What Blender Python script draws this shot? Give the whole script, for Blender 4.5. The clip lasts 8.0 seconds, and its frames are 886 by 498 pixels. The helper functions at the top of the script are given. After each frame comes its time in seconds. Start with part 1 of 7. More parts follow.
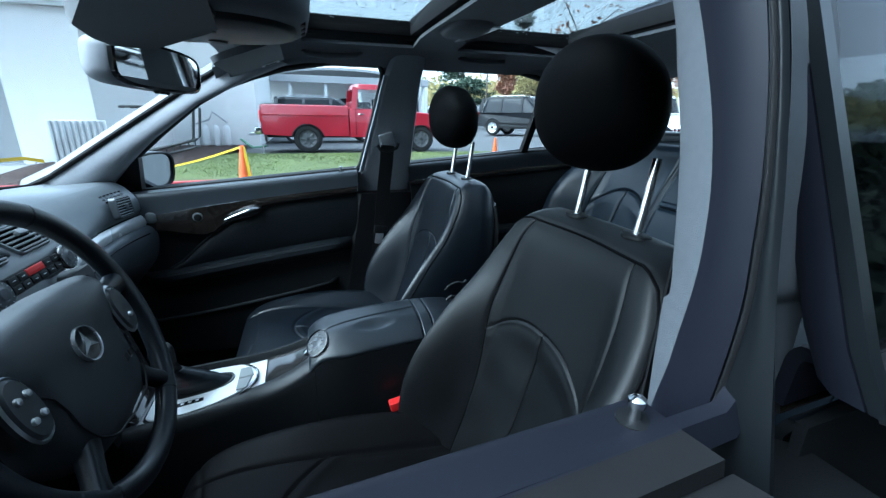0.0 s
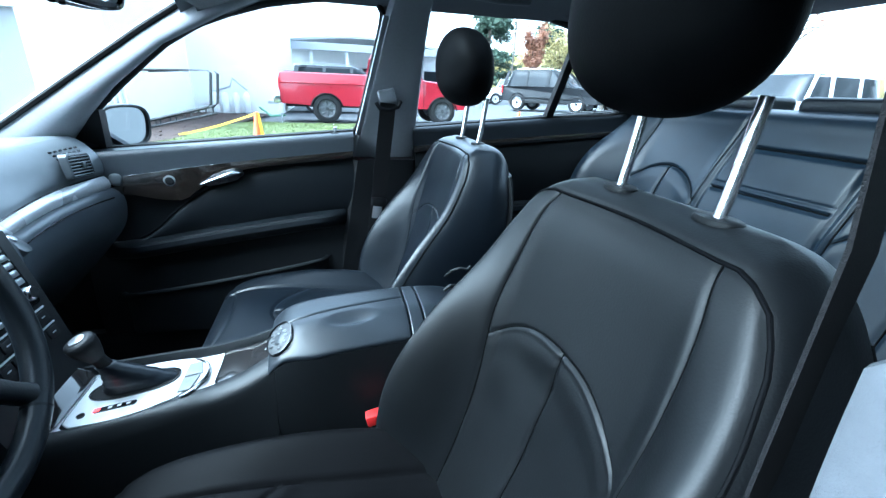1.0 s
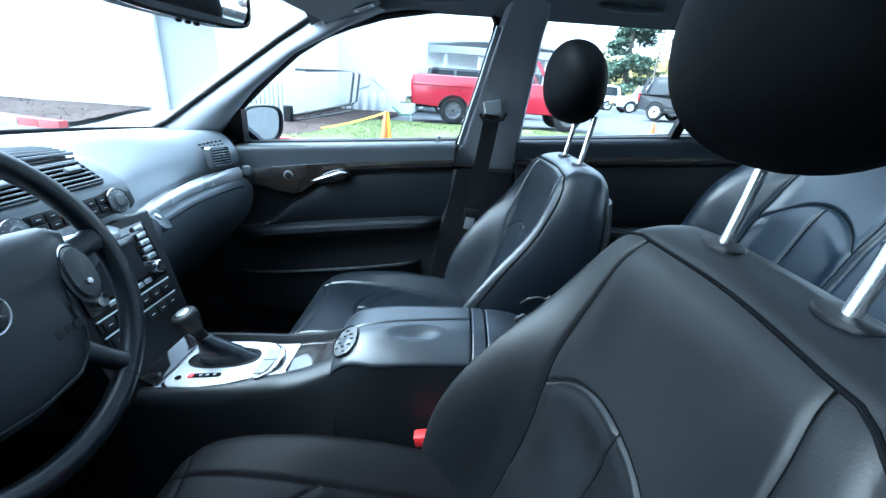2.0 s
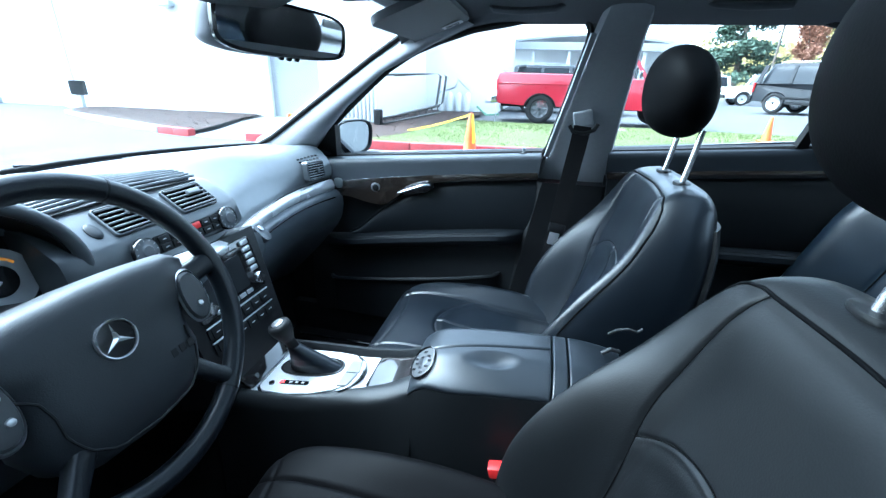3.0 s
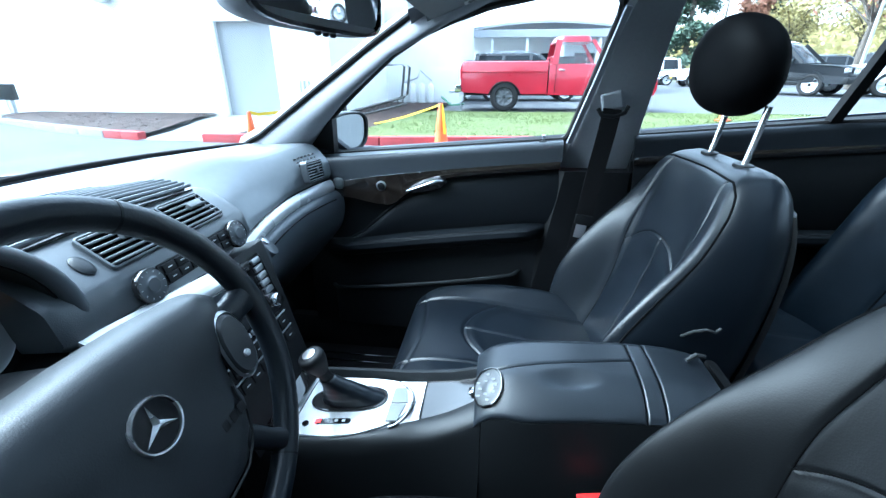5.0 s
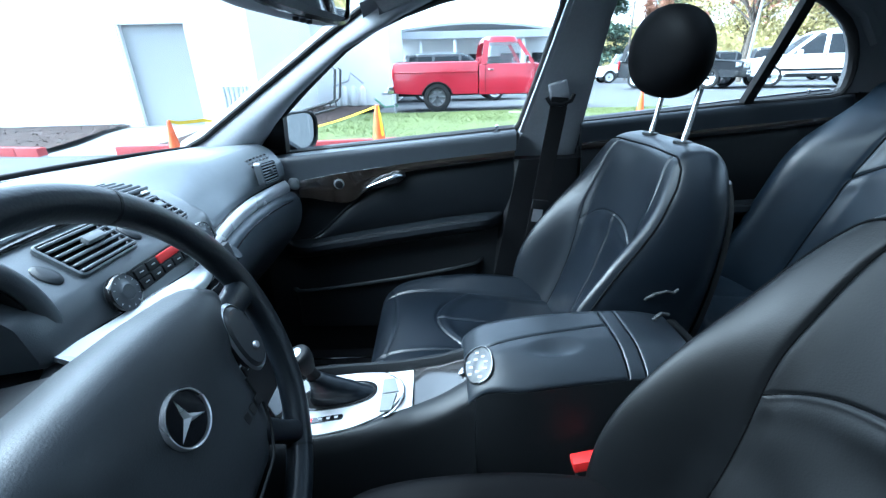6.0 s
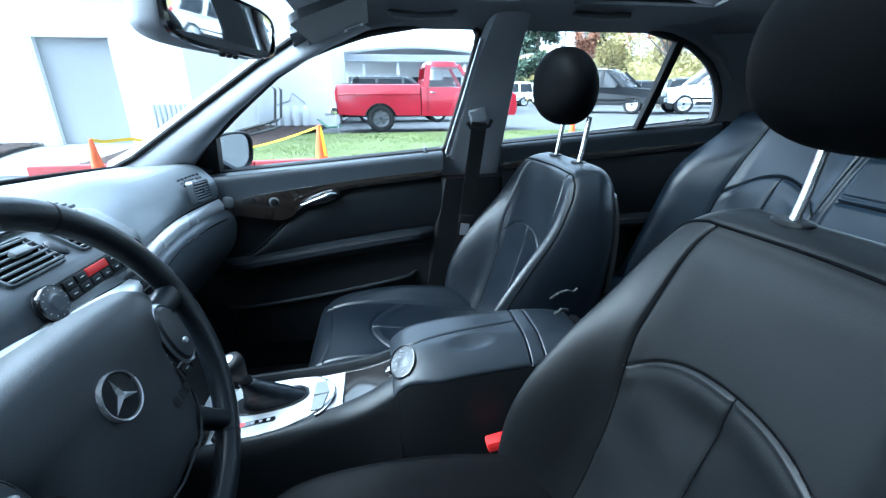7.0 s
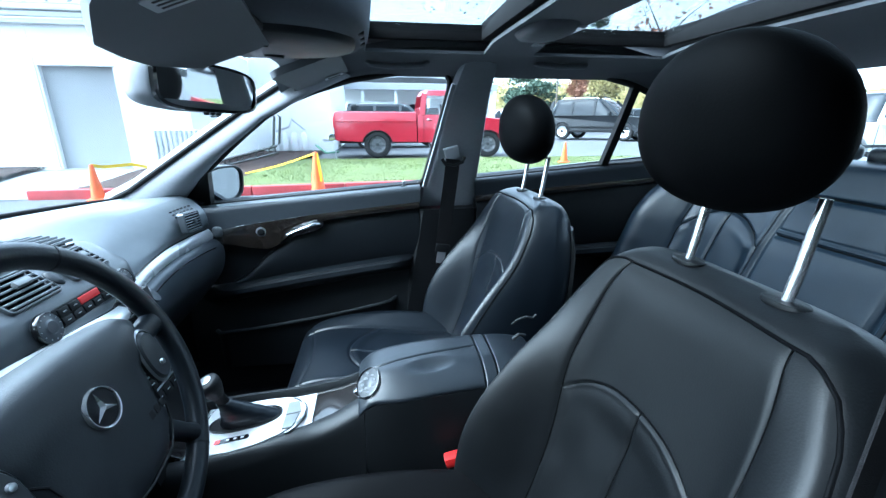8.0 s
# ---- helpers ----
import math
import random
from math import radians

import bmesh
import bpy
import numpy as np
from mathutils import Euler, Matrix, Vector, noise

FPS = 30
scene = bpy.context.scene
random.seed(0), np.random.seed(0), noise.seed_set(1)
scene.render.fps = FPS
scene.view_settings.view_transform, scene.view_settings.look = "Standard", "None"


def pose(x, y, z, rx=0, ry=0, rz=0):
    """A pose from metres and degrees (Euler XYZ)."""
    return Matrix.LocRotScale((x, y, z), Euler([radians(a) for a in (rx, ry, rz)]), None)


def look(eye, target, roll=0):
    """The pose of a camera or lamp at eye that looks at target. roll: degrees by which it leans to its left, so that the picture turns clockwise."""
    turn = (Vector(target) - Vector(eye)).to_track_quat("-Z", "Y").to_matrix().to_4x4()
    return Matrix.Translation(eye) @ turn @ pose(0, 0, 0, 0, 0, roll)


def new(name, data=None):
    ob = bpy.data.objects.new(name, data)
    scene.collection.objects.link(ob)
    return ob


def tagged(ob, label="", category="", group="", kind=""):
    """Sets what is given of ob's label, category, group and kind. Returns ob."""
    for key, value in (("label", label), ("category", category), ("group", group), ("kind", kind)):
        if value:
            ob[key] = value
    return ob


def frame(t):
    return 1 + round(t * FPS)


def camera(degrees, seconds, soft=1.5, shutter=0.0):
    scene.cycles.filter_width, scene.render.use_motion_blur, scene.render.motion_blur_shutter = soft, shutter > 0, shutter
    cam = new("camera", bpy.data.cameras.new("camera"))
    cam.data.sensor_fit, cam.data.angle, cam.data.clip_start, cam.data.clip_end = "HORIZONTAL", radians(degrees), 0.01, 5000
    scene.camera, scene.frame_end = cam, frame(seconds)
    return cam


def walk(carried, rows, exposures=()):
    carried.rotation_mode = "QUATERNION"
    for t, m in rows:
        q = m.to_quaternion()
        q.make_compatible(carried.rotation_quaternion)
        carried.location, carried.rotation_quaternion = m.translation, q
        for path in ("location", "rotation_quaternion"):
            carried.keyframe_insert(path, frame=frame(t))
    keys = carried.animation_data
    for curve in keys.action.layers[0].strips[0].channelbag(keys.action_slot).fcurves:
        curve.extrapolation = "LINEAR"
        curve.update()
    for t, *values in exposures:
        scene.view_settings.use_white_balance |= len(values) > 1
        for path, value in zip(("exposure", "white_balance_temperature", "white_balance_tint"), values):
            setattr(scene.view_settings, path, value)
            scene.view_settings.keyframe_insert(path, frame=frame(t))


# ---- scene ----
cam = camera(93.3, 8.0, soft=1.4)
PATH = [
    (0, (-0.467, -0.913, 1.156), (0.123, 0.902, 0.559), 0.9),
    (0.5, (-0.425, -0.776, 1.12), (0.284, 0.973, 0.457), 0.8),
    (1, (-0.368, -0.74, 1.101), (0.13, 1.064, 0.396), 2.2),
    (1.5, (-0.319, -0.72, 1.111), (-0.085, 1.134, 0.398), 4.1),
    (2, (-0.301, -0.703, 1.127), (-0.309, 1.163, 0.408), 4.1),
    (3.5, (-0.326, -0.642, 1.173), (-0.79, 1.152, 0.419), 1.2),
    (4, (-0.367, -0.607, 1.168), (-0.84, 1.181, 0.407), 1.2),
    (5.5, (-0.523, -0.586, 1.134), (-0.598, 1.255, 0.355), -1.0),
    (6, (-0.542, -0.613, 1.126), (-0.507, 1.233, 0.356), -1.4),
    (6.5, (-0.53, -0.655, 1.128), (-0.346, 1.197, 0.396), -0.7),
    (7, (-0.499, -0.704, 1.138), (-0.217, 1.153, 0.45), -0.2),
    (7.5, (-0.465, -0.749, 1.157), (-0.14, 1.12, 0.526), -0.2),
    (8, (-0.44, -0.786, 1.179), (-0.141, 1.103, 0.597), 0.1),
]
EXPOSURES = [(0.0, 2.2, 4950, -6), (0.6, 3.15, 4850, -6), (2.0, 3.48, 4900, -5), (3.8, 3.36, 4950, -4), (5.5, 3.15, 4950, -4), (8.0, 3.12, 4950, -4)]
walk(cam, [(t, look(eye, target, roll)) for t, eye, target, roll in PATH], EXPOSURES)

# ---- daylight: a bright overcast afternoon ----
SUN_UP, SUN_TURN = radians(48), radians(268)
world = bpy.data.worlds.new("sky")
scene.world = world
world.use_nodes = True
wn = world.node_tree
wn.nodes.clear()
sky = wn.nodes.new("ShaderNodeTexSky")
sky.sky_type = "NISHITA"
sky.sun_disc = False
sky.sun_elevation, sky.sun_rotation = SUN_UP, SUN_TURN
sky.air_density, sky.dust_density, sky.ozone_density = 1.0, 3.0, 1.0
bg = wn.nodes.new("ShaderNodeBackground")
bg.inputs["Strength"].default_value = 0.15
wo = wn.nodes.new("ShaderNodeOutputWorld")
haze = wn.nodes.new("ShaderNodeHueSaturation")
haze.inputs["Saturation"].default_value = 0.32
wn.links.new(sky.outputs["Color"], haze.inputs["Color"])
wn.links.new(haze.outputs["Color"], bg.inputs["Color"])
wn.links.new(bg.outputs["Background"], wo.inputs["Surface"])
sun_data = bpy.data.lights.new("sun", "SUN")
sun_data.energy, sun_data.angle, sun_data.color = 1.3, radians(60), (1.0, 0.98, 0.96)
sun = new("sun", sun_data)
sun_dir = Vector((math.sin(SUN_TURN) * math.cos(SUN_UP), math.cos(SUN_TURN) * math.cos(SUN_UP), math.sin(SUN_UP)))
sun.matrix_world = Matrix.Translation((0, 0, 30)) @ sun_dir.to_track_quat("Z", "Y").to_matrix().to_4x4()


# ---- materials ----
def mat(name, color, rough=0.6, metal=0.0, vary=0.15, grain=60.0, bump=0.15, bump_scale=400.0, bump_dist=0.0006,
        coat=0.0, spec=0.5, blotch=4.0, rough_vary=0.12, per_piece=0.0, sheen=0.0):
    """A painted, cloth, plastic or stone surface: colour that varies at two scales, uneven gloss and fine relief."""
    m = bpy.data.materials.new(name)
    m.use_nodes = True
    nt = m.node_tree
    b = nt.nodes["Principled BSDF"]
    tc = nt.nodes.new("ShaderNodeTexCoord")
    n1 = nt.nodes.new("ShaderNodeTexNoise")
    n1.inputs["Scale"].default_value, n1.inputs["Detail"].default_value = grain, 4
    n2 = nt.nodes.new("ShaderNodeTexNoise")
    n2.inputs["Scale"].default_value, n2.inputs["Detail"].default_value = blotch, 3
    add = nt.nodes.new("ShaderNodeMath")
    add.operation = "ADD"
    for n in (n1, n2):
        nt.links.new(tc.outputs["Object"], n.inputs["Vector"])
    nt.links.new(n1.outputs["Fac"], add.inputs[0])
    nt.links.new(n2.outputs["Fac"], add.inputs[1])
    ramp = nt.nodes.new("ShaderNodeMapRange")
    ramp.inputs["From Min"].default_value, ramp.inputs["From Max"].default_value = 0.6, 1.4
    ramp.inputs["To Min"].default_value, ramp.inputs["To Max"].default_value = 1 - vary, 1 + vary
    nt.links.new(add.outputs[0], ramp.inputs["Value"])
    value = ramp.outputs[0]
    if per_piece:
        info = nt.nodes.new("ShaderNodeObjectInfo")
        r2 = nt.nodes.new("ShaderNodeMapRange")
        r2.inputs["To Min"].default_value, r2.inputs["To Max"].default_value = 1 - per_piece, 1 + per_piece
        nt.links.new(info.outputs["Random"], r2.inputs["Value"])
        mul = nt.nodes.new("ShaderNodeMath")
        mul.operation = "MULTIPLY"
        nt.links.new(value, mul.inputs[0])
        nt.links.new(r2.outputs[0], mul.inputs[1])
        value = mul.outputs[0]
    scale = nt.nodes.new("ShaderNodeVectorMath")
    scale.operation = "SCALE"
    scale.inputs[0].default_value = color[:3]
    nt.links.new(value, scale.inputs["Scale"])
    nt.links.new(scale.outputs[0], b.inputs["Base Color"])
    rr = nt.nodes.new("ShaderNodeMapRange")
    rr.inputs["To Min"].default_value, rr.inputs["To Max"].default_value = max(0.02, rough - rough_vary), min(1, rough + rough_vary)
    nt.links.new(n2.outputs["Fac"], rr.inputs["Value"])
    nt.links.new(rr.outputs[0], b.inputs["Roughness"])
    b.inputs["Metallic"].default_value = metal
    b.inputs["Coat Weight"].default_value = coat
    b.inputs["Coat Roughness"].default_value = 0.05
    b.inputs["Specular IOR Level"].default_value = spec
    b.inputs["Sheen Weight"].default_value = sheen
    if bump:
        n3 = nt.nodes.new("ShaderNodeTexNoise")
        n3.inputs["Scale"].default_value, n3.inputs["Detail"].default_value = bump_scale, 2
        nt.links.new(tc.outputs["Object"], n3.inputs["Vector"])
        bp = nt.nodes.new("ShaderNodeBump")
        bp.inputs["Strength"].default_value, bp.inputs["Distance"].default_value = bump, bump_dist
        nt.links.new(n3.outputs["Fac"], bp.inputs["Height"])
        nt.links.new(bp.outputs["Normal"], b.inputs["Normal"])
    return m


def leather_mat(name, color, rough, spec=0.3):
    """Leather: pebbled grain from cells, soft creases, uneven gloss."""
    m = mat(name, color, rough, vary=0.32, grain=18, blotch=7, bump=0, rough_vary=0.15, spec=spec)
    nt = m.node_tree
    b = nt.nodes["Principled BSDF"]
    tc = nt.nodes.new("ShaderNodeTexCoord")
    v = nt.nodes.new("ShaderNodeTexVoronoi")
    v.inputs["Scale"].default_value = 420
    w = nt.nodes.new("ShaderNodeTexNoise")
    w.inputs["Scale"].default_value, w.inputs["Detail"].default_value = 22, 4
    nt.links.new(tc.outputs["Object"], v.inputs["Vector"])
    nt.links.new(tc.outputs["Object"], w.inputs["Vector"])
    b1 = nt.nodes.new("ShaderNodeBump")
    b1.inputs["Strength"].default_value, b1.inputs["Distance"].default_value = 0.05, 0.003
    nt.links.new(w.outputs["Fac"], b1.inputs["Height"])
    b2 = nt.nodes.new("ShaderNodeBump")
    b2.inputs["Strength"].default_value, b2.inputs["Distance"].default_value = 0.25, 0.0004
    nt.links.new(v.outputs["Distance"], b2.inputs["Height"])
    nt.links.new(b1.outputs["Normal"], b2.inputs["Normal"])
    nt.links.new(b2.outputs["Normal"], b.inputs["Normal"])
    return m


def glass_mat(name, tint=(0.975, 0.985, 0.985), gloss=1.0):
    """Thin clear pane: it lets light straight through and mirrors by its angle."""
    m = bpy.data.materials.new(name)
    m.use_nodes = True
    nt = m.node_tree
    nt.nodes.clear()
    out = nt.nodes.new("ShaderNodeOutputMaterial")
    tr = nt.nodes.new("ShaderNodeBsdfTransparent")
    tr.inputs["Color"].default_value = (*tint, 1)
    gl = nt.nodes.new("ShaderNodeBsdfGlossy")
    gl.inputs["Roughness"].default_value = 0.02
    gl.inputs["Color"].default_value = (gloss, gloss, gloss, 1)
    lw = nt.nodes.new("ShaderNodeLayerWeight")
    lw.inputs["Blend"].default_value = 0.5
    pw = nt.nodes.new("ShaderNodeMath")
    pw.operation = "POWER"
    pw.inputs[1].default_value = 5
    fr = nt.nodes.new("ShaderNodeMath")
    fr.operation = "MULTIPLY_ADD"
    fr.inputs[1].default_value, fr.inputs[2].default_value = 0.9, 0.03
    nt.links.new(lw.outputs["Facing"], pw.inputs[0])
    nt.links.new(pw.outputs[0], fr.inputs[0])
    mx = nt.nodes.new("ShaderNodeMixShader")
    nt.links.new(fr.outputs[0], mx.inputs["Fac"])
    nt.links.new(tr.outputs["BSDF"], mx.inputs[1])
    nt.links.new(gl.outputs["BSDF"], mx.inputs[2])
    nt.links.new(mx.outputs["Shader"], out.inputs["Surface"])
    return m


def wood_mat(name):
    m = mat(name, (0.045, 0.032, 0.026), 0.12, vary=0.3, grain=30, bump=0, coat=0.9, rough_vary=0.04)
    nt = m.node_tree
    b = nt.nodes["Principled BSDF"]
    tc = nt.nodes.new("ShaderNodeTexCoord")
    mp = nt.nodes.new("ShaderNodeMapping")
    mp.inputs["Scale"].default_value = (6, 40, 60)
    n = nt.nodes.new("ShaderNodeTexNoise")
    n.inputs["Scale"].default_value, n.inputs["Detail"].default_value, n.inputs["Distortion"].default_value = 2.5, 5, 1.6
    cr = nt.nodes.new("ShaderNodeValToRGB")
    cr.color_ramp.elements[0].position, cr.color_ramp.elements[1].position = 0.35, 0.7
    cr.color_ramp.elements[0].color, cr.color_ramp.elements[1].color = (0.006, 0.005, 0.0045, 1), (0.034, 0.027, 0.022, 1)
    nt.links.new(tc.outputs["Object"], mp.inputs["Vector"])
    nt.links.new(mp.outputs["Vector"], n.inputs["Vector"])
    nt.links.new(n.outputs["Fac"], cr.inputs["Fac"])
    nt.links.new(cr.outputs["Color"], b.inputs["Base Color"])
    return m


def glow_mat(name, color, strength):
    m = bpy.data.materials.new(name)
    m.use_nodes = True
    b = m.node_tree.nodes["Principled BSDF"]
    b.inputs["Base Color"].default_value = (*color, 1)
    b.inputs["Emission Color"].default_value = (*color, 1)
    b.inputs["Emission Strength"].default_value = strength
    return m


LEATHER = leather_mat("black_leather", (0.0034, 0.0053, 0.0084), 0.35, 0.44)
HEAD_LEATHER = leather_mat("matt_black_leather", (0.0020, 0.0022, 0.0027), 0.62, 0.05)
# Driver's cushion: worn leather, darkened to hold the shade of wheel and dash.
WORN_SHADED = leather_mat("worn_shaded_leather", (0.0036, 0.0036, 0.0042), 0.55, 0.08)
# Bench leather: base lifted and blued for light through roof and rear glass.
BENCH_LEATHER = leather_mat("lit_bench_leather", (0.0048, 0.0090, 0.0150), 0.36, 0.30)
# Driver's backrest: darker and less glossy than the passenger seat's leather.
DRIVER_BACK = leather_mat("driver_back_leather", (0.0024, 0.0030, 0.0038), 0.45, 0.36)
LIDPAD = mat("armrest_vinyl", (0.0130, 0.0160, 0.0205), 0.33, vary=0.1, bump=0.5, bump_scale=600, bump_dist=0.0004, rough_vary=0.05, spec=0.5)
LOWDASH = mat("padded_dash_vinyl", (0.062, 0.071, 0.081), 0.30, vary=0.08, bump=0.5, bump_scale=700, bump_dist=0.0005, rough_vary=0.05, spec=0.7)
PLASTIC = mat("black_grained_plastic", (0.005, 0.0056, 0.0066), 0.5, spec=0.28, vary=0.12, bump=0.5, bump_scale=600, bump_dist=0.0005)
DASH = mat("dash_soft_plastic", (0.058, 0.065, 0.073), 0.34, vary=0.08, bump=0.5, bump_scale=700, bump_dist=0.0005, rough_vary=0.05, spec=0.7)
# Dash top: base lifted to hold the windscreen sky's sheen on black plastic.
DASHTOP = mat("lit_dash_top", (0.140, 0.154, 0.167), 0.33, vary=0.07, bump=0.5, bump_scale=700, bump_dist=0.0005, rough_vary=0.05, spec=0.8)
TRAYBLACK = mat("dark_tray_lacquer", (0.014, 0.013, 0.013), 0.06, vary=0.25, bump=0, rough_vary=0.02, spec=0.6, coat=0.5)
# Dash strip and selector surround: pale and part metallic, unlike the door strips.
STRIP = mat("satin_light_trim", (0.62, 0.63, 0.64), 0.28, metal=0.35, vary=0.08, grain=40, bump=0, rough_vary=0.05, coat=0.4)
KEYGREY = mat("grey_switch_plastic", (0.15, 0.16, 0.165), 0.4, vary=0.06, bump=0)
POSTSTEEL = mat("polished_post_steel", (0.84, 0.85, 0.87), 0.22, metal=0.88, vary=0.03, bump=0, rough_vary=0.04)
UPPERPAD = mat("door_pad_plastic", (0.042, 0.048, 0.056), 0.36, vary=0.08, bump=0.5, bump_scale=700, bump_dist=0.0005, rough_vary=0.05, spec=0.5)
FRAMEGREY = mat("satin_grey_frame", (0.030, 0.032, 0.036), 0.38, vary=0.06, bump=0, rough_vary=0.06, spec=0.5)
DOORTRIM = mat("door_trim_plastic", (0.0082, 0.0094, 0.0108), 0.46, spec=0.30, vary=0.12, bump=0.5, bump_scale=600, bump_dist=0.0005)
CLOTH_GREY = mat("grey_woven_lining", (0.105, 0.111, 0.123), 0.9, vary=0.08, grain=200, bump=0.6, bump_scale=900, bump_dist=0.0006, spec=0.2, sheen=0.2)
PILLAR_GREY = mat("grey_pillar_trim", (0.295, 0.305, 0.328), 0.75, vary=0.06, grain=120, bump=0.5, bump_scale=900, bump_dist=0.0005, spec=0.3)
# Driver's pillar: the same grey trim, darkened to stand in for blocked light.
PILLAR_SHADED = mat("shaded_grey_pillar_trim", (0.088, 0.094, 0.106), 0.8, vary=0.08, grain=120, bump=0.5, bump_scale=900, bump_dist=0.0005, spec=0.2)
CARPET = mat("black_carpet", (0.006, 0.006, 0.0065), 0.95, vary=0.4, grain=300, bump=1.0, bump_scale=500, bump_dist=0.003, spec=0.2)
RUBBER = mat("black_rubber", (0.007, 0.007, 0.0078), 0.7, spec=0.2, vary=0.2, bump=0.2)
GLOSSBLACK = mat("gloss_black", (0.008, 0.008, 0.009), 0.12, vary=0.1, bump=0, coat=0.5, rough_vary=0.05)
CHROME = mat("chrome", (0.75, 0.76, 0.78), 0.14, metal=1.0, vary=0.04, bump=0, rough_vary=0.06)
SATIN = mat("satin_silver", (0.55, 0.56, 0.58), 0.32, metal=0.9, vary=0.05, bump=0, rough_vary=0.06)
SILVERPLATE = mat("brushed_silver_plate", (0.68, 0.69, 0.70), 0.32, metal=0.35, vary=0.06, bump=0.1, bump_scale=900, rough_vary=0.05)
FRAMEGLINT = mat("pale_sky_glint", (0.42, 0.44, 0.47), 0.35, metal=0.2, vary=0.06, bump=0, rough_vary=0.06)
WOOD = wood_mat("dark_burl_veneer")
GLASS = glass_mat("clear_glass")
SCREENGLASS = glass_mat("coated_windscreen_glass", gloss=0.22)
TINT = glass_mat("tinted_glass", (0.62, 0.64, 0.64))
# Driver-side rear pane: tint stands in for mirrored foliage and dims incoming light.
DARKPANE = glass_mat("darkened_pane_glass", (0.22, 0.23, 0.24))
HEDGE = mat("hedge_leaves", (0.022, 0.036, 0.016), 0.6, vary=0.5, grain=9, blotch=0.8, bump=0)
PADBLACK = mat("airbag_pad_plastic", (0.021, 0.024, 0.028), 0.44, vary=0.08, bump=0.5, bump_scale=700, bump_dist=0.0005, rough_vary=0.05, spec=0.35)
DARKGLASS = mat("dark_vehicle_glass", (0.02, 0.023, 0.027), 0.10, vary=0.1, bump=0, coat=0.0, rough_vary=0.02, spec=0.2)
MIRROR = mat("mirror_silver", (0.85, 0.87, 0.88), 0.03, metal=1.0, vary=0.0, bump=0, rough_vary=0.01)
SIDEMIRROR = mat("dim_mirror_silver", (0.50, 0.53, 0.54), 0.04, metal=1.0, vary=0.0, bump=0, rough_vary=0.01)
REDPLASTIC = mat("red_plastic", (0.62, 0.02, 0.02), 0.4, vary=0.06, bump=0)
THREAD = mat("black_seam_thread", (0.0012, 0.0013, 0.0015), 0.8, vary=0.2, bump=0, spec=0.05)
WEBBING = mat("black_webbing", (0.006, 0.006, 0.007), 0.75, spec=0.2, vary=0.2, grain=400, bump=0.8, bump_scale=900, bump_dist=0.001)
SCREEN = mat("screen_glass", (0.02, 0.022, 0.024), 0.15, vary=0.1, bump=0)
MARK = mat("pale_marking", (0.55, 0.57, 0.58), 0.6, vary=0.05, bump=0)
GAUGE = mat("gauge_face", (0.015, 0.016, 0.017), 0.5, vary=0.1, bump=0)
AMBER = glow_mat("amber_lamp", (0.9, 0.35, 0.05), 0.035)
REDGLOW = glow_mat("red_indicator", (0.9, 0.03, 0.03), 0.6)
VINYL = mat("charcoal_door_vinyl", (0.0068, 0.0084, 0.0106), 0.37, vary=0.1, bump=0.5, bump_scale=600, bump_dist=0.0004, rough_vary=0.05, spec=0.35)
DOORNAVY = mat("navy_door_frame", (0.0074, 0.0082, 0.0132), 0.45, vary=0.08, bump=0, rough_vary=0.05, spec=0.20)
PILLARBAND = mat("black_outer_band", (0.006, 0.0072, 0.0085), 0.35, vary=0.08, bump=0, rough_vary=0.05, spec=0.25)
CARPAINT = mat("dark_blue_car_paint", (0.012, 0.013, 0.022), 0.3, vary=0.1, bump=0, coat=0.3, rough_vary=0.05)
REDPAINT = mat("red_truck_paint", (0.30, 0.010, 0.025), 0.3, vary=0.1, blotch=1.2, bump=0, coat=0.5, rough_vary=0.1)
WHITEPAINT = mat("white_car_paint", (0.80, 0.81, 0.82), 0.25, vary=0.03, bump=0, coat=0.8, rough_vary=0.05)
GREYPAINT = mat("dark_grey_car_paint", (0.012, 0.0138, 0.0165), 0.5, spec=0.22, vary=0.1, bump=0, coat=0.0, rough_vary=0.05)
BLACKPAINT = mat("black_car_paint", (0.015, 0.016, 0.018), 0.22, vary=0.1, bump=0, coat=0.9, rough_vary=0.05)
RIMGREY = mat("painted_wheel_grey", (0.085, 0.088, 0.092), 0.45, vary=0.25, bump=0)
TYRE = mat("tyre_rubber", (0.009, 0.009, 0.0095), 0.85, vary=0.25, bump=0.4, bump_scale=120, bump_dist=0.003)
RACKSTEEL = mat("dark_rack_steel", (0.028, 0.030, 0.032), 0.55, metal=0.1, vary=0.25, bump=0.15, bump_scale=80)
STEEL = mat("galvanised_steel", (0.42, 0.44, 0.46), 0.4, metal=0.8, vary=0.2, bump=0.15, bump_scale=80)
ASPHALT = mat("asphalt", (0.082, 0.086, 0.092), 0.85, vary=0.22, grain=3, blotch=0.35, bump=0.8, bump_scale=130, bump_dist=0.006, rough_vary=0.1)
CONCRETE = mat("pale_concrete", (0.34, 0.34, 0.335), 0.85, vary=0.15, grain=8, blotch=1.2, bump=0.6, bump_scale=90, bump_dist=0.003)
KERBRED = mat("red_kerb_paint", (0.31, 0.035, 0.040), 0.7, vary=0.25, grain=30, blotch=3, bump=0.5, bump_scale=90, bump_dist=0.003, per_piece=0.1)
KERBGREY = mat("grey_kerb_concrete", (0.25, 0.25, 0.245), 0.85, vary=0.2, grain=20, blotch=3, bump=0.5, bump_scale=90, bump_dist=0.003, per_piece=0.1)
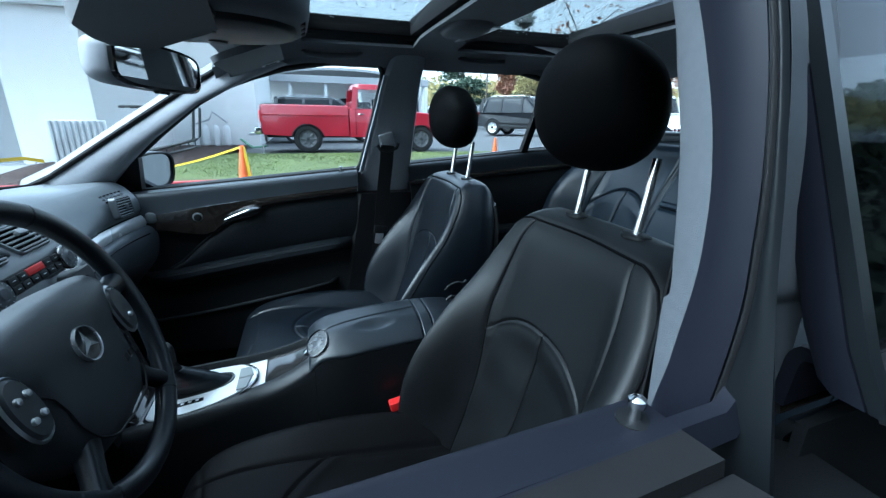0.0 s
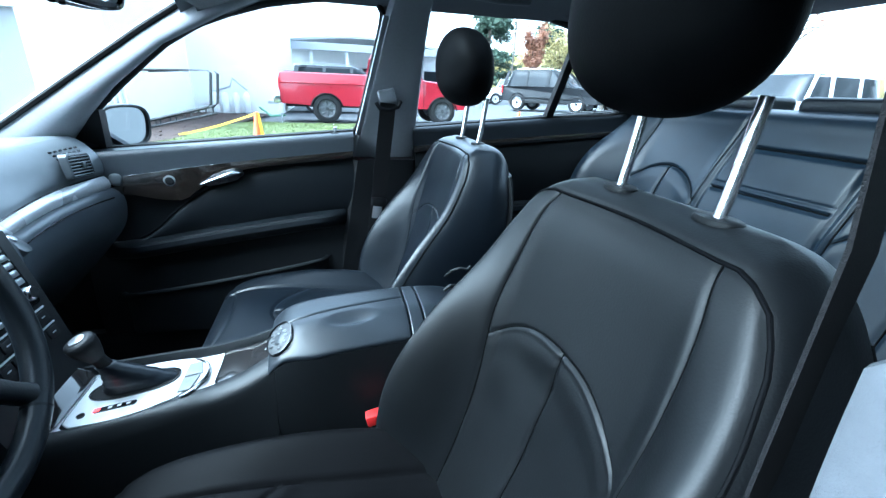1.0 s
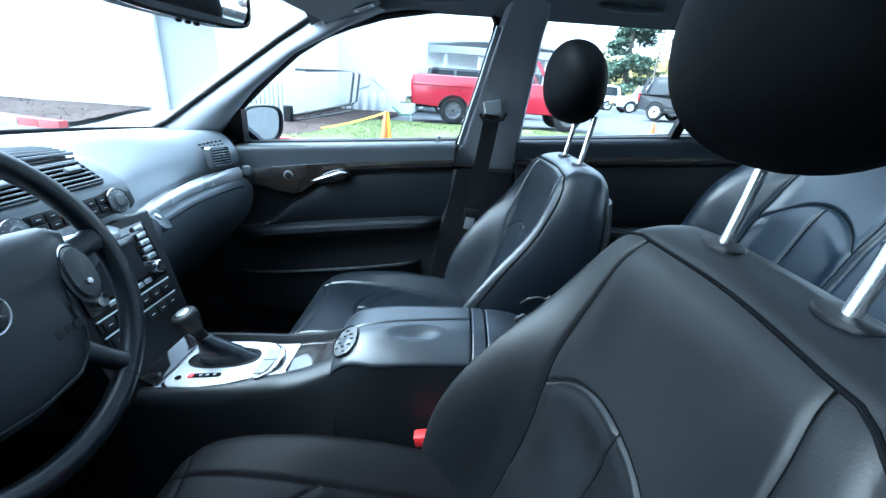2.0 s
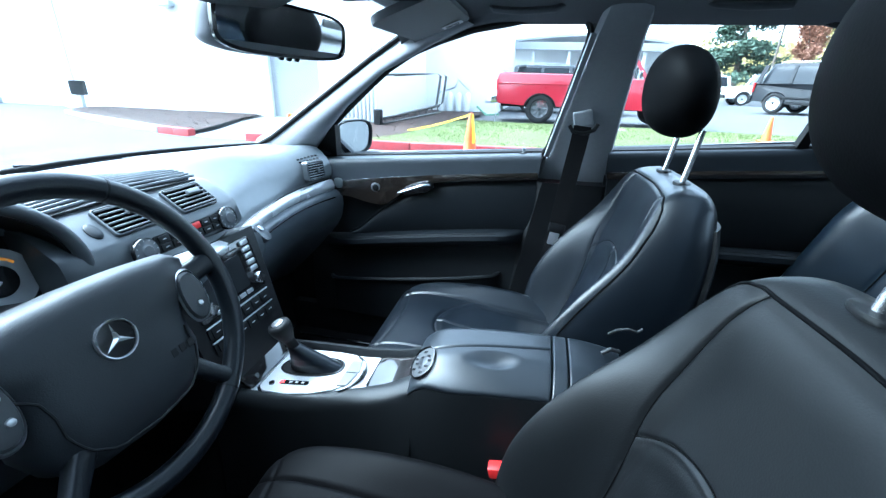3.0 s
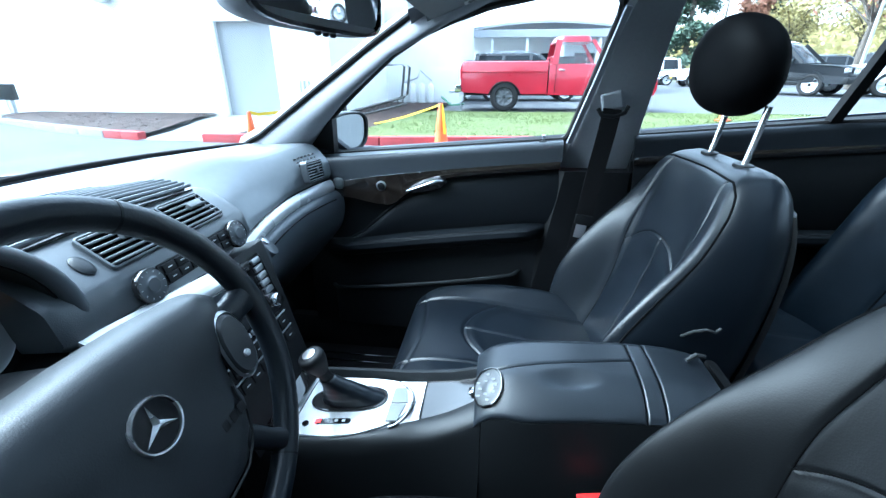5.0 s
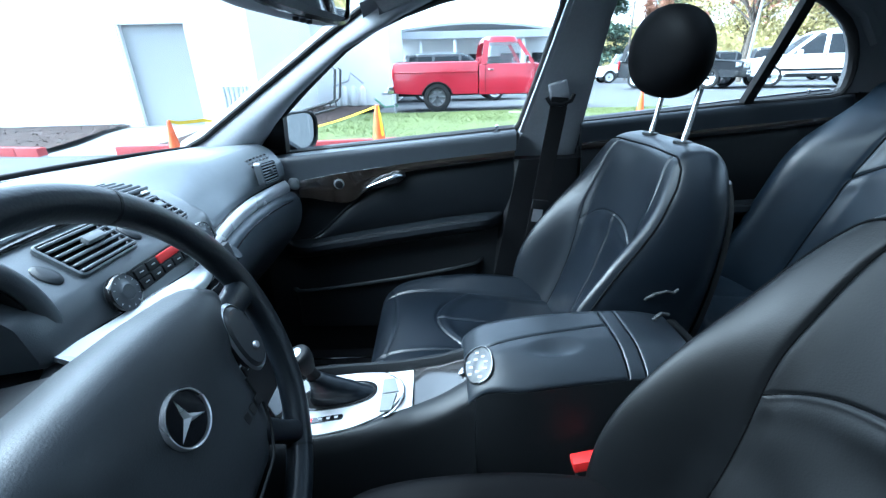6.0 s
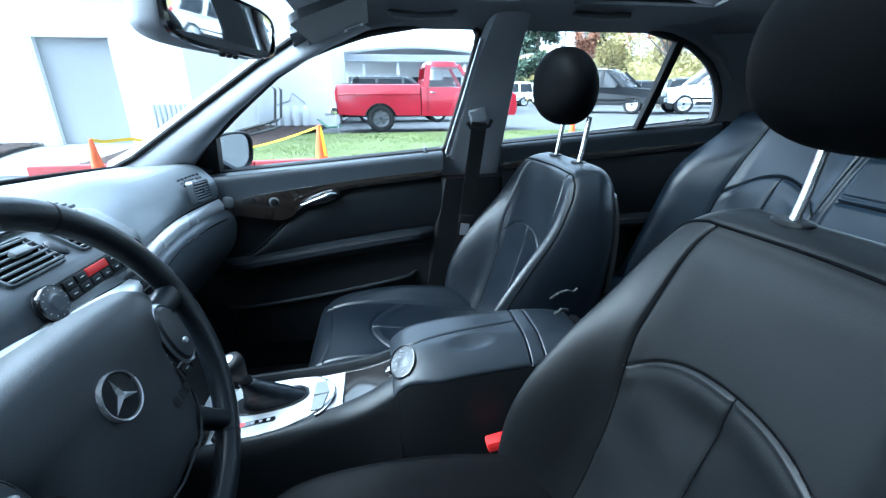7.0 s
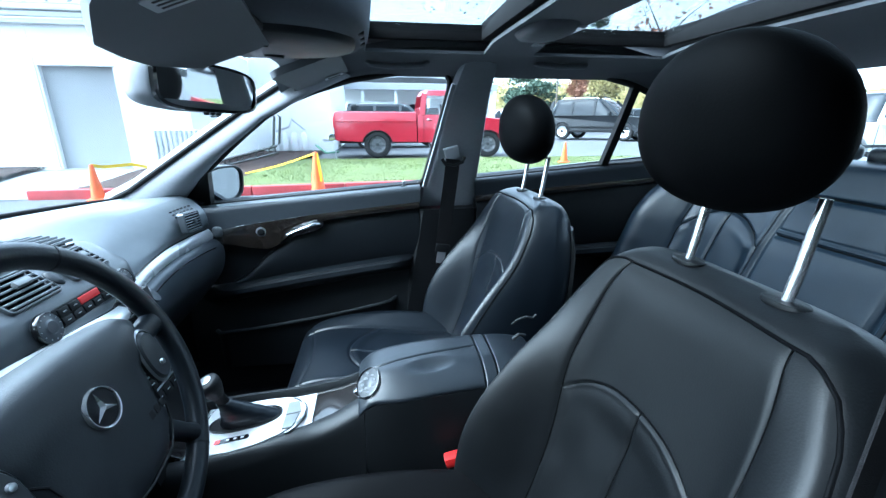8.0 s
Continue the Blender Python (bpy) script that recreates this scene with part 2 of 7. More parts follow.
MULCH = mat("bark_mulch", (0.052, 0.032, 0.026), 0.95, vary=0.5, grain=40, blotch=6, bump=1.0, bump_scale=45, bump_dist=0.03)
SOIL = mat("lawn_soil", (0.095, 0.118, 0.036), 0.95, vary=0.3, grain=20, blotch=2, bump=0.8, bump_scale=60, bump_dist=0.02)
BLADE = mat("grass_blade", (0.125, 0.158, 0.044), 0.6, vary=0.25, grain=12, blotch=0.8, bump=0)
WALLWHITE = mat("white_painted_wall", (0.80, 0.80, 0.79), 0.8, vary=0.05, grain=6, blotch=0.5, bump=0.4, bump_scale=40, bump_dist=0.004)
DOORGREY = mat("grey_painted_steel_door", (0.30, 0.31, 0.32), 0.6, vary=0.06, grain=10, blotch=1, bump=0.2)
TRIMWHITE = mat("white_metal_trim", (0.72, 0.73, 0.73), 0.5, vary=0.06, bump=0.1)
ROOFGREY = mat("grey_metal_roof", (0.35, 0.36, 0.38), 0.5, metal=0.2, vary=0.1, blotch=0.8, bump=0.1)
ORANGE = mat("orange_cone_plastic", (0.66, 0.11, 0.016), 0.5, vary=0.1, bump=0.1)
YELLOW = mat("yellow_tape", (0.62, 0.44, 0.015), 0.5, vary=0.12, bump=0.1)
BARK = mat("tree_bark", (0.09, 0.075, 0.06), 0.9, vary=0.4, grain=10, bump=1.0, bump_scale=20, bump_dist=0.03)
FIR = mat("fir_needles", (0.044, 0.070, 0.046), 0.8, vary=0.5, grain=5, blotch=0.8, bump=0)
AUTUMN_YELLOW = mat("yellow_autumn_leaves", (0.34, 0.285, 0.115), 0.7, vary=0.5, grain=4, blotch=0.7, bump=0)
AUTUMN_RED = mat("rust_autumn_leaves", (0.27, 0.125, 0.075), 0.7, vary=0.5, grain=4, blotch=0.7, bump=0)
HILLGREEN = mat("hillside_growth", (0.08, 0.085, 0.045), 0.95, vary=0.6, grain=0.6, blotch=0.08, bump=1.0, bump_scale=1.5, bump_dist=0.5)


# ---- mesh tools ----
def part(name, bm, material, parent=None, label="", sharp=40, at=None):
    """Links a bmesh as one mesh object, under a thing or a part."""
    bmesh.ops.recalc_face_normals(bm, faces=bm.faces[:])
    me = bpy.data.meshes.new(name)
    bm.to_mesh(me)
    bm.free()
    me.materials.append(material)
    me.polygons.foreach_set("use_smooth", [True] * len(me.polygons))
    me.set_sharp_from_angle(angle=radians(sharp))
    ob = new(name, me)
    if at is not None:
        ob.matrix_basis = at
    if parent is not None:
        ob.parent = parent
    if label:
        ob["label"] = label
    return ob


def thing(name, label, category, group="", kind="", at=None):
    ob = new(name)
    ob.empty_display_size = 0.1
    if at is not None:
        ob.matrix_basis = at
    return tagged(ob, label, category, group, kind)


def box(size, at=(0, 0, 0), bevel=0.004, seg=2, turn=(0, 0, 0), bm=None):
    """A bevelled box of the given size about its centre; added to bm if one is given."""
    b = bmesh.new()
    bmesh.ops.create_cube(b, size=1, matrix=Matrix.Diagonal((*size, 1)))
    if bevel:
        bmesh.ops.bevel(b, geom=b.edges[:] , offset=min(bevel, 0.45 * min(size)), segments=seg, profile=0.6, affect="EDGES")
    bmesh.ops.transform(b, matrix=pose(*at, *turn), verts=b.verts[:])
    return join(bm, b)


def join(bm, b):
    """Adds the bmesh b to bm."""
    if bm is None:
        return b
    me = bpy.data.meshes.new("t")
    b.to_mesh(me)
    b.free()
    bm.from_mesh(me)
    bpy.data.meshes.remove(me)
    return bm


def loft(loops, cap=True, bm=None, closed=True):
    """A skin over loops of equal length."""
    b = bmesh.new() if bm is None else bm
    rows = [[b.verts.new(p) for p in loop] for loop in loops]
    n = len(rows[0])
    for r, s in zip(rows, rows[1:]):
        for i in range(n if closed else n - 1):
            j = (i + 1) % n
            b.faces.new((r[i], r[j], s[j], s[i]))
    if cap and closed:
        b.faces.new(rows[0][::-1])
        b.faces.new(rows[-1])
    return b


def tube(points, radius, n=10, bm=None, flat=1.0):
    """A round bar along points; radius may be a list; flat squashes it across."""
    pts = [Vector(p) for p in points]
    rad = radius if isinstance(radius, (list, tuple)) else [radius] * len(pts)
    loops, up = [], Vector((0, 0, 1))
    for i, p in enumerate(pts):
        d = (pts[min(i + 1, len(pts) - 1)] - pts[max(i - 1, 0)]).normalized()
        if abs(d.dot(up)) > 0.95:
            up = Vector((1, 0, 0))
        side = d.cross(up).normalized()
        over = side.cross(d).normalized()
        loops.append([p + rad[i] * (math.cos(a) * side + flat * math.sin(a) * over) for a in (2 * math.pi * k / n for k in range(n))])
    return loft(loops, True, bm)


def ribbon(points, width_dir, width, thick, bm=None):
    """A flat strip along points, width_dir across it (may be a function of the index)."""
    pts = [Vector(p) for p in points]
    loops = []
    for i, p in enumerate(pts):
        d = (pts[min(i + 1, len(pts) - 1)] - pts[max(i - 1, 0)]).normalized()
        w = Vector(width_dir(i) if callable(width_dir) else width_dir)
        w = (w - d * w.dot(d)).normalized()
        n = d.cross(w)
        h = width(i) if callable(width) else width
        loops.append([p + sx * w * h / 2 + sn * n * thick / 2 for sx, sn in ((-1, -1), (1, -1), (1, 1), (-1, 1))])
    return loft(loops, True, bm)


def spin(profile, m=Matrix(), n=32, bm=None, cap=True):
    """A turned body: profile of (radius, height) about z, then moved by m."""
    loops = [[m @ Vector((max(r, 1e-4) * math.cos(a), max(r, 1e-4) * math.sin(a), z)) for a in (2 * math.pi * k / n for k in range(n))] for r, z in profile]
    return loft(loops, cap, bm)


def slab(outline, thick, m=Matrix(), bevel=0.0, bm=None):
    """A plate: an outline in x, y, thickened along z about 0, then moved by m."""
    b = bmesh.new()
    lo = [b.verts.new((x, y, -thick / 2)) for x, y in outline]
    hi = [b.verts.new((x, y, thick / 2)) for x, y in outline]
    b.faces.new(lo[::-1])
    top = b.faces.new(hi)
    for i in range(len(lo)):
        j = (i + 1) % len(lo)
        b.faces.new((lo[i], lo[j], hi[j], hi[i]))
    if bevel:
        bmesh.ops.bevel(b, geom=list(top.edges), offset=bevel, segments=2, profile=0.6, affect="EDGES")
    bmesh.ops.transform(b, matrix=m, verts=b.verts[:])
    return join(bm, b)


def sheet(fn, us, vs, thick=0.0, bm=None):
    """A surface fn(u, v) over two rows of values, thickened against its normal if asked."""
    b = bmesh.new()
    rows = [[b.verts.new(fn(u, v)) for v in vs] for u in us]
    for r, s in zip(rows, rows[1:]):
        for i in range(len(vs) - 1):
            b.faces.new((r[i], r[i + 1], s[i + 1], s[i]))
    if thick:
        bmesh.ops.recalc_face_normals(b, faces=b.faces[:])
        bmesh.ops.solidify(b, geom=b.faces[:], thickness=thick)
    return join(bm, b)


def lin(a, b, n):
    return [a + (b - a) * i / (n - 1) for i in range(n)]


def smooth_curve(keys, x):
    """Cubic through keys (Catmull-Rom with uneven steps)."""
    k = keys
    if x <= k[0][0]:
        return k[0][1]
    if x >= k[-1][0]:
        return k[-1][1]
    for i in range(len(k) - 1):
        if x <= k[i + 1][0]:
            break
    (x0, v0), (x1, v1) = k[i], k[i + 1]

    def slope(j):
        a, b = max(j - 1, 0), min(j + 1, len(k) - 1)
        return (k[b][1] - k[a][1]) / (k[b][0] - k[a][0])
    h, t = x1 - x0, (x - x0) / (x1 - x0)
    return ((2 * t**3 - 3 * t**2 + 1) * v0 + (t**3 - 2 * t**2 + t) * h * slope(i) + (-2 * t**3 + 3 * t**2) * v1 + (t**3 - t**2) * h * slope(i + 1))


def step(a, b, x):
    t = min(1.0, max(0.0, (x - a) / (b - a)))
    return t * t * (3 - 2 * t)


def bell(x, w):
    return math.exp(-(x / w) ** 2)


def rounded(w, h, r, n=6, cx=0.0, cy=0.0):
    """A rounded rectangle's outline."""
    out = []
    for qx, qy, a0 in ((1, 1, 0), (-1, 1, 90), (-1, -1, 180), (1, -1, 270)):
        for k in range(n + 1):
            a = radians(a0 + 90 * k / n)
            out.append((cx + qx * (w / 2 - r) + r * math.cos(a), cy + qy * (h / 2 - r) + r * math.sin(a)))
    return out


def oval(a, b, n=28, p=2.0, cx=0.0, cy=0.0):
    return [(cx + a * math.copysign(abs(math.cos(t)) ** (2 / p), math.cos(t)), cy + b * math.copysign(abs(math.sin(t)) ** (2 / p), math.sin(t)))
            for t in (2 * math.pi * k / n for k in range(n))]


# ---- the car's body: x runs rearward, y to the car's right, z up ----
def y_glass(z):
    return 0.70 - 0.42 * (z - 0.97)


def z_sill(x):
    return 0.975 + 0.086 * (x + 0.285)


WIN_FRONT = [(-1.005, 0.913), (-0.64, 0.944), (-0.285, 0.975), (-0.245, 1.14), (-0.212, 1.29), (-0.222, 1.313), (-0.371, 1.309), (-0.504, 1.288),
             (-0.60, 1.260), (-0.674, 1.233), (-0.76, 1.186), (-0.825, 1.138), (-0.90, 1.080), (-0.975, 1.018)]
WIN_REAR = [(-0.10, 0.988), (0.14, 1.010), (0.385, 1.032), (0.64, 1.047), (0.660, 1.056), (0.645, 1.105), (0.616, 1.152), (0.582, 1.192), (0.538, 1.228),
            (0.46, 1.268), (0.379, 1.292), (0.27, 1.314), (0.158, 1.326), (-0.06, 1.329), (-0.078, 1.318), (-0.09, 1.15)]


WIN_DRIVER = [(-0.215 if p == (-0.285, 0.975) else -0.178 if p == (-0.245, 1.14) else -0.166 if p == (-0.212, 1.29) else -0.182 if p == (-0.222, 1.313) else p[0], p[1]) for p in WIN_FRONT]


def resample(outline, n):
    pts = [Vector(p) for p in outline]
    ring = pts + [pts[0]]
    lens = [0.0]
    for a, b in zip(ring, ring[1:]):
        lens.append(lens[-1] + (b - a).length)
    out = []
    for k in range(n):
        d = lens[-1] * k / n
        i = max(j for j in range(len(pts)) if lens[j] <= d)
        f = (d - lens[i]) / (lens[i + 1] - lens[i])
        out.append(tuple(ring[i].lerp(ring[i + 1], f)))
    return out


def grow(outline, d):
    """The outline pushed outward by d (counter-clockwise in x, z)."""
    n, out = len(outline), []
    for i, p in enumerate(outline):
        a, b = Vector(outline[i - 1]), Vector(outline[(i + 1) % n])
        t = (b - a).normalized()
        out.append((p[0] + t.y * d, p[1] - t.x * d))
    return out


def ring_frame(outline, s, profile):
    """A frame round a window: profile of (outward, inboard) offsets from the glass."""
    base = resample(outline, 90)
    loops = []
    for out, inb in profile + profile[:1]:
        loops.append([(x, s * (y_glass(z) - inb), z) for x, z in grow(base, out)])
    return loft(loops, cap=False)


def pane(outline, s, off=0.0, thick=0.004):
    """A curved pane in a window opening."""
    b = bmesh.new()
    ring = resample(outline, 60)
    f = [b.verts.new((x, s * (y_glass(z) + off), z)) for x, z in ring]
    g = [b.verts.new((x, s * (y_glass(z) + off + thick), z)) for x, z in ring]
    b.faces.new(f)
    b.faces.new(g[::-1])
    for i in range(60):
        j = (i + 1) % 60
        b.faces.new((f[i], f[j], g[j], g[i]))
    return b


SIDE = {1: Matrix(), -1: pose(0.03, -0.04, -0.012)}  # the driver's side stands a little further out and back
body = thing("car_body", "dark blue saloon car body with grey lining and twin glass roof", "car body", kind="structure")

# floor pan, tunnel, firewall, rear bulkhead
part("floor_pan", box((2.35, 1.46, 0.05), (-0.18, 0, 0.185), 0.01), CARPET, body, "black carpeted floor")
part("firewall", sheet(lambda u, v: (-1.22 - 0.16 * step(0.3, 0.9, v), u, v), lin(-0.74, 0.74, 9), lin(0.19, 0.92, 12), 0.02), CARPET, body, "black carpeted firewall")
part("tunnel", loft([[(x, y, z) for y, z in ((-0.13, 0.2), (-0.11, 0.36), (-0.07, 0.42), (0.07, 0.42), (0.11, 0.36), (0.13, 0.2))] for x in lin(-1.2, 0.8, 6)]), CARPET, body)
part("rear_bulkhead", box((0.03, 1.4, 0.85), (0.97, 0, 0.60), 0.005, turn=(0, 14, 0)), CARPET, body)
for s in (1, -1):
    part("door_sill", loft([[(x, s * y, z) for y, z in ((0.66, 0.2), (0.655, 0.30), (0.67, 0.325), (0.74, 0.325), (0.76, 0.2))] for x in lin(-1.25, 0.9, 8)]), PLASTIC, body, "black plastic sill cover", at=SIDE[s])

for s in (1, -1):
    part("kick_panel", box((0.34, 0.02, 0.74), (-1.235, s * 0.712, 0.56), 0.006, 2), CARPET, body, "black footwell side panel", at=SIDE[s])

for s in (1, -1):
    part("rear_side_panel", sheet(lambda u, v: (u, s * (0.668 + 0.02 * step(0.7, 1.0, u)), v), lin(0.70, 1.06, 6), lin(0.22, 1.07, 8), 0.02), DOORTRIM, body, "black rear side panel", at=SIDE[s])

# headliner with two roof openings
OPEN = ((-0.455, -0.135), (0.005, 0.40))
OPEN_Y = 0.43


def z_liner(x, y):
    z = 1.378 - 0.030 * step(0.30, 0.56, abs(y)) - 0.05 * step(0.45, 0.62, abs(y))
    return z - 0.060 * step(-0.47, -0.66, x) - 0.06 * step(0.45, 0.80, x)


def with_holes(fn, us, vs, thick):
    b = bmesh.new()
    rows = [[b.verts.new(fn(u, v)) for v in vs] for u in us]
    for i in range(len(us) - 1):
        for j in range(len(vs) - 1):
            cu, cv = (us[i] + us[i + 1]) / 2, (vs[j] + vs[j + 1]) / 2
            if abs(cv) < OPEN_Y and any(a < cu < c for a, c in OPEN):
                continue
            b.faces.new((rows[i][j], rows[i][j + 1], rows[i + 1][j + 1], rows[i + 1][j]))
    bmesh.ops.recalc_face_normals(b, faces=b.faces[:])
    bmesh.ops.solidify(b, geom=b.faces[:], thickness=thick)
    loose = [v for v in b.verts if not v.link_faces]
    bmesh.ops.delete(b, geom=loose, context="VERTS")
    return b


HX = sorted(set(lin(-0.66, 0.80, 22) + [v for o in OPEN for v in o]))
HY = sorted(set(lin(-0.555, 0.555, 22) + [-OPEN_Y, OPEN_Y]))
part("headliner", with_holes(lambda u, v: (u, v, z_liner(u, v)), HX, HY, 0.008), CLOTH_GREY, body, "grey woven roof lining")
part("roof_panel", with_holes(lambda u, v: (u, v, 1.450 - 0.05 * (v / 0.56) ** 2 - 0.03 * step(-0.3, -0.70, u) - 0.05 * step(0.3, 0.80, u)), HX, HY, 0.012), CARPAINT, body, "dark blue painted roof")
for x0, x1 in OPEN:
    for y in (-OPEN_Y, OPEN_Y):
        part("sunroof_rail", box((x1 - x0 + 0.03, 0.020, 0.040), ((x0 + x1) / 2, y * 0.985, 1.405), 0.004), RUBBER, body, "black sunroof guide rail")
    for x in (x0, x1):
        part("sunroof_edge", box((0.024, 2 * OPEN_Y, 0.044), (x, 0, 1.408), 0.004), RUBBER, body, "black sunroof edge trim")
# roof rail linings over the doors
for s in (1, -1):
    pts = [(-0.70, 1.225), (-0.60, 1.272), (-0.504, 1.302), (-0.371, 1.323), (-0.20, 1.332), (0.0, 1.338), (0.158, 1.337), (0.27, 1.327), (0.379, 1.306), (0.46, 1.282),
           (0.56, 1.236), (0.64, 1.17)]
    loops = []
    for x, z in pts:
        y = y_glass(z) - 0.02
        zt = z_liner(x, 0.5)
        loops.append([(x, s * yy, zz) for yy, zz in ((y + 0.03, z), (y, z), (y - 0.015, z + 0.006), (y - 0.035, max(z + 0.03, zt - 0.02)), (y - 0.075, max(z + 0.045, zt)), (y - 0.06, max(z + 0.07, zt + 0.02)), (y + 0.02, max(z + 0.06, zt + 0.02)))])
    part("roof_rail", loft(loops), CLOTH_GREY, body, "grey roof rail lining", at=SIDE[s])

# A pillars: grey trim between windscreen and door frame
for s in (1, -1):
    edge_w = [(-1.300, 0.668, 0.925), (-1.20, 0.652, 0.972), (-1.0, 0.615, 1.098), (-0.80, 0.575, 1.222), (-0.66, 0.545, 1.302), (-0.58, 0.52, 1.345)]
    edge_d = [(-1.085, 0.712, 0.912), (-1.000, 0.668, 1.000), (-0.905, 0.628, 1.086), (-0.765, 0.586, 1.192), (-0.60, 0.553, 1.267), (-0.50, 0.535, 1.305)]
    loops = []
    for (ax, ay, az), (bx, by, bz) in zip(edge_w, edge_d):
        A, B = Vector((ax, s * ay, az)), Vector((bx, s * by, bz))
        ins, out = Vector((0.022, -s * 0.034, -0.016)), Vector((-0.01, s * 0.05, 0.03))
        loops.append([A.lerp(B, f) + ins * math.sin(math.pi * f) ** 0.7 for f in lin(0, 1, 12)] + [B + out, A + out])
    part("a_pillar_trim", loft(loops), PILLAR_GREY, body, "light grey windscreen pillar trim", sharp=60, at=SIDE[s])
    # black band at the windscreen's edge
    part("screen_seal", tube([Vector((x, s * (y - 0.006), z)) for x, y, z in edge_w], 0.008, 8), RUBBER, body, "black windscreen edge seal", at=SIDE[s])

# B pillars: grey above, black below
for s in (1, -1):
    loops = []
    for z in lin(0.885, 1.36, 13 if s > 0 else 80):
        xf = -0.302 + 0.253 * (z - 0.885) if s > 0 else -0.216
        xr = -0.088 + 0.03 * (z - 0.885)
        if s > 0:
            yo, yi = y_glass(z) - 0.004, y_glass(z) - 0.034 - 0.04 * step(1.25, 1.36, z)
        else:
            yi = smooth_curve([(0.885, 0.619), (1.024, 0.614), (1.030, 0.619), (1.075, 0.614), (1.12, 0.608), (1.163, 0.600), (1.205, 0.588), (1.247, 0.576), (1.36, 0.530)], z)
            yo = yi + 0.034
        loops.append([(xf, s * yo, z), (xf, s * (yi + 0.008), z), (xf + 0.003, s * (yi + 0.002), z), (xf + 0.010, s * yi, z), (xr - 0.03, s * yi, z), (xr - 0.008, s * (yi + 0.008), z), (xr, s * (yi + 0.03), z), (xr, s * yo, z)] if s < 0 else
                     [(xf, s * yo, z), (xf, s * (yi + 0.025), z), (xf + 0.012, s * (yi + 0.006), z), (xf + 0.035, s * yi, z), (xr - 0.03, s * yi, z), (xr - 0.008, s * (yi + 0.008), z), (xr, s * (yi + 0.03), z), (xr, s * yo, z)])
    part("b_pillar_trim", loft(loops), PILLAR_GREY if s > 0 else PILLAR_SHADED, body, "light grey upper centre pillar trim", at=SIDE[s])
    if s > 0:
        part("b_pillar_cover", sheet(lambda u, v: (u * -0.086 + (1 - u) * (-0.268 + 0.253 * (v - 0.90)), s * (y_glass(v) + 0.014), v), lin(0, 1, 4), lin(0.90, 1.36, 8), 0.014), PLASTIC, body, "black outer pillar cover", at=SIDE[s])
    else:
        # the front of the driver's pillar, seen through the open window: navy door post, its seal and the outer band, side by side
        y_navy = lambda z: smooth_curve([(0.90, 0.666), (0.93, 0.671), (0.956, 0.676), (0.99, 0.680), (1.022, 0.684), (1.052, 0.686), (1.082, 0.685), (1.107, 0.683), (1.135, 0.678), (1.163, 0.671), (1.201, 0.658), (1.241, 0.642), (1.33, 0.600)], z)
        y_seal = lambda z: smooth_curve([(0.90, 0.712), (0.969, 0.720), (1.031, 0.724), (1.068, 0.722), (1.128, 0.716), (1.208, 0.700), (1.33, 0.660)], z)
        y_band = lambda z: smooth_curve([(0.90, 0.775), (0.979, 0.758), (1.058, 0.742), (1.128, 0.730), (1.208, 0.712), (1.33, 0.672)], z)
        for nm, ea, eb, off, mt, lb in (("door_post_edge", y_navy, y_seal, 0.0, DOORNAVY, "dark navy door post"), ("door_post_seal", y_seal, lambda z: y_seal(z) + 0.006, 0.003, RUBBER, "black pillar seal"), ("outer_pillar_band", lambda z: y_seal(z) + 0.006, y_band, 0.001, PILLARBAND, "black outer pillar band")):
            part(nm, sheet(lambda u, v: (-0.187 + off - 0.004 * math.sin(math.pi * u), -(ea(v) + (eb(v) - ea(v)) * u), v), lin(0, 1, 9), lin(0.90, 1.33, 30), 0.006), mt, body, lb, sharp=60)
    loops = []
    for z in lin(0.30, 0.883, 10):
        xf, xr = -0.40 + 0.17 * (z - 0.3), -0.08
        yi = 0.655
        loops.append([(xf, s * 0.76, z), (xf, s * (yi + 0.02), z), (xf + 0.02, s * yi, z), (xr - 0.02, s * yi, z), (xr, s * (yi + 0.02), z), (xr, s * 0.76, z)])
    part("b_pillar_lower_trim", loft(loops), PLASTIC, body, "black lower centre pillar trim", at=SIDE[s])

# C pillars
for s in (1, -1):
    loops = []
    for k in range(9):
        f = k / 8
        z = 1.05 + 0.25 * f
        xa = smooth_curve([(1.05, 0.672), (1.152, 0.628), (1.228, 0.552), (1.30, 0.42)], z)
        xb = 1.16 - 0.50 * f
        ya, yb = y_glass(z) - 0.012, y_glass(z) - 0.075
        loops.append([(xa, s * (ya + 0.04), z), (xa, s * ya, z), (xa * 0.6 + xb * 0.4, s * (ya - 0.03), z + 0.004), (xb, s * yb, z + 0.01), (xb + 0.02, s * (yb + 0.08), z + 0.01)])
    part("c_pillar_trim", loft(loops), CLOTH_GREY, body, "grey rear pillar trim", at=SIDE[s])

# panes
def screen_point(u, v):
    """Windscreen: u from the base (0) to the roof (1), v across from -1 to 1."""
    hw = 0.672 + (0.548 - 0.672) * u
    x = (-1.46 + 0.17 * v * v) * (1 - u) + (-0.665 + 0.06 * v * v) * u
    z = (0.952 - 0.02 * v * v) * (1 - u) + (1.362 - 0.045 * v * v) * u + 0.035 * math.sin(math.pi * u)
    return (x, v * hw, z)


def rear_point(u, v):
    hw = 0.60 - 0.10 * u
    x = (1.40 - 0.12 * v * v) * (1 - u) + (0.78 - 0.04 * v * v) * u
    return (x, v * hw, 1.03 * (1 - u) + (1.352 - 0.04 * v * v) * u + 0.03 * math.sin(math.pi * u))


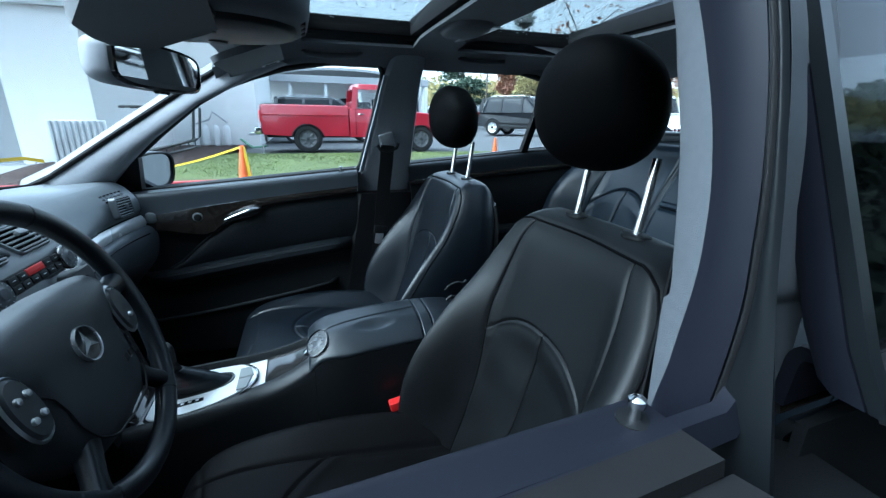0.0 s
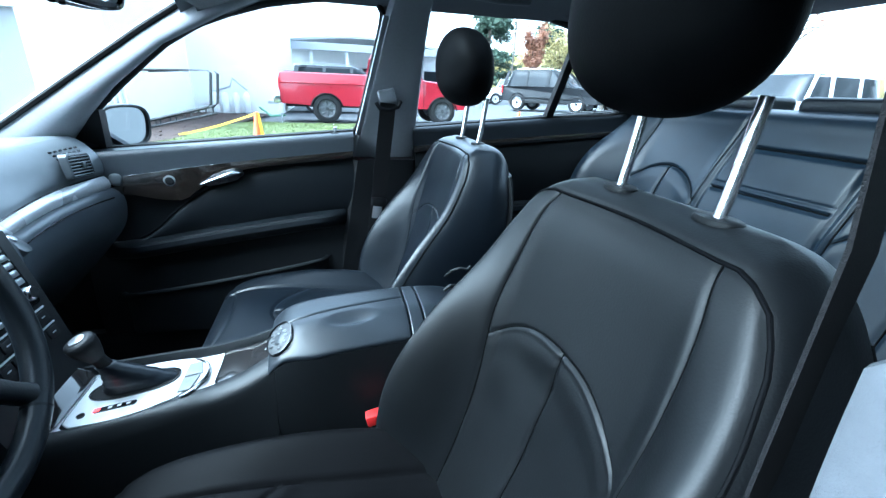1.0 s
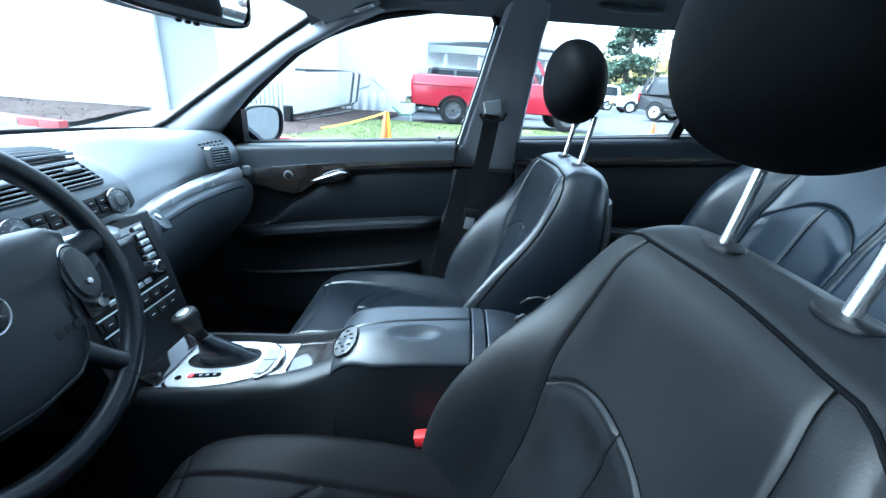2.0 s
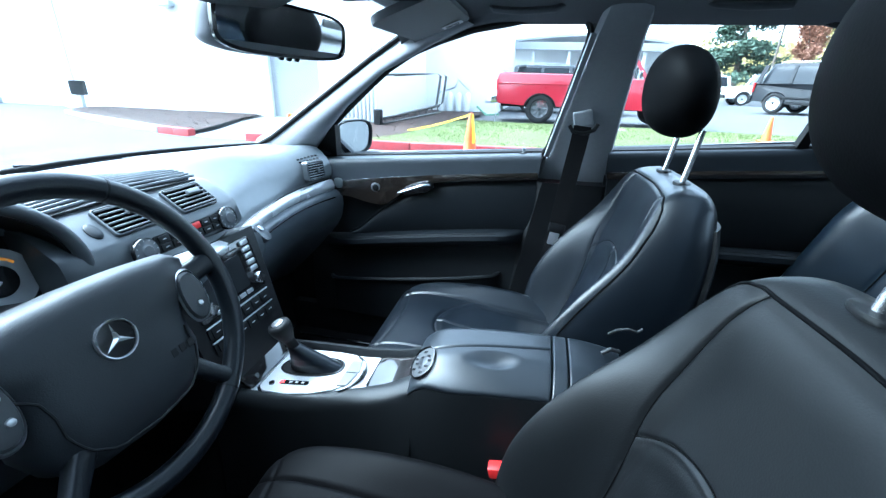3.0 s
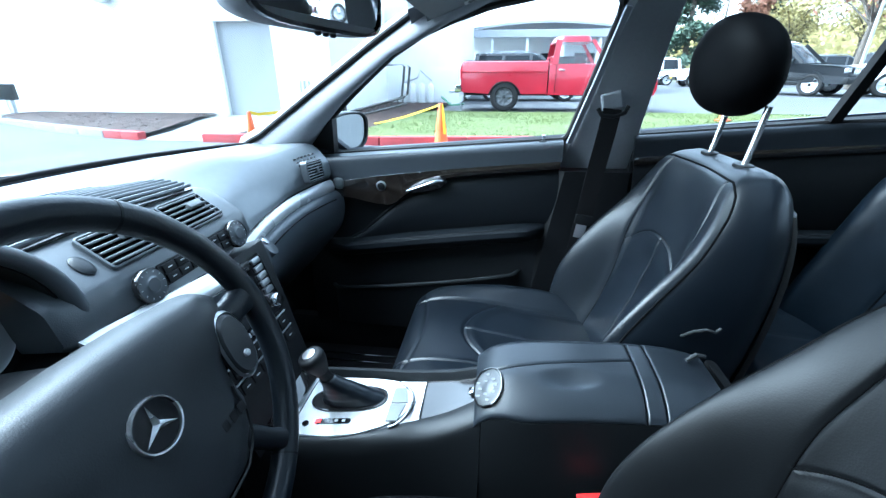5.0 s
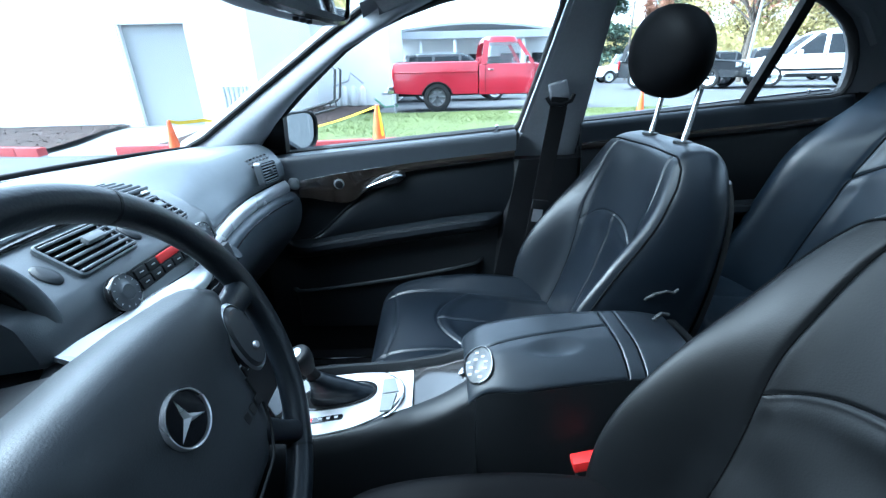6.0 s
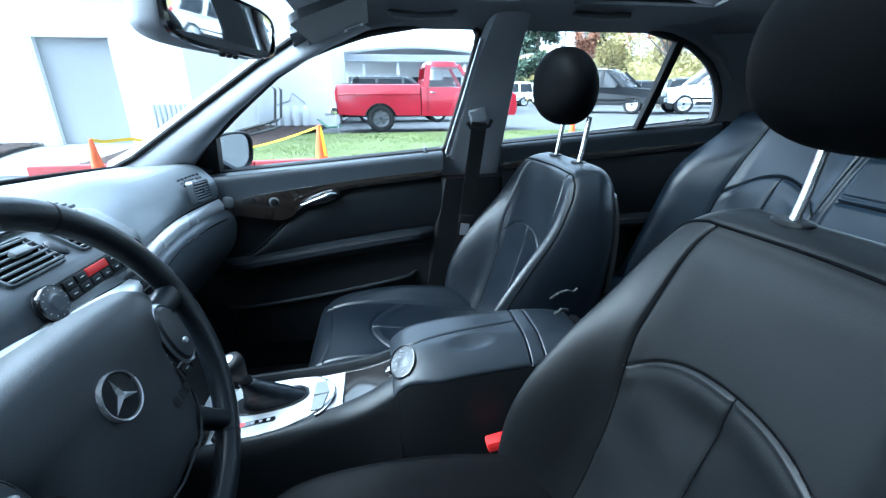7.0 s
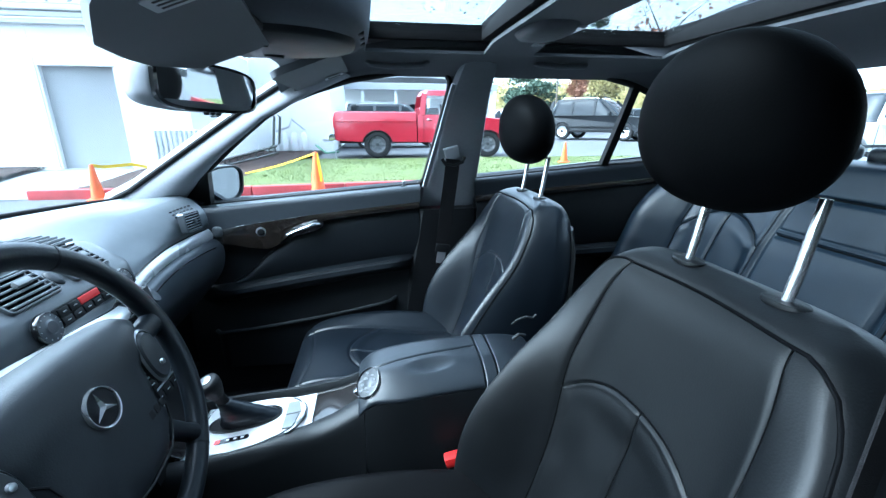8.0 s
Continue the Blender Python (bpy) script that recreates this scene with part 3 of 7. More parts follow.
windscreen = part("windscreen", sheet(screen_point, lin(0, 1, 12), lin(-1, 1, 17), 0.005), SCREENGLASS, body, "clear windscreen")
rear_window = part("rear_window", sheet(rear_point, lin(0, 1, 10), lin(-1, 1, 13), 0.005), GLASS, body, "clear rear window")
roof_panes = []
for x0, x1 in OPEN:
    p = part("roof_pane", sheet(lambda u, v: (u, v, 1.442 - 0.03 * (v / 0.4) ** 2), lin(x0 + 0.004, x1 - 0.004, 6), lin(-OPEN_Y + 0.006, OPEN_Y - 0.006, 9), 0.005), TINT, body, "tinted glass roof pane with raindrops")
    roof_panes.append(p)
for p in (windscreen, rear_window, *roof_panes):
    p.visible_shadow = False
b = bmesh.new()
rng = random.Random(5)
for _ in range(420):
    x0, x1 = OPEN[rng.random() < 0.55]
    x, y = rng.uniform(x0 + 0.01, x1 - 0.01), rng.uniform(-OPEN_Y + 0.02, OPEN_Y - 0.02)
    r = rng.uniform(0.0015, 0.0045)
    bmesh.ops.create_icosphere(b, subdivisions=1, radius=r, matrix=Matrix.Translation((x, y, 1.4435 - 0.03 * (y / 0.4) ** 2)) @ Matrix.Diagonal((1, 1, 0.5, 1)))
drops = part("raindrops", b, mat("water_drop", (0.5, 0.52, 0.54), 0.08, vary=0.0, bump=0, coat=1.0), body, "raindrops on the roof glass")
drops["kind"] = "stuff"

# black border under the rear window and the parcel shelf
part("parcel_shelf", sheet(lambda u, v: (u, v, 1.055 + 0.022 * step(0.95, 0.80, u)), lin(0.74, 1.36, 10), lin(-0.62, 0.62, 13), 0.02), DASH, body, "black parcel shelf")

# outer skins
def y_skin(z, x):
    y = smooth_curve([(0.18, 0.80), (0.30, 0.86), (0.50, 0.895), (0.70, 0.89), (0.86, 0.86), (0.97, 0.80)], z)
    return y - 0.20 * step(-1.7, -2.62, x) ** 2 - 0.16 * step(1.4, 2.25, x) ** 2


def skin(name, x0, x1, z0, z1, s, mate=CARPAINT, parent=body, label=""):
    zl = (lambda x: z0) if not callable(z0) else z0
    zh = (lambda x: z1) if not callable(z1) else z1
    return part(name, sheet(lambda u, v: (u, s * y_skin(zl(u) + (zh(u) - zl(u)) * v, u), zl(u) + (zh(u) - zl(u)) * v), lin(x0, x1, 15), lin(0, 1, 12), 0.015), mate, parent, label)


def arch(x, cx):
    d = abs(x - cx)
    return 0.33 + math.sqrt(max(0.0, 0.37**2 - d * d)) if d < 0.37 else 0.24


AXLES = (-1.78, 1.08)
for s in (1, -1):
    part("front_wing", sheet(lambda u, v: (u, s * y_skin(arch(u, AXLES[0]) + (0.90 - 0.12 * step(-1.2, -2.6, u) - arch(u, AXLES[0])) * v, u), arch(u, AXLES[0]) + (0.90 - 0.12 * step(-1.2, -2.6, u) - arch(u, AXLES[0])) * v), lin(-2.5, -1.10, 36), lin(0, 1, 9), 0.015), CARPAINT, body, "dark blue front wing")
    part("rear_wing", sheet(lambda u, v: (u, s * y_skin(arch(u, AXLES[1]) + (1.01 - arch(u, AXLES[1])) * v, u), arch(u, AXLES[1]) + (1.01 - arch(u, AXLES[1])) * v), lin(0.76, 2.15, 36), lin(0, 1, 9), 0.015), CARPAINT, body, "dark blue rear wing")
    part("rocker", sheet(lambda u, v: (u, s * (y_skin(v, u) - 0.01), v), lin(-1.40, 0.72, 8), lin(0.16, 0.30, 4), 0.02), CARPAINT, body)
part("bonnet", sheet(lambda u, v: (u, v * (0.80 - 0.17 * step(-1.7, -2.55, u) ** 2), 0.905 - 0.16 * step(-1.3, -2.75, u) - 0.03 * v * v), lin(-2.52, -1.44, 12), lin(-1, 1, 13), 0.012), CARPAINT, body, "dark blue bonnet")
part("boot_lid", sheet(lambda u, v: (u, v * (0.76 - 0.12 * step(1.4, 2.25, u) ** 2), 1.03 - 0.06 * step(1.3, 2.2, u) - 0.03 * v * v), lin(1.38, 2.18, 10), lin(-1, 1, 13), 0.012), CARPAINT, body, "dark blue boot lid")
part("front_bumper", loft([[(-2.50 - 0.12 * math.cos(a) + 0.06 * (z - 0.5) ** 2, 0.72 * math.sin(a), z) for z in lin(0.2, 0.76, 8)] for a in lin(-1.5, 1.5, 15)], closed=False, cap=False), CARPAINT, body, "dark blue front bumper")
part("rear_bumper", loft([[(2.14 + 0.12 * math.cos(a), 0.74 * math.sin(a), z) for z in lin(0.25, 0.98, 8)] for a in lin(-1.5, 1.5, 15)], closed=False, cap=False), CARPAINT, body, "dark blue rear bumper")


# ---- wheels of vehicles ----
def wheel(name, radius, width, parent, at, rim_mat, hub_mat=None, spokes=5, rim_share=0.62):
    """A tyre with tread shoulders, a dished rim with spokes and a hub; its axle along y."""
    w = new(name)
    w.matrix_basis = at
    w.parent = parent
    turn = pose(0, 0, 0, 90, 0, 0)
    r, h, q = radius, width / 2, radius * rim_share
    part("tyre", spin([(q, -h * 0.8), (q + 0.02, -h * 0.95), (r * 0.88, -h), (r * 0.97, -h * 0.85), (r, -h * 0.5), (r, h * 0.5), (r * 0.97, h * 0.85), (r * 0.88, h), (q + 0.02, h * 0.95), (q, h * 0.8)], turn, 36, cap=False), TYRE, w)
    rim = spin([(q, -h * 0.8), (q * 0.97, -h * 0.6), (q * 0.9, -h * 0.4), (q * 0.88, h * 0.3), (q * 0.97, h * 0.6), (q, h * 0.8)], turn, 32, cap=False)
    for f in (-0.35, 0.35):
        for k in range(spokes):
            a = 2 * math.pi * k / spokes
            c = Vector((math.cos(a), 0, math.sin(a)))
            tube([c * q * 0.12 + Vector((0, f * h, 0)), c * q * 0.55 + Vector((0, f * h * 1.2, 0)), c * q * 0.94 + Vector((0, f * h * 1.5, 0))], [q * 0.16, q * 0.12, q * 0.15], 6, rim)
    for f in (-1, 1):
        spin([(q * 0.97, f * h * 0.66), (q * 0.72, f * h * 0.44), (q * 0.45, f * h * 0.60), (0.01, f * h * 0.62)], turn, 28, rim, cap=False)
    part("rim", rim, rim_mat, w)
    part("hub", spin([(0.01, -h * 0.86), (q * 0.20, -h * 0.82), (q * 0.25, 0), (q * 0.20, h * 0.82), (0.01, h * 0.86)], turn, 16), hub_mat or rim_mat, w)
    return w


for x in AXLES:
    for s in (1, -1):
        wheel("wheel", 0.325, 0.225, body, pose(x, s * 0.775, 0.325), SATIN)


# ---- doors ----
def patch(x0, x1, zl, zh, yf, s, nx=40, nz=14, thick=0.01):
    """A trim patch on a door: between heights zl(x) and zh(x), at depth yf(x, v)."""
    return sheet(lambda u, v: (u, s * yf(u, v), zl(u) + (zh(u) - zl(u)) * v), lin(x0, x1, nx), lin(0, 1, nz), thick)


def z_wood_low(x):
    return smooth_curve([(-1.0, 0.788), (-0.93, 0.785), (-0.86, 0.770), (-0.80, 0.768), (-0.755, 0.800), (-0.70, 0.834), (-0.62, 0.858), (-0.52, 0.872), (-0.45, 0.879), (-0.28, 0.895), (-0.05, 0.914), (0.35, 0.946), (0.7, 0.974)], x)


def z_chrome(x):
    return smooth_curve([(-1.0, 0.829), (-0.85, 0.853), (-0.64, 0.878), (-0.30, 0.909), (-0.05, 0.930), (0.30, 0.958), (0.70, 0.985)], x)


def z_arm(x, rear=False):
    return smooth_curve([(-1.0, 0.632), (-0.92, 0.642), (-0.65, 0.680), (-0.35, 0.714), (0.0, 0.72), (0.6, 0.735)], x)


def door(name, label, s, x0, x1, outline, open_window=False, front=True):
    """A door with its trim, window frame, pane, skin and handles."""
    d = thing(name, label, "car door", at=SIDE[s])
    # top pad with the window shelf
    # Pad colour by door: front passenger palest, rear passenger darker, driver's side navy.
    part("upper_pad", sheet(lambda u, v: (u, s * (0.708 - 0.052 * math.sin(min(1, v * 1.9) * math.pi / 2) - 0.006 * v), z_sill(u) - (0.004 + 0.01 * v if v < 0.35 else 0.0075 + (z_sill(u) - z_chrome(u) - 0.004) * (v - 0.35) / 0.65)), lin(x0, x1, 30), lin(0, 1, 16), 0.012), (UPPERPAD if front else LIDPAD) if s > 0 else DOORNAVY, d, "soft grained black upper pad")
    part("wood_strip", patch(x0 + 0.004, x1 - 0.004, z_wood_low, z_chrome, lambda x, v: 0.658 + 0.004 * abs(v - 0.5), s), WOOD, d, "dark glossy veneer strip")
    part("chrome_line", tube([(x, s * 0.652, z_chrome(x) + 0.001) for x in lin(x0 + 0.006, x1 - 0.006, 30)], 0.0018, 6), POSTSTEEL, d, "thin chrome line")
    if front:
        z_ins = lambda x: smooth_curve([(-0.95, 0.640), (-0.90, 0.668), (-0.84, 0.722), (-0.78, 0.770), (-0.70, 0.814), (-0.62, 0.843), (-0.52, 0.862), (-0.45, 0.871), (-0.28, 0.888)], x)
    else:
        z_ins = lambda x: z_wood_low(x) - 0.008
    xi = -0.945 if front else x0 + 0.01
    part("insert", patch(xi, x1 - 0.004, lambda x: z_arm(x) - 0.01, z_ins, lambda x, v: 0.672 - 0.016 * math.sin(math.pi * min(1, v)) ** 0.6, s), VINYL if front else DOORTRIM, d, "padded black vinyl insert")
    part("insert_seam", tube([(x, s * 0.667, z_ins(x) + 0.002) for x in lin(xi, x1 - 0.01, 30)], 0.0035, 6), LEATHER, d)
    part("door_card", patch(x0 + 0.002, x1 - 0.002, lambda x: 0.29, lambda x: z_wood_low(x) + 0.004, lambda x, v: 0.684 - 0.02 * step(0.75, 0.2, v) + 0.012 * step(0.2, 0.0, v), s), DOORTRIM, d, "black door card")
    # armrest: a rolled ledge
    loops = []
    ends = lin(x0 + 0.05, x1 - 0.03, 26)
    for i, x in enumerate(ends):
        f = min(1, (i + 0.4) / 4, (len(ends) - 0.6 - i) / 2.5)
        za, dep = z_arm(x), 0.062 * f
        loops.append([(x, s * y, z) for y, z in ((0.69, za + 0.004), (0.675 - dep * 0.6, za + 0.004), (0.675 - dep, za - 0.006), (0.675 - dep * 1.05, za - 0.02), (0.675 - dep * 0.9, za - 0.036), (0.675 - dep * 0.55, za - 0.05), (0.69, za - 0.06))])
    part("armrest", loft(loops), VINYL, d, "black padded armrest ledge")
    part("armrest_seam", tube([(x, s * 0.6245, z_arm(x) - 0.0015) for x in ends[4:-3]], 0.002, 6), PLASTIC, d)
    # map pocket with a raised rim
    xa, xb = x0 + 0.07, x1 - 0.09
    part("map_pocket", sheet(lambda u, v: (u, s * (0.672 - (0.045 + 0.012 * v) * math.sin(math.pi * min(1, max(0, (u - xa) / (xb - xa)))) ** 0.25), 0.33 + (0.46 + 0.09 * (u - xa) / (xb - xa) - 0.33) * v), lin(xa, xb, 26), lin(0, 1, 9), 0.012), DOORTRIM, d, "black moulded map pocket")
    part("pocket_rim", tube([(x, s * (0.672 - 0.060 * math.sin(math.pi * min(1, max(0.0, (x - xa) / (xb - xa)))) ** 0.25), 0.465 + 0.09 * (x - xa) / (xb - xa)) for x in lin(xa, xb, 24)], 0.007, 8), DOORTRIM, d)
    # handle in a dark bowl
    hx = -0.69 if front else 0.0
    hz = z_chrome(hx) - (0.037 if front else 0.03)
    if front:
        part("handle_bowl", slab(oval(0.066, 0.023, 28, 2.4), 0.012, pose(hx, s * 0.655, hz, 90, 0, 0) @ pose(0, 0, 0, 0, 0, 12 ), 0.003), GLOSSBLACK, d, "black handle recess")
        part("pull_handle", tube([(hx - 0.058, s * 0.640, hz - 0.022), (hx - 0.03, s * 0.630, hz - 0.009), (hx + 0.01, s * 0.627, hz + 0.005), (hx + 0.035, s * 0.632, hz + 0.013), (hx + 0.052, s * 0.645, hz + 0.012)], [0.0025, 0.0042, 0.0062, 0.0085, 0.005], 10, flat=0.8), CHROME, d, "chrome pull handle")
        if s > 0:
            part("trim_end", loft([[(-0.966 + a * 0.016 * k, s * (0.652 - dz), 0.830 + c * 0.018 * k) for a, c in oval(1, 1, 24, 2.8)] for k, dz in ((1.0, 0.0), (1.0, 0.004), (0.85, 0.008), (0.4, 0.009))]), KEYGREY, d, "grey end cap of the veneer strip", sharp=60)
            kz = z_chrome(-0.83) - 0.032
            part("seat_switch", spin([(0.003, 0.012), (0.010, 0.011), (0.0135, 0.006), (0.017, 0.004), (0.0175, 0)], pose(-0.83, s * 0.656, kz, 90, 0, 0), 24), PLASTIC, d, "round black switch")
            part("switch_ring", spin([(0.014, 0.0075), (0.0175, 0.0065), (0.0185, 0.0)], pose(-0.83, s * 0.6555, kz, 90, 0, 0), 24), SATIN, d)
            for k in range(2):
                part("memory_button", box((0.016, 0.008, 0.008), (-0.905 + 0.022 * k, s * 0.653, kz - 0.010), 0.002), PLASTIC, d)
    else:
        part("pull_handle", tube([(hx - 0.05, s * 0.64, hz - 0.012), (hx, s * 0.63, hz), (hx + 0.045, s * 0.645, hz + 0.01)], [0.004, 0.008, 0.006], 10), CHROME, d, "chrome pull handle")
    # window frame: seal, inner frame, outer frame
    if not open_window:
        part("window_seal", ring_frame(outline, s, [(0.0, -0.006), (0.0, 0.010), (0.006, 0.016), (0.014, 0.012), (0.014, -0.006)]), RUBBER, d, "black rubber window seal")
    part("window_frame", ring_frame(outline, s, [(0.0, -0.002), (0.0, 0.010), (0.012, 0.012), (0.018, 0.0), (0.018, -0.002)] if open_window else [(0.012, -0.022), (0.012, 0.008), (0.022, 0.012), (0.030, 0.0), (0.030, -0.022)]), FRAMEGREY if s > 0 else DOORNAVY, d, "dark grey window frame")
    if not open_window:
        part("outer_moulding", ring_frame(outline, s, [(0.014, -0.034), (0.014, -0.022), (0.030, -0.024), (0.030, -0.036)]), GLOSSBLACK if s > 0 else PILLARBAND, d, "black outer window moulding")
    if not open_window:
        g = part("pane", pane(grow(resample(outline, 60), 0.004), s), GLASS if s > 0 else DARKPANE, d, "clear side window" if s > 0 else "side window darkened for the foliage it mirrors")
        g.visible_shadow = False
    # Pale ribbon added for the sky mirrored along the dark window frame.
    if front and s > 0:
        part("frame_glint", ribbon([(x + 0.011, s * (y_glass(z) - 0.040), z) for x, z in ((-0.288, 0.962), (-0.266, 1.055), (-0.245, 1.14), (-0.228, 1.215), (-0.212, 1.285))], (1, 0.35, 0), 0.015, 0.006), FRAMEGLINT, d, "pale strip for light mirrored in the frame")
    px = x1 - (0.055 if s > 0 else 0.020) if front else x1 - 0.14
    part("pin_collar", spin([(0.013, 0), (0.0125, 0.003), (0.006, 0.004)], pose(px, s * 0.682, z_sill(px) - 0.008), 20), PLASTIC, d)
    part("lock_pin", spin([(0.0045, 0), (0.0045, 0.010), (0.0062, 0.012), (0.0062, 0.017), (0.003, 0.0195)], pose(px, s * 0.682, z_sill(px) - 0.006), 14), CHROME, d, "small chrome locking pin")
    # outer skin, belt moulding and handle
    part("outer_skin", sheet(lambda u, v: (u, s * y_skin(max(0.24, arch(u, AXLES[1]) if not front else 0.24) * (1 - v) + (z_sill(u) - 0.006) * v, u), max(0.24, arch(u, AXLES[1]) if not front else 0.24) * (1 - v) + (z_sill(u) - 0.006) * v), lin(x0 - 0.03, x1 + 0.02, 24), lin(0, 1, 14), 0.012), CARPAINT, d, "dark blue outer skin")
    part("belt_moulding", ribbon([(x, s * (y_glass(z_sill(x)) + 0.055), z_sill(x) - 0.016) for x in lin(x0 - 0.02, x1 + 0.01, 20)], (0, s, 0.25), 0.034, 0.012), RUBBER, d, "black belt moulding")
    part("belt_seal", ribbon([(x, s * (y_glass(z_sill(x)) + 0.022), z_sill(x) - 0.008) for x in lin(x0, x1, 20)], (0, s, 0.1), 0.03, 0.012), RUBBER, d, "black rubber belt seal")
    hx = x1 - 0.14
    part("outer_handle", tube([(hx - 0.10, s * 0.875, 0.80), (hx - 0.08, s * 0.91, 0.805), (hx + 0.06, s * 0.91, 0.815), (hx + 0.08, s * 0.875, 0.815)], 0.012, 8), CARPAINT, d)
    return d


door("front_door", "closed car door with black trim, veneer strip and raised window", 1, -1.10, -0.292, WIN_FRONT)
door("rear_door", "closed rear car door with black trim and raised window", 1, -0.10, 0.72, WIN_REAR, front=False)
door("front_door", "closed car door with its window wound down", -1, -1.10, -0.272, WIN_DRIVER, open_window=True)
door("rear_door", "closed rear car door with black trim and raised window", -1, -0.10, 0.72, WIN_REAR, front=False)

for s in (1, -1):
    # sail panel and quarter-light bar
    for nm, pts, mt, lb in (("mirror_sail", [(-1.13, 0.905), (-0.995, 0.905), (-0.972, 1.02), (-0.99, 1.022)], PLASTIC, "black triangular mirror cover"),):
        b = bmesh.new()
        f = [b.verts.new((x, s * (y_glass(z) - 0.018), z)) for x, z in pts]
        g = [b.verts.new((x, s * (y_glass(z) + 0.02), z)) for x, z in pts]
        b.faces.new(f), b.faces.new(g[::-1])
        for i in range(4):
            b.faces.new((f[i], f[(i + 1) % 4], g[(i + 1) % 4], g[i]))
        part(nm, b, mt, body, lb, at=SIDE[s])
    part("quarter_light_bar", ribbon([(0.388, s * (y_glass(1.02) - 0.004), 1.022), (0.400, s * (y_glass(1.15) - 0.004), 1.15), (0.412, s * (y_glass(1.305) - 0.004), 1.305)], (1, 0, 0), 0.026, 0.022), RUBBER, body, "black quarter light bar", at=SIDE[s])
    part("grab_handle", tube([(-0.46, s * 0.505, 1.345), (-0.44, s * 0.475, 1.330), (-0.38, s * 0.468, 1.325), (-0.30, s * 0.470, 1.330), (-0.27, s * 0.50, 1.350)], [0.008, 0.011, 0.012, 0.011, 0.008], 10, flat=0.7), CLOTH_GREY, body, "grey folded grab handle", at=SIDE[s])
    part("grab_handle", tube([(0.02, s * 0.505, 1.350), (0.04, s * 0.470, 1.338), (0.10, s * 0.465, 1.333), (0.18, s * 0.468, 1.335), (0.20, s * 0.50, 1.35)], [0.008, 0.011, 0.012, 0.011, 0.008], 10, flat=0.7), CLOTH_GREY, body, "grey folded grab handle", at=SIDE[s])

    m = thing("side_mirror", "dark blue door mirror with clear mirror glass", "mirror", at=SIDE[s])
    FM = pose(-0.985, s * 0.828, 0.962, 96, 0, 90 - s * 22)
    loops = []
    for f in lin(0, 1, 10):
        k = math.sqrt(max(0.0, 1 - f**2.4)) * 0.95 + 0.05
        loops.append([FM @ Vector((a * 0.098 * k, c * 0.066 * k - 0.004 * f, -0.12 * f)) for a, c in oval(1, 1, 32, 3.2)])
    part("housing", loft(loops), CARPAINT, m, "dark blue mirror housing", sharp=60)
    part("rim", loft([[FM @ Vector((a * 0.098 * g, c * 0.066 * g, dz)) for a, c in oval(1, 1, 32, 3.2)] for dz, g in ((-0.004, 1.005), (0.008, 1.0), (0.010, 0.97), (0.008, 0.90), (-0.008, 0.88))], cap=False), PLASTIC, m, "black mirror rim")
    part("mirror_glass", slab([(a * 0.087, c * 0.058) for a, c in oval(1, 1, 32, 3.2)], 0.004, FM), SIDEMIRROR, m, "convex mirror glass")
    part("arm", tube([(-1.03, s * 0.70, 0.925), (-1.04, s * 0.76, 0.922), (-1.04, s * 0.80, 0.925)], 0.022, 10, flat=0.6), CARPAINT, m)


# ---- seats ----
def across(w, us, n=38, m=46):
    """Places across a seat whose rows keep to the two side seams: fine steps beside each seam."""
    eps = (-0.010, -0.006, -0.003, 0.0, 0.003, 0.006, 0.010)
    side = [us + e for e in eps]
    half = [0.0, 0.003, 0.006] + lin(0.012, us - 0.014, m) + side + [us + 0.013 + (w - us - 0.013) * math.sin(0.5 * math.pi * k / n) for k in range(1, n + 1)]
    return [-u for u in half[:0:-1]] + half


def seam_side(z):
    return smooth_curve([(0.40, 0.126), (0.55, 0.137), (0.68, 0.147), (0.80, 0.156), (0.87, 0.152), (0.93, 0.143), (0.97, 0.130), (1.0, 0.12)], z)


def backrest_loop(z, wide, face, back, bolster, groove, nb=34):
    """One level section of a backrest: front from one side to the other, then the back."""
    w, f, r, bo = wide(z), face(z), back(z), bolster(z)
    mid = 0.5 * (f + r)
    us = min(seam_side(z), w * 0.74)
    loop = []
    for u in across(w, us):
        q = abs(u) / w
        x = f - bo * step(0.50, 0.90, q) + 0.014 * math.cos(min(1.0, q) * math.pi / 2) ** 2
        if q > 0.84:
            k = min(1.0, (q - 0.84) / 0.16)
            x += (mid - x) * (1 - math.sqrt(max(0.0, 1 - k**2.6)))
        x += groove(u, z, q, us)
        loop.append((x, u, z))
    for i in range(nb):
        a = 1 - 2 * (i + 0.5) / nb
        q = abs(a)
        x = r - (r - mid) * (1 - math.sqrt(max(0.0, 1 - q**5)))
        loop.append((x, a * w, z))
    return loop


F_FACE = [(0.40, -0.245), (0.50, -0.207), (0.60, -0.168), (0.70, -0.136), (0.80, -0.110), (0.90, -0.083), (0.955, -0.066), (0.978, -0.050), (0.990, -0.028), (0.996, -0.005)]
F_BACK = [(0.40, -0.04), (0.55, 0.015), (0.70, 0.045), (0.85, 0.065), (0.95, 0.062), (0.978, 0.050), (0.990, 0.034), (0.996, 0.012)]
F_WIDE = [(0.40, 0.225), (0.50, 0.250), (0.62, 0.262), (0.74, 0.258), (0.84, 0.243), (0.90, 0.226), (0.945, 0.203), (0.972, 0.182), (0.988, 0.160), (0.996, 0.132)]
F_BOLS = [(0.40, 0.05), (0.50, 0.095), (0.60, 0.120), (0.68, 0.112), (0.76, 0.080), (0.85, 0.030), (0.92, 0.008), (0.97, 0.001), (1.0, 0.0)]


def z_backarc(u):
    return 0.811 - 0.055 * (min(abs(u), 0.19) / 0.147) ** 2.6


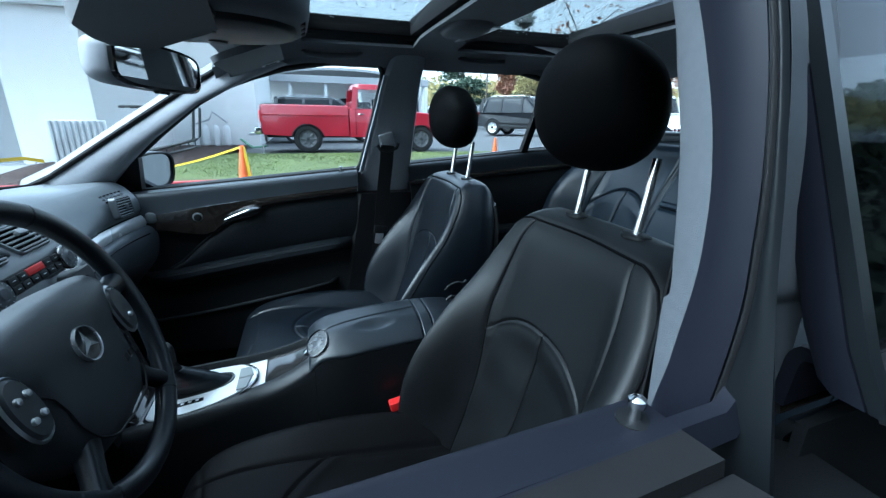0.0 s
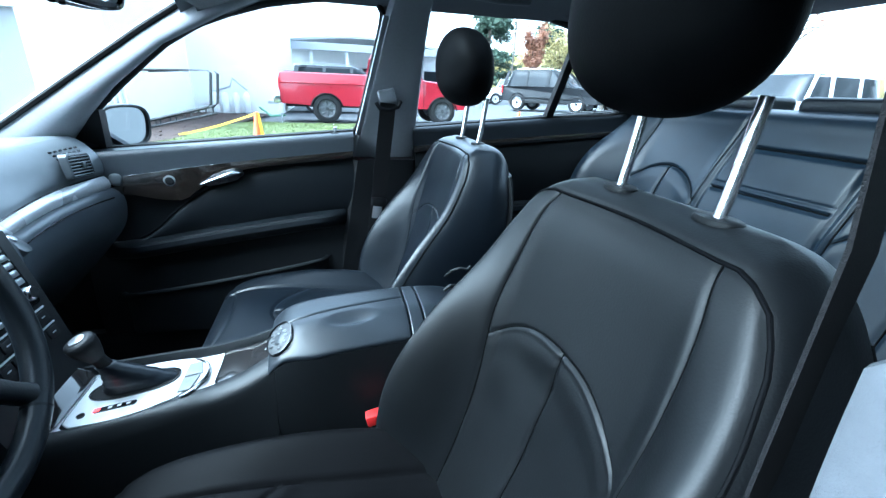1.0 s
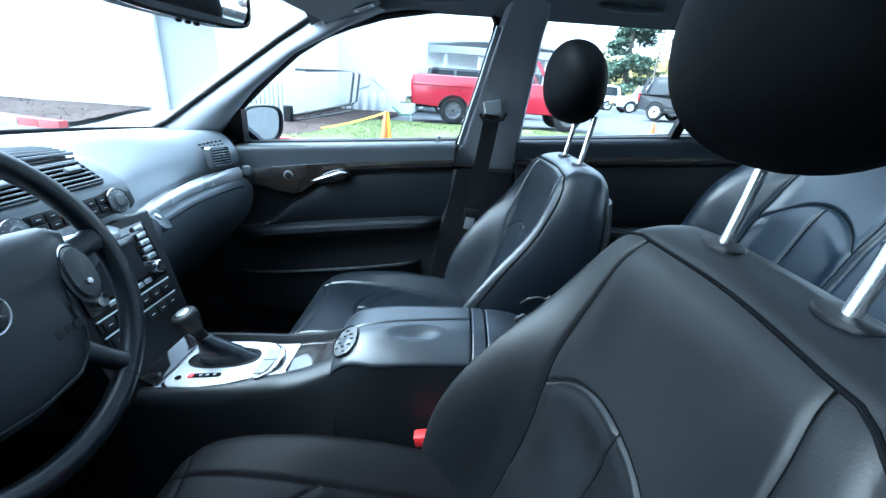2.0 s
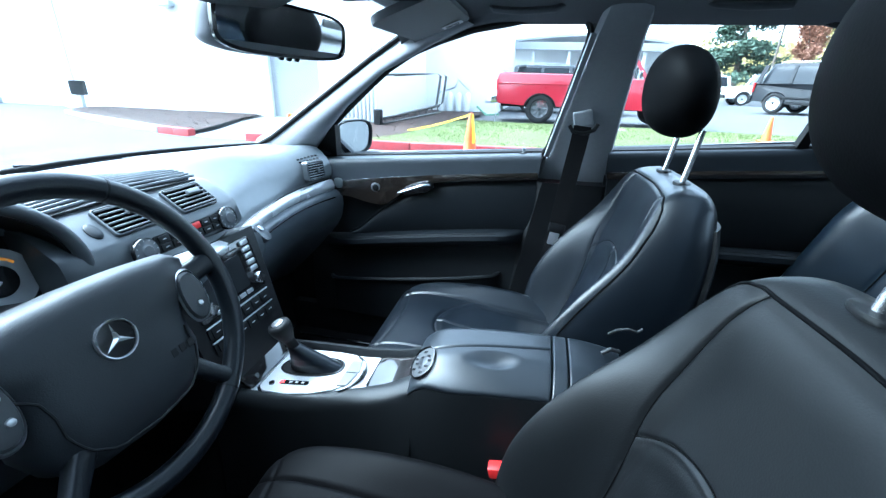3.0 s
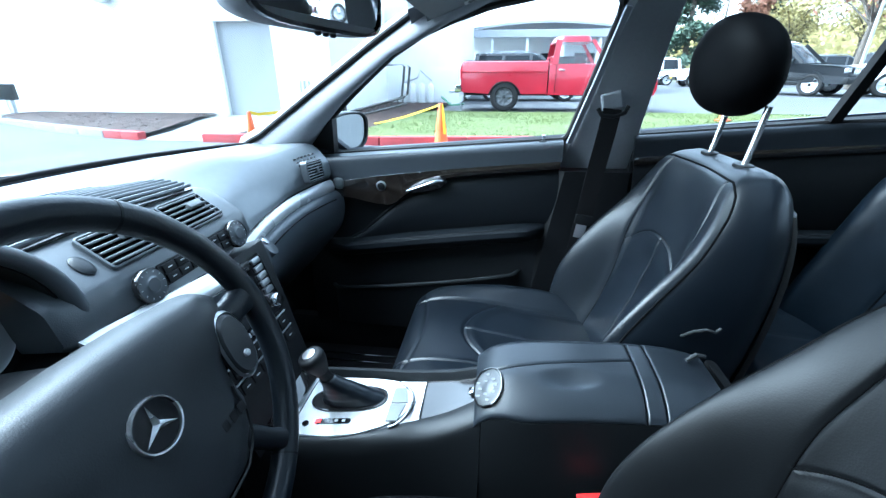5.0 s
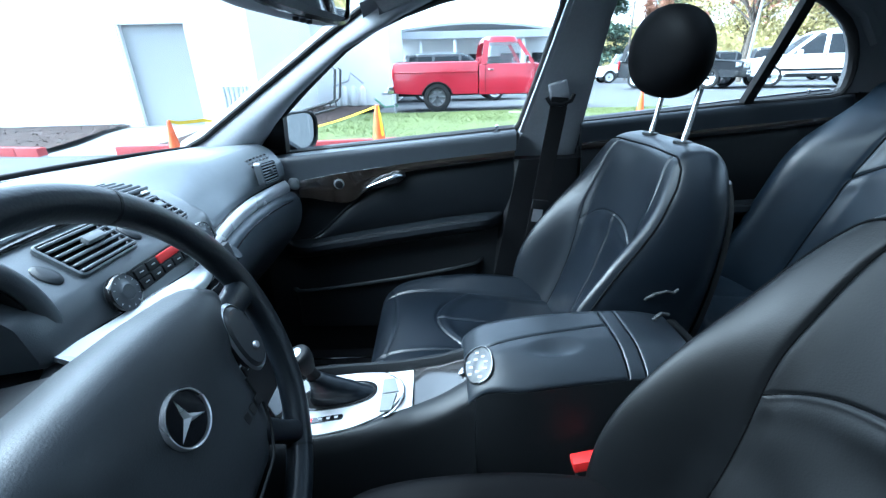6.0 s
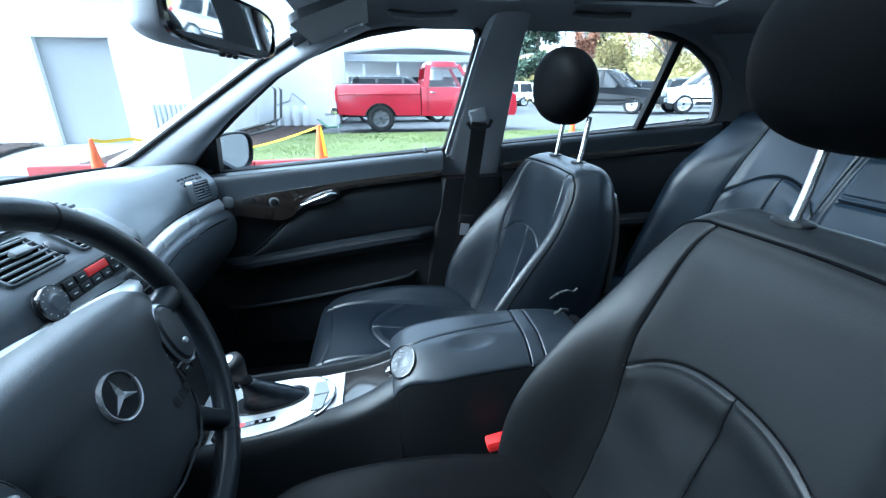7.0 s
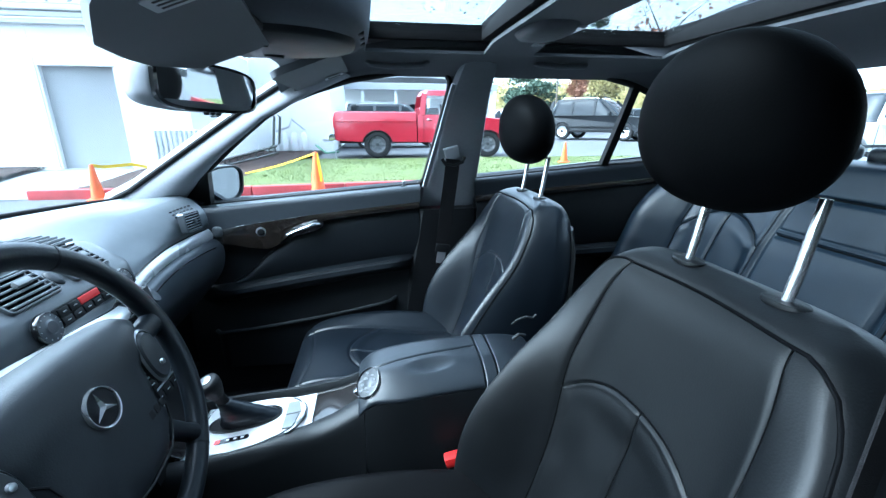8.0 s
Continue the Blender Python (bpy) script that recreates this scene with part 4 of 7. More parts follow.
def front_groove(u, z, q, us):
    g = 0.0048 * bell(abs(u) - us, 0.0026) * step(0.980, 0.972, z)
    arc = z_backarc(u)
    if abs(u) < us:
        g += 0.0034 * bell(z - arc, 0.0026)
        if z < arc:
            g += 0.002 * step(arc, arc - 0.012, z) - 0.0030 * bell(z - arc + 0.022, 0.020)
            g += 0.0035 * bell(u, 0.003)
            g += 0.0010 * math.sin(60 * z + 25 * u) * math.sin(31 * u + 1)
    g += 0.0022 * bell(q - 0.93, 0.016) * step(0.970, 0.950, z) + 0.0022 * bell(z - 0.9775, 0.0045) * step(0.172, 0.150, abs(u))
    return g


def rim_line():
    """The welt round the face of a front backrest: up one side, over the top and down the other."""
    side = [(0.93 * smooth_curve(F_WIDE, z), z) for z in lin(0.50, 0.90, 40)] + [(0.201, 0.925), (0.192, 0.942), (0.180, 0.960), (0.170, 0.9685), (0.159, 0.9745), (0.143, 0.978)]
    top = [(u, 0.9775) for u in lin(0.12, -0.12, 25)]
    return side + top + [(-u, z) for u, z in reversed(side)]


def front_seat(name, label, m, knob, head=0.0, cushion_mat=LEATHER, back_mat=LEATHER):
    """A front seat: sculpted backrest and cushion, headrest on two posts; its own frame has the posts at x = 0, y = 0."""
    st = thing(name, label, "car seat", "front seats", at=m)
    zs = lin(0.40, 0.66, 40) + lin(0.663, 0.822, 140) + lin(0.825, 0.94, 20) + lin(0.945, 0.996, 40)
    sm = lambda keys: (lambda z: smooth_curve(keys, z))
    part("backrest", loft([backrest_loop(z, sm(F_WIDE), sm(F_FACE), sm(F_BACK), sm(F_BOLS), front_groove) for z in zs]), back_mat, st, "black leather backrest with an arched insert", sharp=60)
    def face_point(u, z, sink=0.0006):
        w = smooth_curve(F_WIDE, z)
        q = abs(u) / w
        us = min(seam_side(z), w * 0.74)
        x = smooth_curve(F_FACE, z) - smooth_curve(F_BOLS, z) * step(0.50, 0.90, q) + 0.014 * math.cos(min(1.0, q) * math.pi / 2) ** 2
        if q > 0.84:
            x += (0.5 * (smooth_curve(F_FACE, z) + smooth_curve(F_BACK, z)) - x) * (1 - math.sqrt(max(0.0, 1 - min(1.0, (q - 0.84) / 0.16) ** 2.6)))
        return (x + front_groove(u, z, q, us) - sink, u, z)
    side = lambda z: min(seam_side(z), smooth_curve(F_WIDE, z) * 0.74)
    for k in (1, -1):
        part("seam", tube([face_point(k * side(z), z) for z in lin(0.48, 0.9765, 70)], 0.0011, 6), THREAD, st, "black side seam")
    ua = next(u for u in lin(0.10, 0.19, 200) if u >= side(z_backarc(u)))
    part("seam", tube([face_point(u, z_backarc(u)) for u in lin(-ua, ua, 50)], 0.0011, 6), THREAD, st, "black arched seam")
    part("seam", tube([face_point(0.0, z) for z in lin(0.48, z_backarc(0.0), 30)], 0.0012, 6), THREAD, st, "black centre seam")
    part("welt", tube([face_point(u, z, 0.0006) for u, z in rim_line()], 0.0022, 8), HEAD_LEATHER, st, "black leather welt round the backrest")
    # hard back shell
    part("back_shell", sheet(lambda u, v: (smooth_curve(F_BACK, u) + 0.010 - 0.03 * abs(v) ** 5, v * (smooth_curve(F_WIDE, u) - 0.02), u), lin(0.42, 0.93, 20), lin(-1, 1, 19), 0.01), PLASTIC, st, "black plastic back shell")

    # cushion: sections along x
    def cushion_loop(x, nb=20):
        w = smooth_curve([(-0.720, 0.17), (-0.708, 0.205), (-0.685, 0.228), (-0.64, 0.244), (-0.50, 0.252), (-0.30, 0.250), (-0.15, 0.235)], x)
        t = smooth_curve([(-0.720, 0.478), (-0.712, 0.510), (-0.695, 0.534), (-0.66, 0.552), (-0.60, 0.560), (-0.50, 0.555), (-0.35, 0.533), (-0.22, 0.515), (-0.15, 0.51)], x) - 0.028
        bo = smooth_curve([(-0.72, 0.0), (-0.66, 0.005), (-0.55, 0.020), (-0.40, 0.042), (-0.28, 0.045), (-0.15, 0.03)], x)
        lo = -0.028 + smooth_curve([(-0.72, 0.45), (-0.70, 0.40), (-0.66, 0.355), (-0.55, 0.33), (-0.15, 0.32)], x)
        mid = t - 0.075
        loop = []
        us = min(0.148, w * 0.72)
        for u in across(w, us):
            q = abs(u) / w
            z = t + bo * step(0.5, 0.86, q)
            if q > 0.80:
                k = min(1.0, (q - 0.80) / 0.2)
                z += (mid - z) * (1 - math.sqrt(max(0.0, 1 - k**2.3)))
            g = 0.0055 * bell(abs(u) - us, 0.0034) + 0.003 * bell(x + 0.655 + 0.03 * (u / 0.2) ** 2, 0.0045) * (q < 0.9)
            arc = -0.545 + 0.085 * min(1.7, (u / 0.14) ** 2)
            if abs(u) < us:
                g += 0.0055 * bell(x - arc, 0.004)
                if x > arc:
                    g += 0.003 * step(arc, arc + 0.012, x) - 0.004 * bell(x - arc - 0.022, 0.016) + 0.003 * bell(u, 0.003)
            g += 0.004 * bell(q - 0.92, 0.02)
            loop.append((x, u, max(z - g, lo + 0.005)))
        for i in range(nb):
            a = 1 - 2 * (i + 0.5) / nb
            q = abs(a)
            loop.append((x, a * w * 0.96, lo + (mid - lo) * (1 - math.sqrt(max(0.0, 1 - q**6)))))
        return loop
    part("cushion", loft([cushion_loop(x) for x in lin(-0.720, -0.63, 34) + lin(-0.626, -0.44, 62) + lin(-0.435, -0.15, 30)]), cushion_mat, st, "black leather seat cushion", sharp=60)
    part("seat_base", loft([[(x, y, z) for y, z in ((-0.22, 0.23), (-0.235, 0.34), (0.235, 0.34), (0.22, 0.23))] for x in lin(-0.62, -0.02, 5)]), PLASTIC, st, "black plastic seat base")
    # headrest
    loops = []
    for k in range(25):
        f = k / 24
        a = math.pi * f
        z = 0.192 + 0.092 * -math.copysign(abs(math.cos(a)) ** (2 / 2.25), math.cos(a))
        r = abs(math.sin(a)) ** (2 / 2.25)
        r = max(r, 0.03)
        loops.append([(-0.025 - head + x * r * (1 - 0.10 * f) - 0.02 * (f - 0.5), y * r * (1.0 - 0.10 * step(0.45, 1, f)), 0.982 + z) for x, y in oval(0.071, 0.121, 44, 2.15)])
    part("headrest", loft(loops), HEAD_LEATHER, st, "rounded black leather headrest", sharp=60)
    for y in (-0.072, 0.072):
        part("headrest_post", tube([(-0.004, y, 0.965), (0.007, y, 1.03), (0.017, y, 1.105)], 0.0062, 14), POSTSTEEL, st, "polished steel headrest post")
        part("post_collar", loft([[(0.0005 + a * 0.016 * k, y + c * 0.026 * k, z - 0.10 * abs(y) + 0.0072) for a, c in oval(1, 1, 24, 2.2)] for k, z in ((0.94, 0.978), (1.0, 0.993), (0.98, 0.9965), (0.90, 0.998), (0.02, 0.9985))]), PLASTIC, st, "black oval post collar")
    # recline handle and side valance
    part("side_valance", loft([[(x, knob * (0.24 + d), z) for d, z in ((0.0, 0.30), (0.018, 0.31), (0.022, 0.40), (0.012, 0.47), (0.0, 0.47))] for x in lin(-0.62, -0.08, 8)]), PLASTIC, st, "black plastic seat valance")
    part("lumbar_lever", tube([(-0.125, -knob * 0.257, 0.715), (-0.115, -knob * 0.272, 0.735), (-0.095, -knob * 0.275, 0.742), (-0.078, -knob * 0.272, 0.736), (-0.068, -knob * 0.268, 0.742)], 0.003, 8), RACKSTEEL, st, "small bent metal lever")
    return st


front_seat("passenger_seat", "black leather front seat with raised headrest", pose(0.0, 0.370, -0.016), 1)
front_seat("driver_seat", "black leather seat beside the open window, headrest raised", pose(-0.020, -0.370, 0.002), -1, 0.018, WORN_SHADED, DRIVER_BACK)

# rear bench
bench = thing("rear_bench", "black leather rear bench with fold-down centre armrest", "car seat")
B_FACE = [(0.40, 0.44), (0.55, 0.485), (0.70, 0.540), (0.807, 0.582), (0.857, 0.602), (0.90, 0.626), (0.946, 0.650), (0.99, 0.674), (1.04, 0.700), (1.07, 0.716), (1.083, 0.738), (1.088, 0.775)]


def bench_point(y, z):
    """The rear backrest's face with its seams."""
    x = smooth_curve(B_FACE, z)
    best = 0.325 if y > 0 else -0.325
    u = y - best
    us = 0.150
    bol = 0.022 * step(0.11, 0.19, abs(u)) * step(1.06, 0.92, z) + 0.085 * step(0.46, 0.60, abs(y)) * step(1.08, 0.88, z)
    g = 0.006 * bell(abs(u) - us, 0.005)
    arc = 0.915 - 0.075 * min(1.6, (u / 0.15) ** 2)
    if abs(u) < us:
        g += 0.006 * bell(z - arc, 0.005)
        if z < arc:
            g += 0.005 * bell(u, 0.005) - 0.003 * bell(z - arc + 0.03, 0.02)
    if abs(y) < 0.150:
        bol = 0.014
    g += 0.016 * bell(abs(y) - 0.156, 0.008)
    if abs(y) < 0.145:
        g += 0.012 * bell(z - 0.995, 0.006) + 0.009 * bell(z - 0.890, 0.005) + 0.004 * bell(z - 0.905, 0.004)
    edge = step(0.615, 0.665, abs(y))
    return (x - bol + g + 0.13 * edge, y, z)


part("bench_backrest", sheet(bench_point, lin(-0.665, 0.665, 340), lin(0.40, 0.78, 40) + lin(0.783, 1.02, 110) + lin(1.024, 1.088, 20), 0.05), BENCH_LEATHER, bench, "black leather rear backrest", sharp=60)
for c in (-0.325, 0.325):
    arc_z = lambda u: 0.915 - 0.075 * min(1.6, (u / 0.15) ** 2)
    on = lambda u, z: tuple(Vector(bench_point(c + u, z)) + Vector((-0.0008, 0, 0)))
    for k in (1, -1):
        part("seam", tube([on(k * 0.150, z) for z in lin(0.50, 1.075, 60)], 0.0020, 6), THREAD, bench, "black side seam")
    part("seam", tube([on(u, arc_z(u)) for u in lin(-0.147, 0.147, 50)], 0.0020, 6), THREAD, bench, "black arched seam")
    part("seam", tube([on(0.0, z) for z in lin(0.50, 0.913, 40)], 0.0018, 6), THREAD, bench, "black centre seam")
for z in (0.995, 0.890):
    part("seam", tube([tuple(Vector(bench_point(y, z)) + Vector((-0.0008, 0, 0))) for y in lin(-0.142, 0.142, 30)], 0.0022, 6), THREAD, bench, "black armrest joint")
part("bench_cushion", sheet(lambda u, v: (u, v, 0.50 - 0.02 * step(0.2, 0.5, u) - 0.11 * step(0.18, 0.10, u) - 0.005 * bell(abs(abs(v) - 0.325) - 0.15, 0.006) + 0.02 * step(0.14, 0.24, abs(abs(v) - 0.325))), lin(0.10, 0.56, 36), lin(-0.64, 0.64, 120), 0.12), BENCH_LEATHER, bench, "black leather rear cushion", sharp=60)
for y in (-0.33, 0.0, 0.33):
    part("bench_headrest", box((0.15, 0.25 if y else 0.20, 0.045), (0.835, y, 1.098), 0.02, 4), LEATHER, bench, "lowered black headrest")

# seat belts
for s in (1, -1):
    bt = thing("seat_belt", "black seat belt webbing hanging on the centre pillar", "seat belt", "seat belts", at=SIDE[s] @ (Matrix() if s > 0 else pose(0.06, 0.03, -0.02)))
    if s > 0:
        part("belt_guide", box((0.052, 0.016, 0.044), (-0.190, s * 0.606, 1.080), 0.007, 3, (0, -14, 0)), PILLAR_GREY, bt, "pale grey belt height adjuster")
    if s > 0:
        part("guide_loop", tube([(-0.225, s * 0.594, 1.062), (-0.215, s * 0.590, 1.046), (-0.185, s * 0.590, 1.042), (-0.158, s * 0.590, 1.052), (-0.15, s * 0.596, 1.068)], 0.006, 8), PLASTIC, bt)
    part("webbing", ribbon(([] if s > 0 else [(-0.150, s * 0.540, 1.30), (-0.165, s * 0.560, 1.18)]) + [(-0.190, s * 0.588, 1.062), (-0.196, s * 0.590, 1.0), (-0.208, s * 0.596, 0.90), (-0.222, s * 0.606, 0.76), (-0.236, s * 0.618, 0.62), (-0.25, s * 0.63, 0.40)], (1, 0, 0.1) if s > 0 else (0.955, 0.295, 0.1), 0.047, 0.0025), WEBBING, bt)
    part("tongue", box((0.030, 0.005, 0.044), (-0.228, s * 0.602, 0.722), 0.004, 2, (0, 8, 0)), SATIN, bt, "steel belt tongue")
    part("tongue_grip", box((0.05, 0.012, 0.03), (-0.222, s * 0.602, 0.755), 0.005, 2, (0, 8, 0)), PLASTIC, bt)
for s in (1, -1):
    bk = thing("belt_buckle", "black belt buckle with red release button beside the seat", "buckle", "belt buckles")
    part("stalk", box((0.028, 0.022, 0.15), (-0.300, s * 0.122, 0.455), 0.006, 2, (0, -8, 0)), PLASTIC, bk)
    part("button", box((0.046, 0.022, 0.022), (-0.308, s * 0.122, 0.538), 0.004, 2, (0, -12, 0)), REDPLASTIC, bk, "red release button")


# ---- dashboard ----
dash = thing("dashboard", "black soft-touch dashboard with veneer strip and air vents", "dashboard")


# the veneer strip's upper edge along the car's width: y, x, z
STRIP_LINE = [(-0.70, -0.950, 0.868), (-0.24, -0.944, 0.864), (-0.16, -0.936, 0.860), (-0.08, -0.927, 0.857), (0.0, -0.934, 0.846), (0.10, -0.974, 0.826), (0.22, -1.021, 0.815),
              (0.34, -1.045, 0.818), (0.46, -1.044, 0.829), (0.56, -1.024, 0.837), (0.633, -1.004, 0.840), (0.70, -0.986, 0.842)]


def strip_top(y):
    return smooth_curve([(p[0], p[1]) for p in STRIP_LINE], y), smooth_curve([(p[0], p[2]) for p in STRIP_LINE], y)


def strip_low(y):
    x, z = strip_top(y)
    return x + 0.003 + 0.014 * step(0.12, -0.1, y), z - smooth_curve([(-0.1, 0.020), (0.1, 0.022), (0.22, 0.026), (0.46, 0.032), (0.633, 0.036)], y)


def along(pts, k):
    """A point on a smooth line through evenly counted points, k from 0 to 1."""
    f = k * (len(pts) - 1)
    return (smooth_curve([(j, p[0]) for j, p in enumerate(pts)], f), smooth_curve([(j, p[1]) for j, p in enumerate(pts)], f))


def dash_top(k, y):
    """The dashboard's upper side, from the windscreen's base (0) over the crown down to the veneer strip (1)."""
    xe, ze = strip_top(y)
    f, d = 0.17 * (y / 0.68) ** 2, 0.018 * (y / 0.66) ** 2
    s = step(0.38, 0.54, y)
    low = 0.034 * bell(y + 0.07, 0.22)
    x, z = along([(-1.45 + f, 0.935 - d), (-1.37 + 0.8 * f, 0.957 - d), (-1.28 + 0.4 * f, 0.966 - d), (-1.19 + 0.1 * f, 0.964 - d), (xe - 0.090 + 0.034 * s, ze + 0.110 - low),
                  (xe - 0.037 + 0.036 * s, ze + 0.064 - 0.3 * low), (xe - 0.009 + 0.018 * s, ze + 0.022), (xe, ze)], k)
    return (x, y, z)


def dash_low(k, y):
    """The padded lower dashboard, from the strip (0) down to the footwell (1)."""
    xb, zb = strip_low(y)
    g = 0.15 + 0.85 * step(0.11, 0.20, abs(y)) * (1.0 if y > 0 else 0.4)
    x, z = along([(0, 0), (0.020, 0.001), (0.036, -0.016), (0.040, -0.056), (0.022, -0.115), (-0.035, -0.185), (-0.11, -0.265), (-0.20, -0.35)], k)
    return (xb + (x * g if x > 0 else x), y, zb + z)


def frame_on(fn, k, y, lift=0.0):
    """A frame on a dashboard surface: x across the car, y up the surface, z out of it."""
    p = Vector(fn(k, y))
    u = (Vector(fn(k, y + 0.004)) - Vector(fn(k, y - 0.004))).normalized()
    v = (Vector(fn(k - 0.01, y)) - Vector(fn(k + 0.01, y))).normalized()
    n = u.cross(v).normalized()
    v = n.cross(u)
    p += n * lift
    return Matrix(((u.x, v.x, n.x, p.x), (u.y, v.y, n.y, p.y), (u.z, v.z, n.z, p.z), (0, 0, 0, 1)))


part("upper_panel", sheet(dash_top, lin(0, 0.58, 28), lin(-0.70, 0.652, 70), 0.012), DASHTOP, dash, "grained upper dashboard with sky sheen in its colour", sharp=60)
part("upper_panel", sheet(dash_top, lin(0.58, 1, 22), lin(-0.24, 0.652, 60), 0.012), DASHTOP, dash, "grained dashboard edge with sky sheen in its colour", sharp=60)
part("gauge_surround", sheet(dash_top, lin(0.58, 1, 16), lin(-0.70, -0.545, 9), 0.012), DOORTRIM, dash, "black panel beside the gauges", sharp=60)
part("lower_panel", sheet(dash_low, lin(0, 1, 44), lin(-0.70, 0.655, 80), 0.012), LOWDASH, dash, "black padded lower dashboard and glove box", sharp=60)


def trim_point(k, y):
    (ax, az), (bx, bz) = strip_top(y), strip_low(y)
    return (ax + (bx - ax) * k + 0.003 + 0.010 * math.sin(math.pi * k) ** 0.8 + 0.004 * k, y, az + (bz - az) * k)


part("veneer_strip", sheet(trim_point, lin(0.06, 0.94, 12), lin(-0.25, 0.645, 80), 0.006), STRIP, dash, "glossy pale trim strip", sharp=60)
for k in (0.0, 1.0):
    part("strip_edge", tube([Vector(trim_point(k, y)) for y in lin(-0.25, 0.648, 70)], 0.0034, 8), GLOSSBLACK, dash, "dark joint beside the strip")
part("screen_ledge", tube([(-1.395 + 0.155 * (y / 0.66) ** 2, y, 0.962 - 0.018 * (y / 0.66) ** 2) for y in lin(-0.64, 0.64, 40)], 0.006, 8), RUBBER, dash, "black ledge under the windscreen")


# Pod and hood: dash plastic with a weaker share of that sheen painted in.
PODTOP = mat("lit_pod_plastic", (0.075, 0.083, 0.091), 0.34, vary=0.08, bump=0.5, bump_scale=700, bump_dist=0.0005, rough_vary=0.05, spec=0.7)


# the pod that carries vents and climate panel: a steep lower face, a flatter upper face
POD_LOW = (Vector((-0.934, 0, 0.866)), Vector((-0.944, 0, 0.906)))
POD_TOP = (Vector((-0.948, 0, 0.912)), Vector((-1.006, 0, 0.954)))


def on_face(y, k, lift=0.0, seg=POD_TOP):
    """A frame on a pod face: x across the car, y up the face, z out of it."""
    a, b = seg
    u = (b - a).normalized()
    n = Vector((u.z, 0, -u.x))
    p = a.lerp(b, k) + Vector((0, y, 0)) + n * lift
    return Matrix(((0, u.x, n.x, p.x), (1, u.y, n.y, p.y), (0, u.z, n.z, p.z), (0, 0, 0, 1)))


FACE_H = (POD_TOP[1] - POD_TOP[0]).length
pod = []
for y, k in ((-0.262, 0.90), (-0.256, 0.97), (-0.245, 1.0), (0.092, 1.0), (0.104, 0.97), (0.110, 0.90)):
    pod.append([(-0.985 + (x + 0.985) * k, y, 0.905 + (z - 0.905) * k) for x, z in ((-1.05, 0.956), (-1.006, 0.954), (-0.975, 0.932), (-0.950, 0.914), (-0.944, 0.907), (-0.934, 0.867), (-0.940, 0.858), (-1.0, 0.85))])
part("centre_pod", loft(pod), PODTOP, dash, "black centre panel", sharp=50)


def air_vent(y0, y1, k0, k1, wheel_y):
    v = new("air_vent")
    v.parent = dash
    w, c = y1 - y0, (y0 + y1) / 2
    h = (k1 - k0) * FACE_H
    m = on_face(c, (k0 + k1) / 2, 0.003)
    part("well", slab(rounded(w, h, 0.006), 0.004, m @ pose(0, 0, -0.0005)), GLOSSBLACK, v, "dark vent well")
    b = bmesh.new()
    outer, inner = rounded(w + 0.004, h + 0.004, 0.007), rounded(w - 0.001, h - 0.001, 0.005)
    loft([[m @ Vector((x, y, z)) for x, y in o] for o, z in ((outer, -0.002), (outer, 0.0035), (inner, 0.0045), (inner, -0.002))], cap=False, bm=b)
    part("surround", b, DASH, v)
    for i in range(6):
        y = -h / 2 + h * (i + 0.5) / 6
        part("slat", box((w - 0.006, 0.0035, 0.010), (0, 0, 0), 0.001, 1), DASH, v, at=m @ pose(0, y, 0.004, 35, 0, 0))
    part("slider", box((0.030, 0.010, 0.008), (0, 0, 0), 0.002, 2), KEYGREY, v, "grey slider", at=m @ pose(0.008, h * 0.06, 0.011))
    part("thumbwheel", loft([[on_face(wheel_y, (k0 + k1) / 2 - 0.08, z) @ Vector((x, y, 0)) for x, y in oval(a, bb, 24)] for a, bb, z in ((0.010, 0.017, 0.000), (0.010, 0.017, 0.003), (0.0080, 0.0145, 0.005), (0.005, 0.011, 0.0065))]), PADBLACK, v, "black oval thumbwheel")
    return v


air_vent(-0.165, -0.068, 0.10, 0.92, -0.186)
air_vent(-0.030, 0.060, 0.10, 0.92, -0.049)


def dial(y, k, r=0.0235):
    d = new("climate_dial")
    d.parent = dash
    m = on_face(y, k, 0.002, POD_LOW)
    part("knob", spin([(0.004, 0.0125), (r * 0.40, 0.0125), (r * 0.46, 0.0105), (r * 0.55, 0.0095), (r * 0.95, 0.0090), (r, 0.007), (r, 0.0)], m, 32), DASH, d)
    part("ring", spin([(r * 0.95, 0.0088), (r * 0.98, 0.0100), (r * 1.04, 0.0075), (r * 1.04, 0.002)], m, 32), GLOSSBLACK, d, "black dial ring")
    for i in range(12):
        a = 2 * math.pi * i / 12
        part("tick", box((0.0022, 0.0008, 0.0008), (0, 0, 0), 0), MARK, d, at=m @ pose(r * 0.8 * math.cos(a), r * 0.8 * math.sin(a), 0.0098, 0, 0, math.degrees(a)))


dial(-0.142, 0.42)
dial(0.056, 0.42)
part("climate_strip", slab(rounded(0.160, 0.032, 0.004), 0.006, on_face(-0.037, 0.46, 0.001, POD_LOW), 0.001), PLASTIC, dash, "black button strip")
for i in range(6):
    y = -0.100 + 0.025 * i
    for j in range(2):
        hz = (i in (2, 3) and j == 1)
        if hz and i == 3:
            continue
        k = 0.46 + (j - 0.5) * 0.36
        part("hazard_button" if hz else "climate_button", box((0.048 if hz else 0.022, 0.0125, 0.006), (0, 0, 0), 0.0015, 2), REDPLASTIC if hz else PLASTIC, dash, "red hazard button" if hz else "", at=on_face(y + (0.0125 if hz else 0), k, 0.004, POD_LOW))
        if not hz:
            part("button_mark", box((0.007, 0.0012, 0.0008), (0, 0, 0), 0), MARK, dash, at=on_face(y, k, 0.0074, POD_LOW))

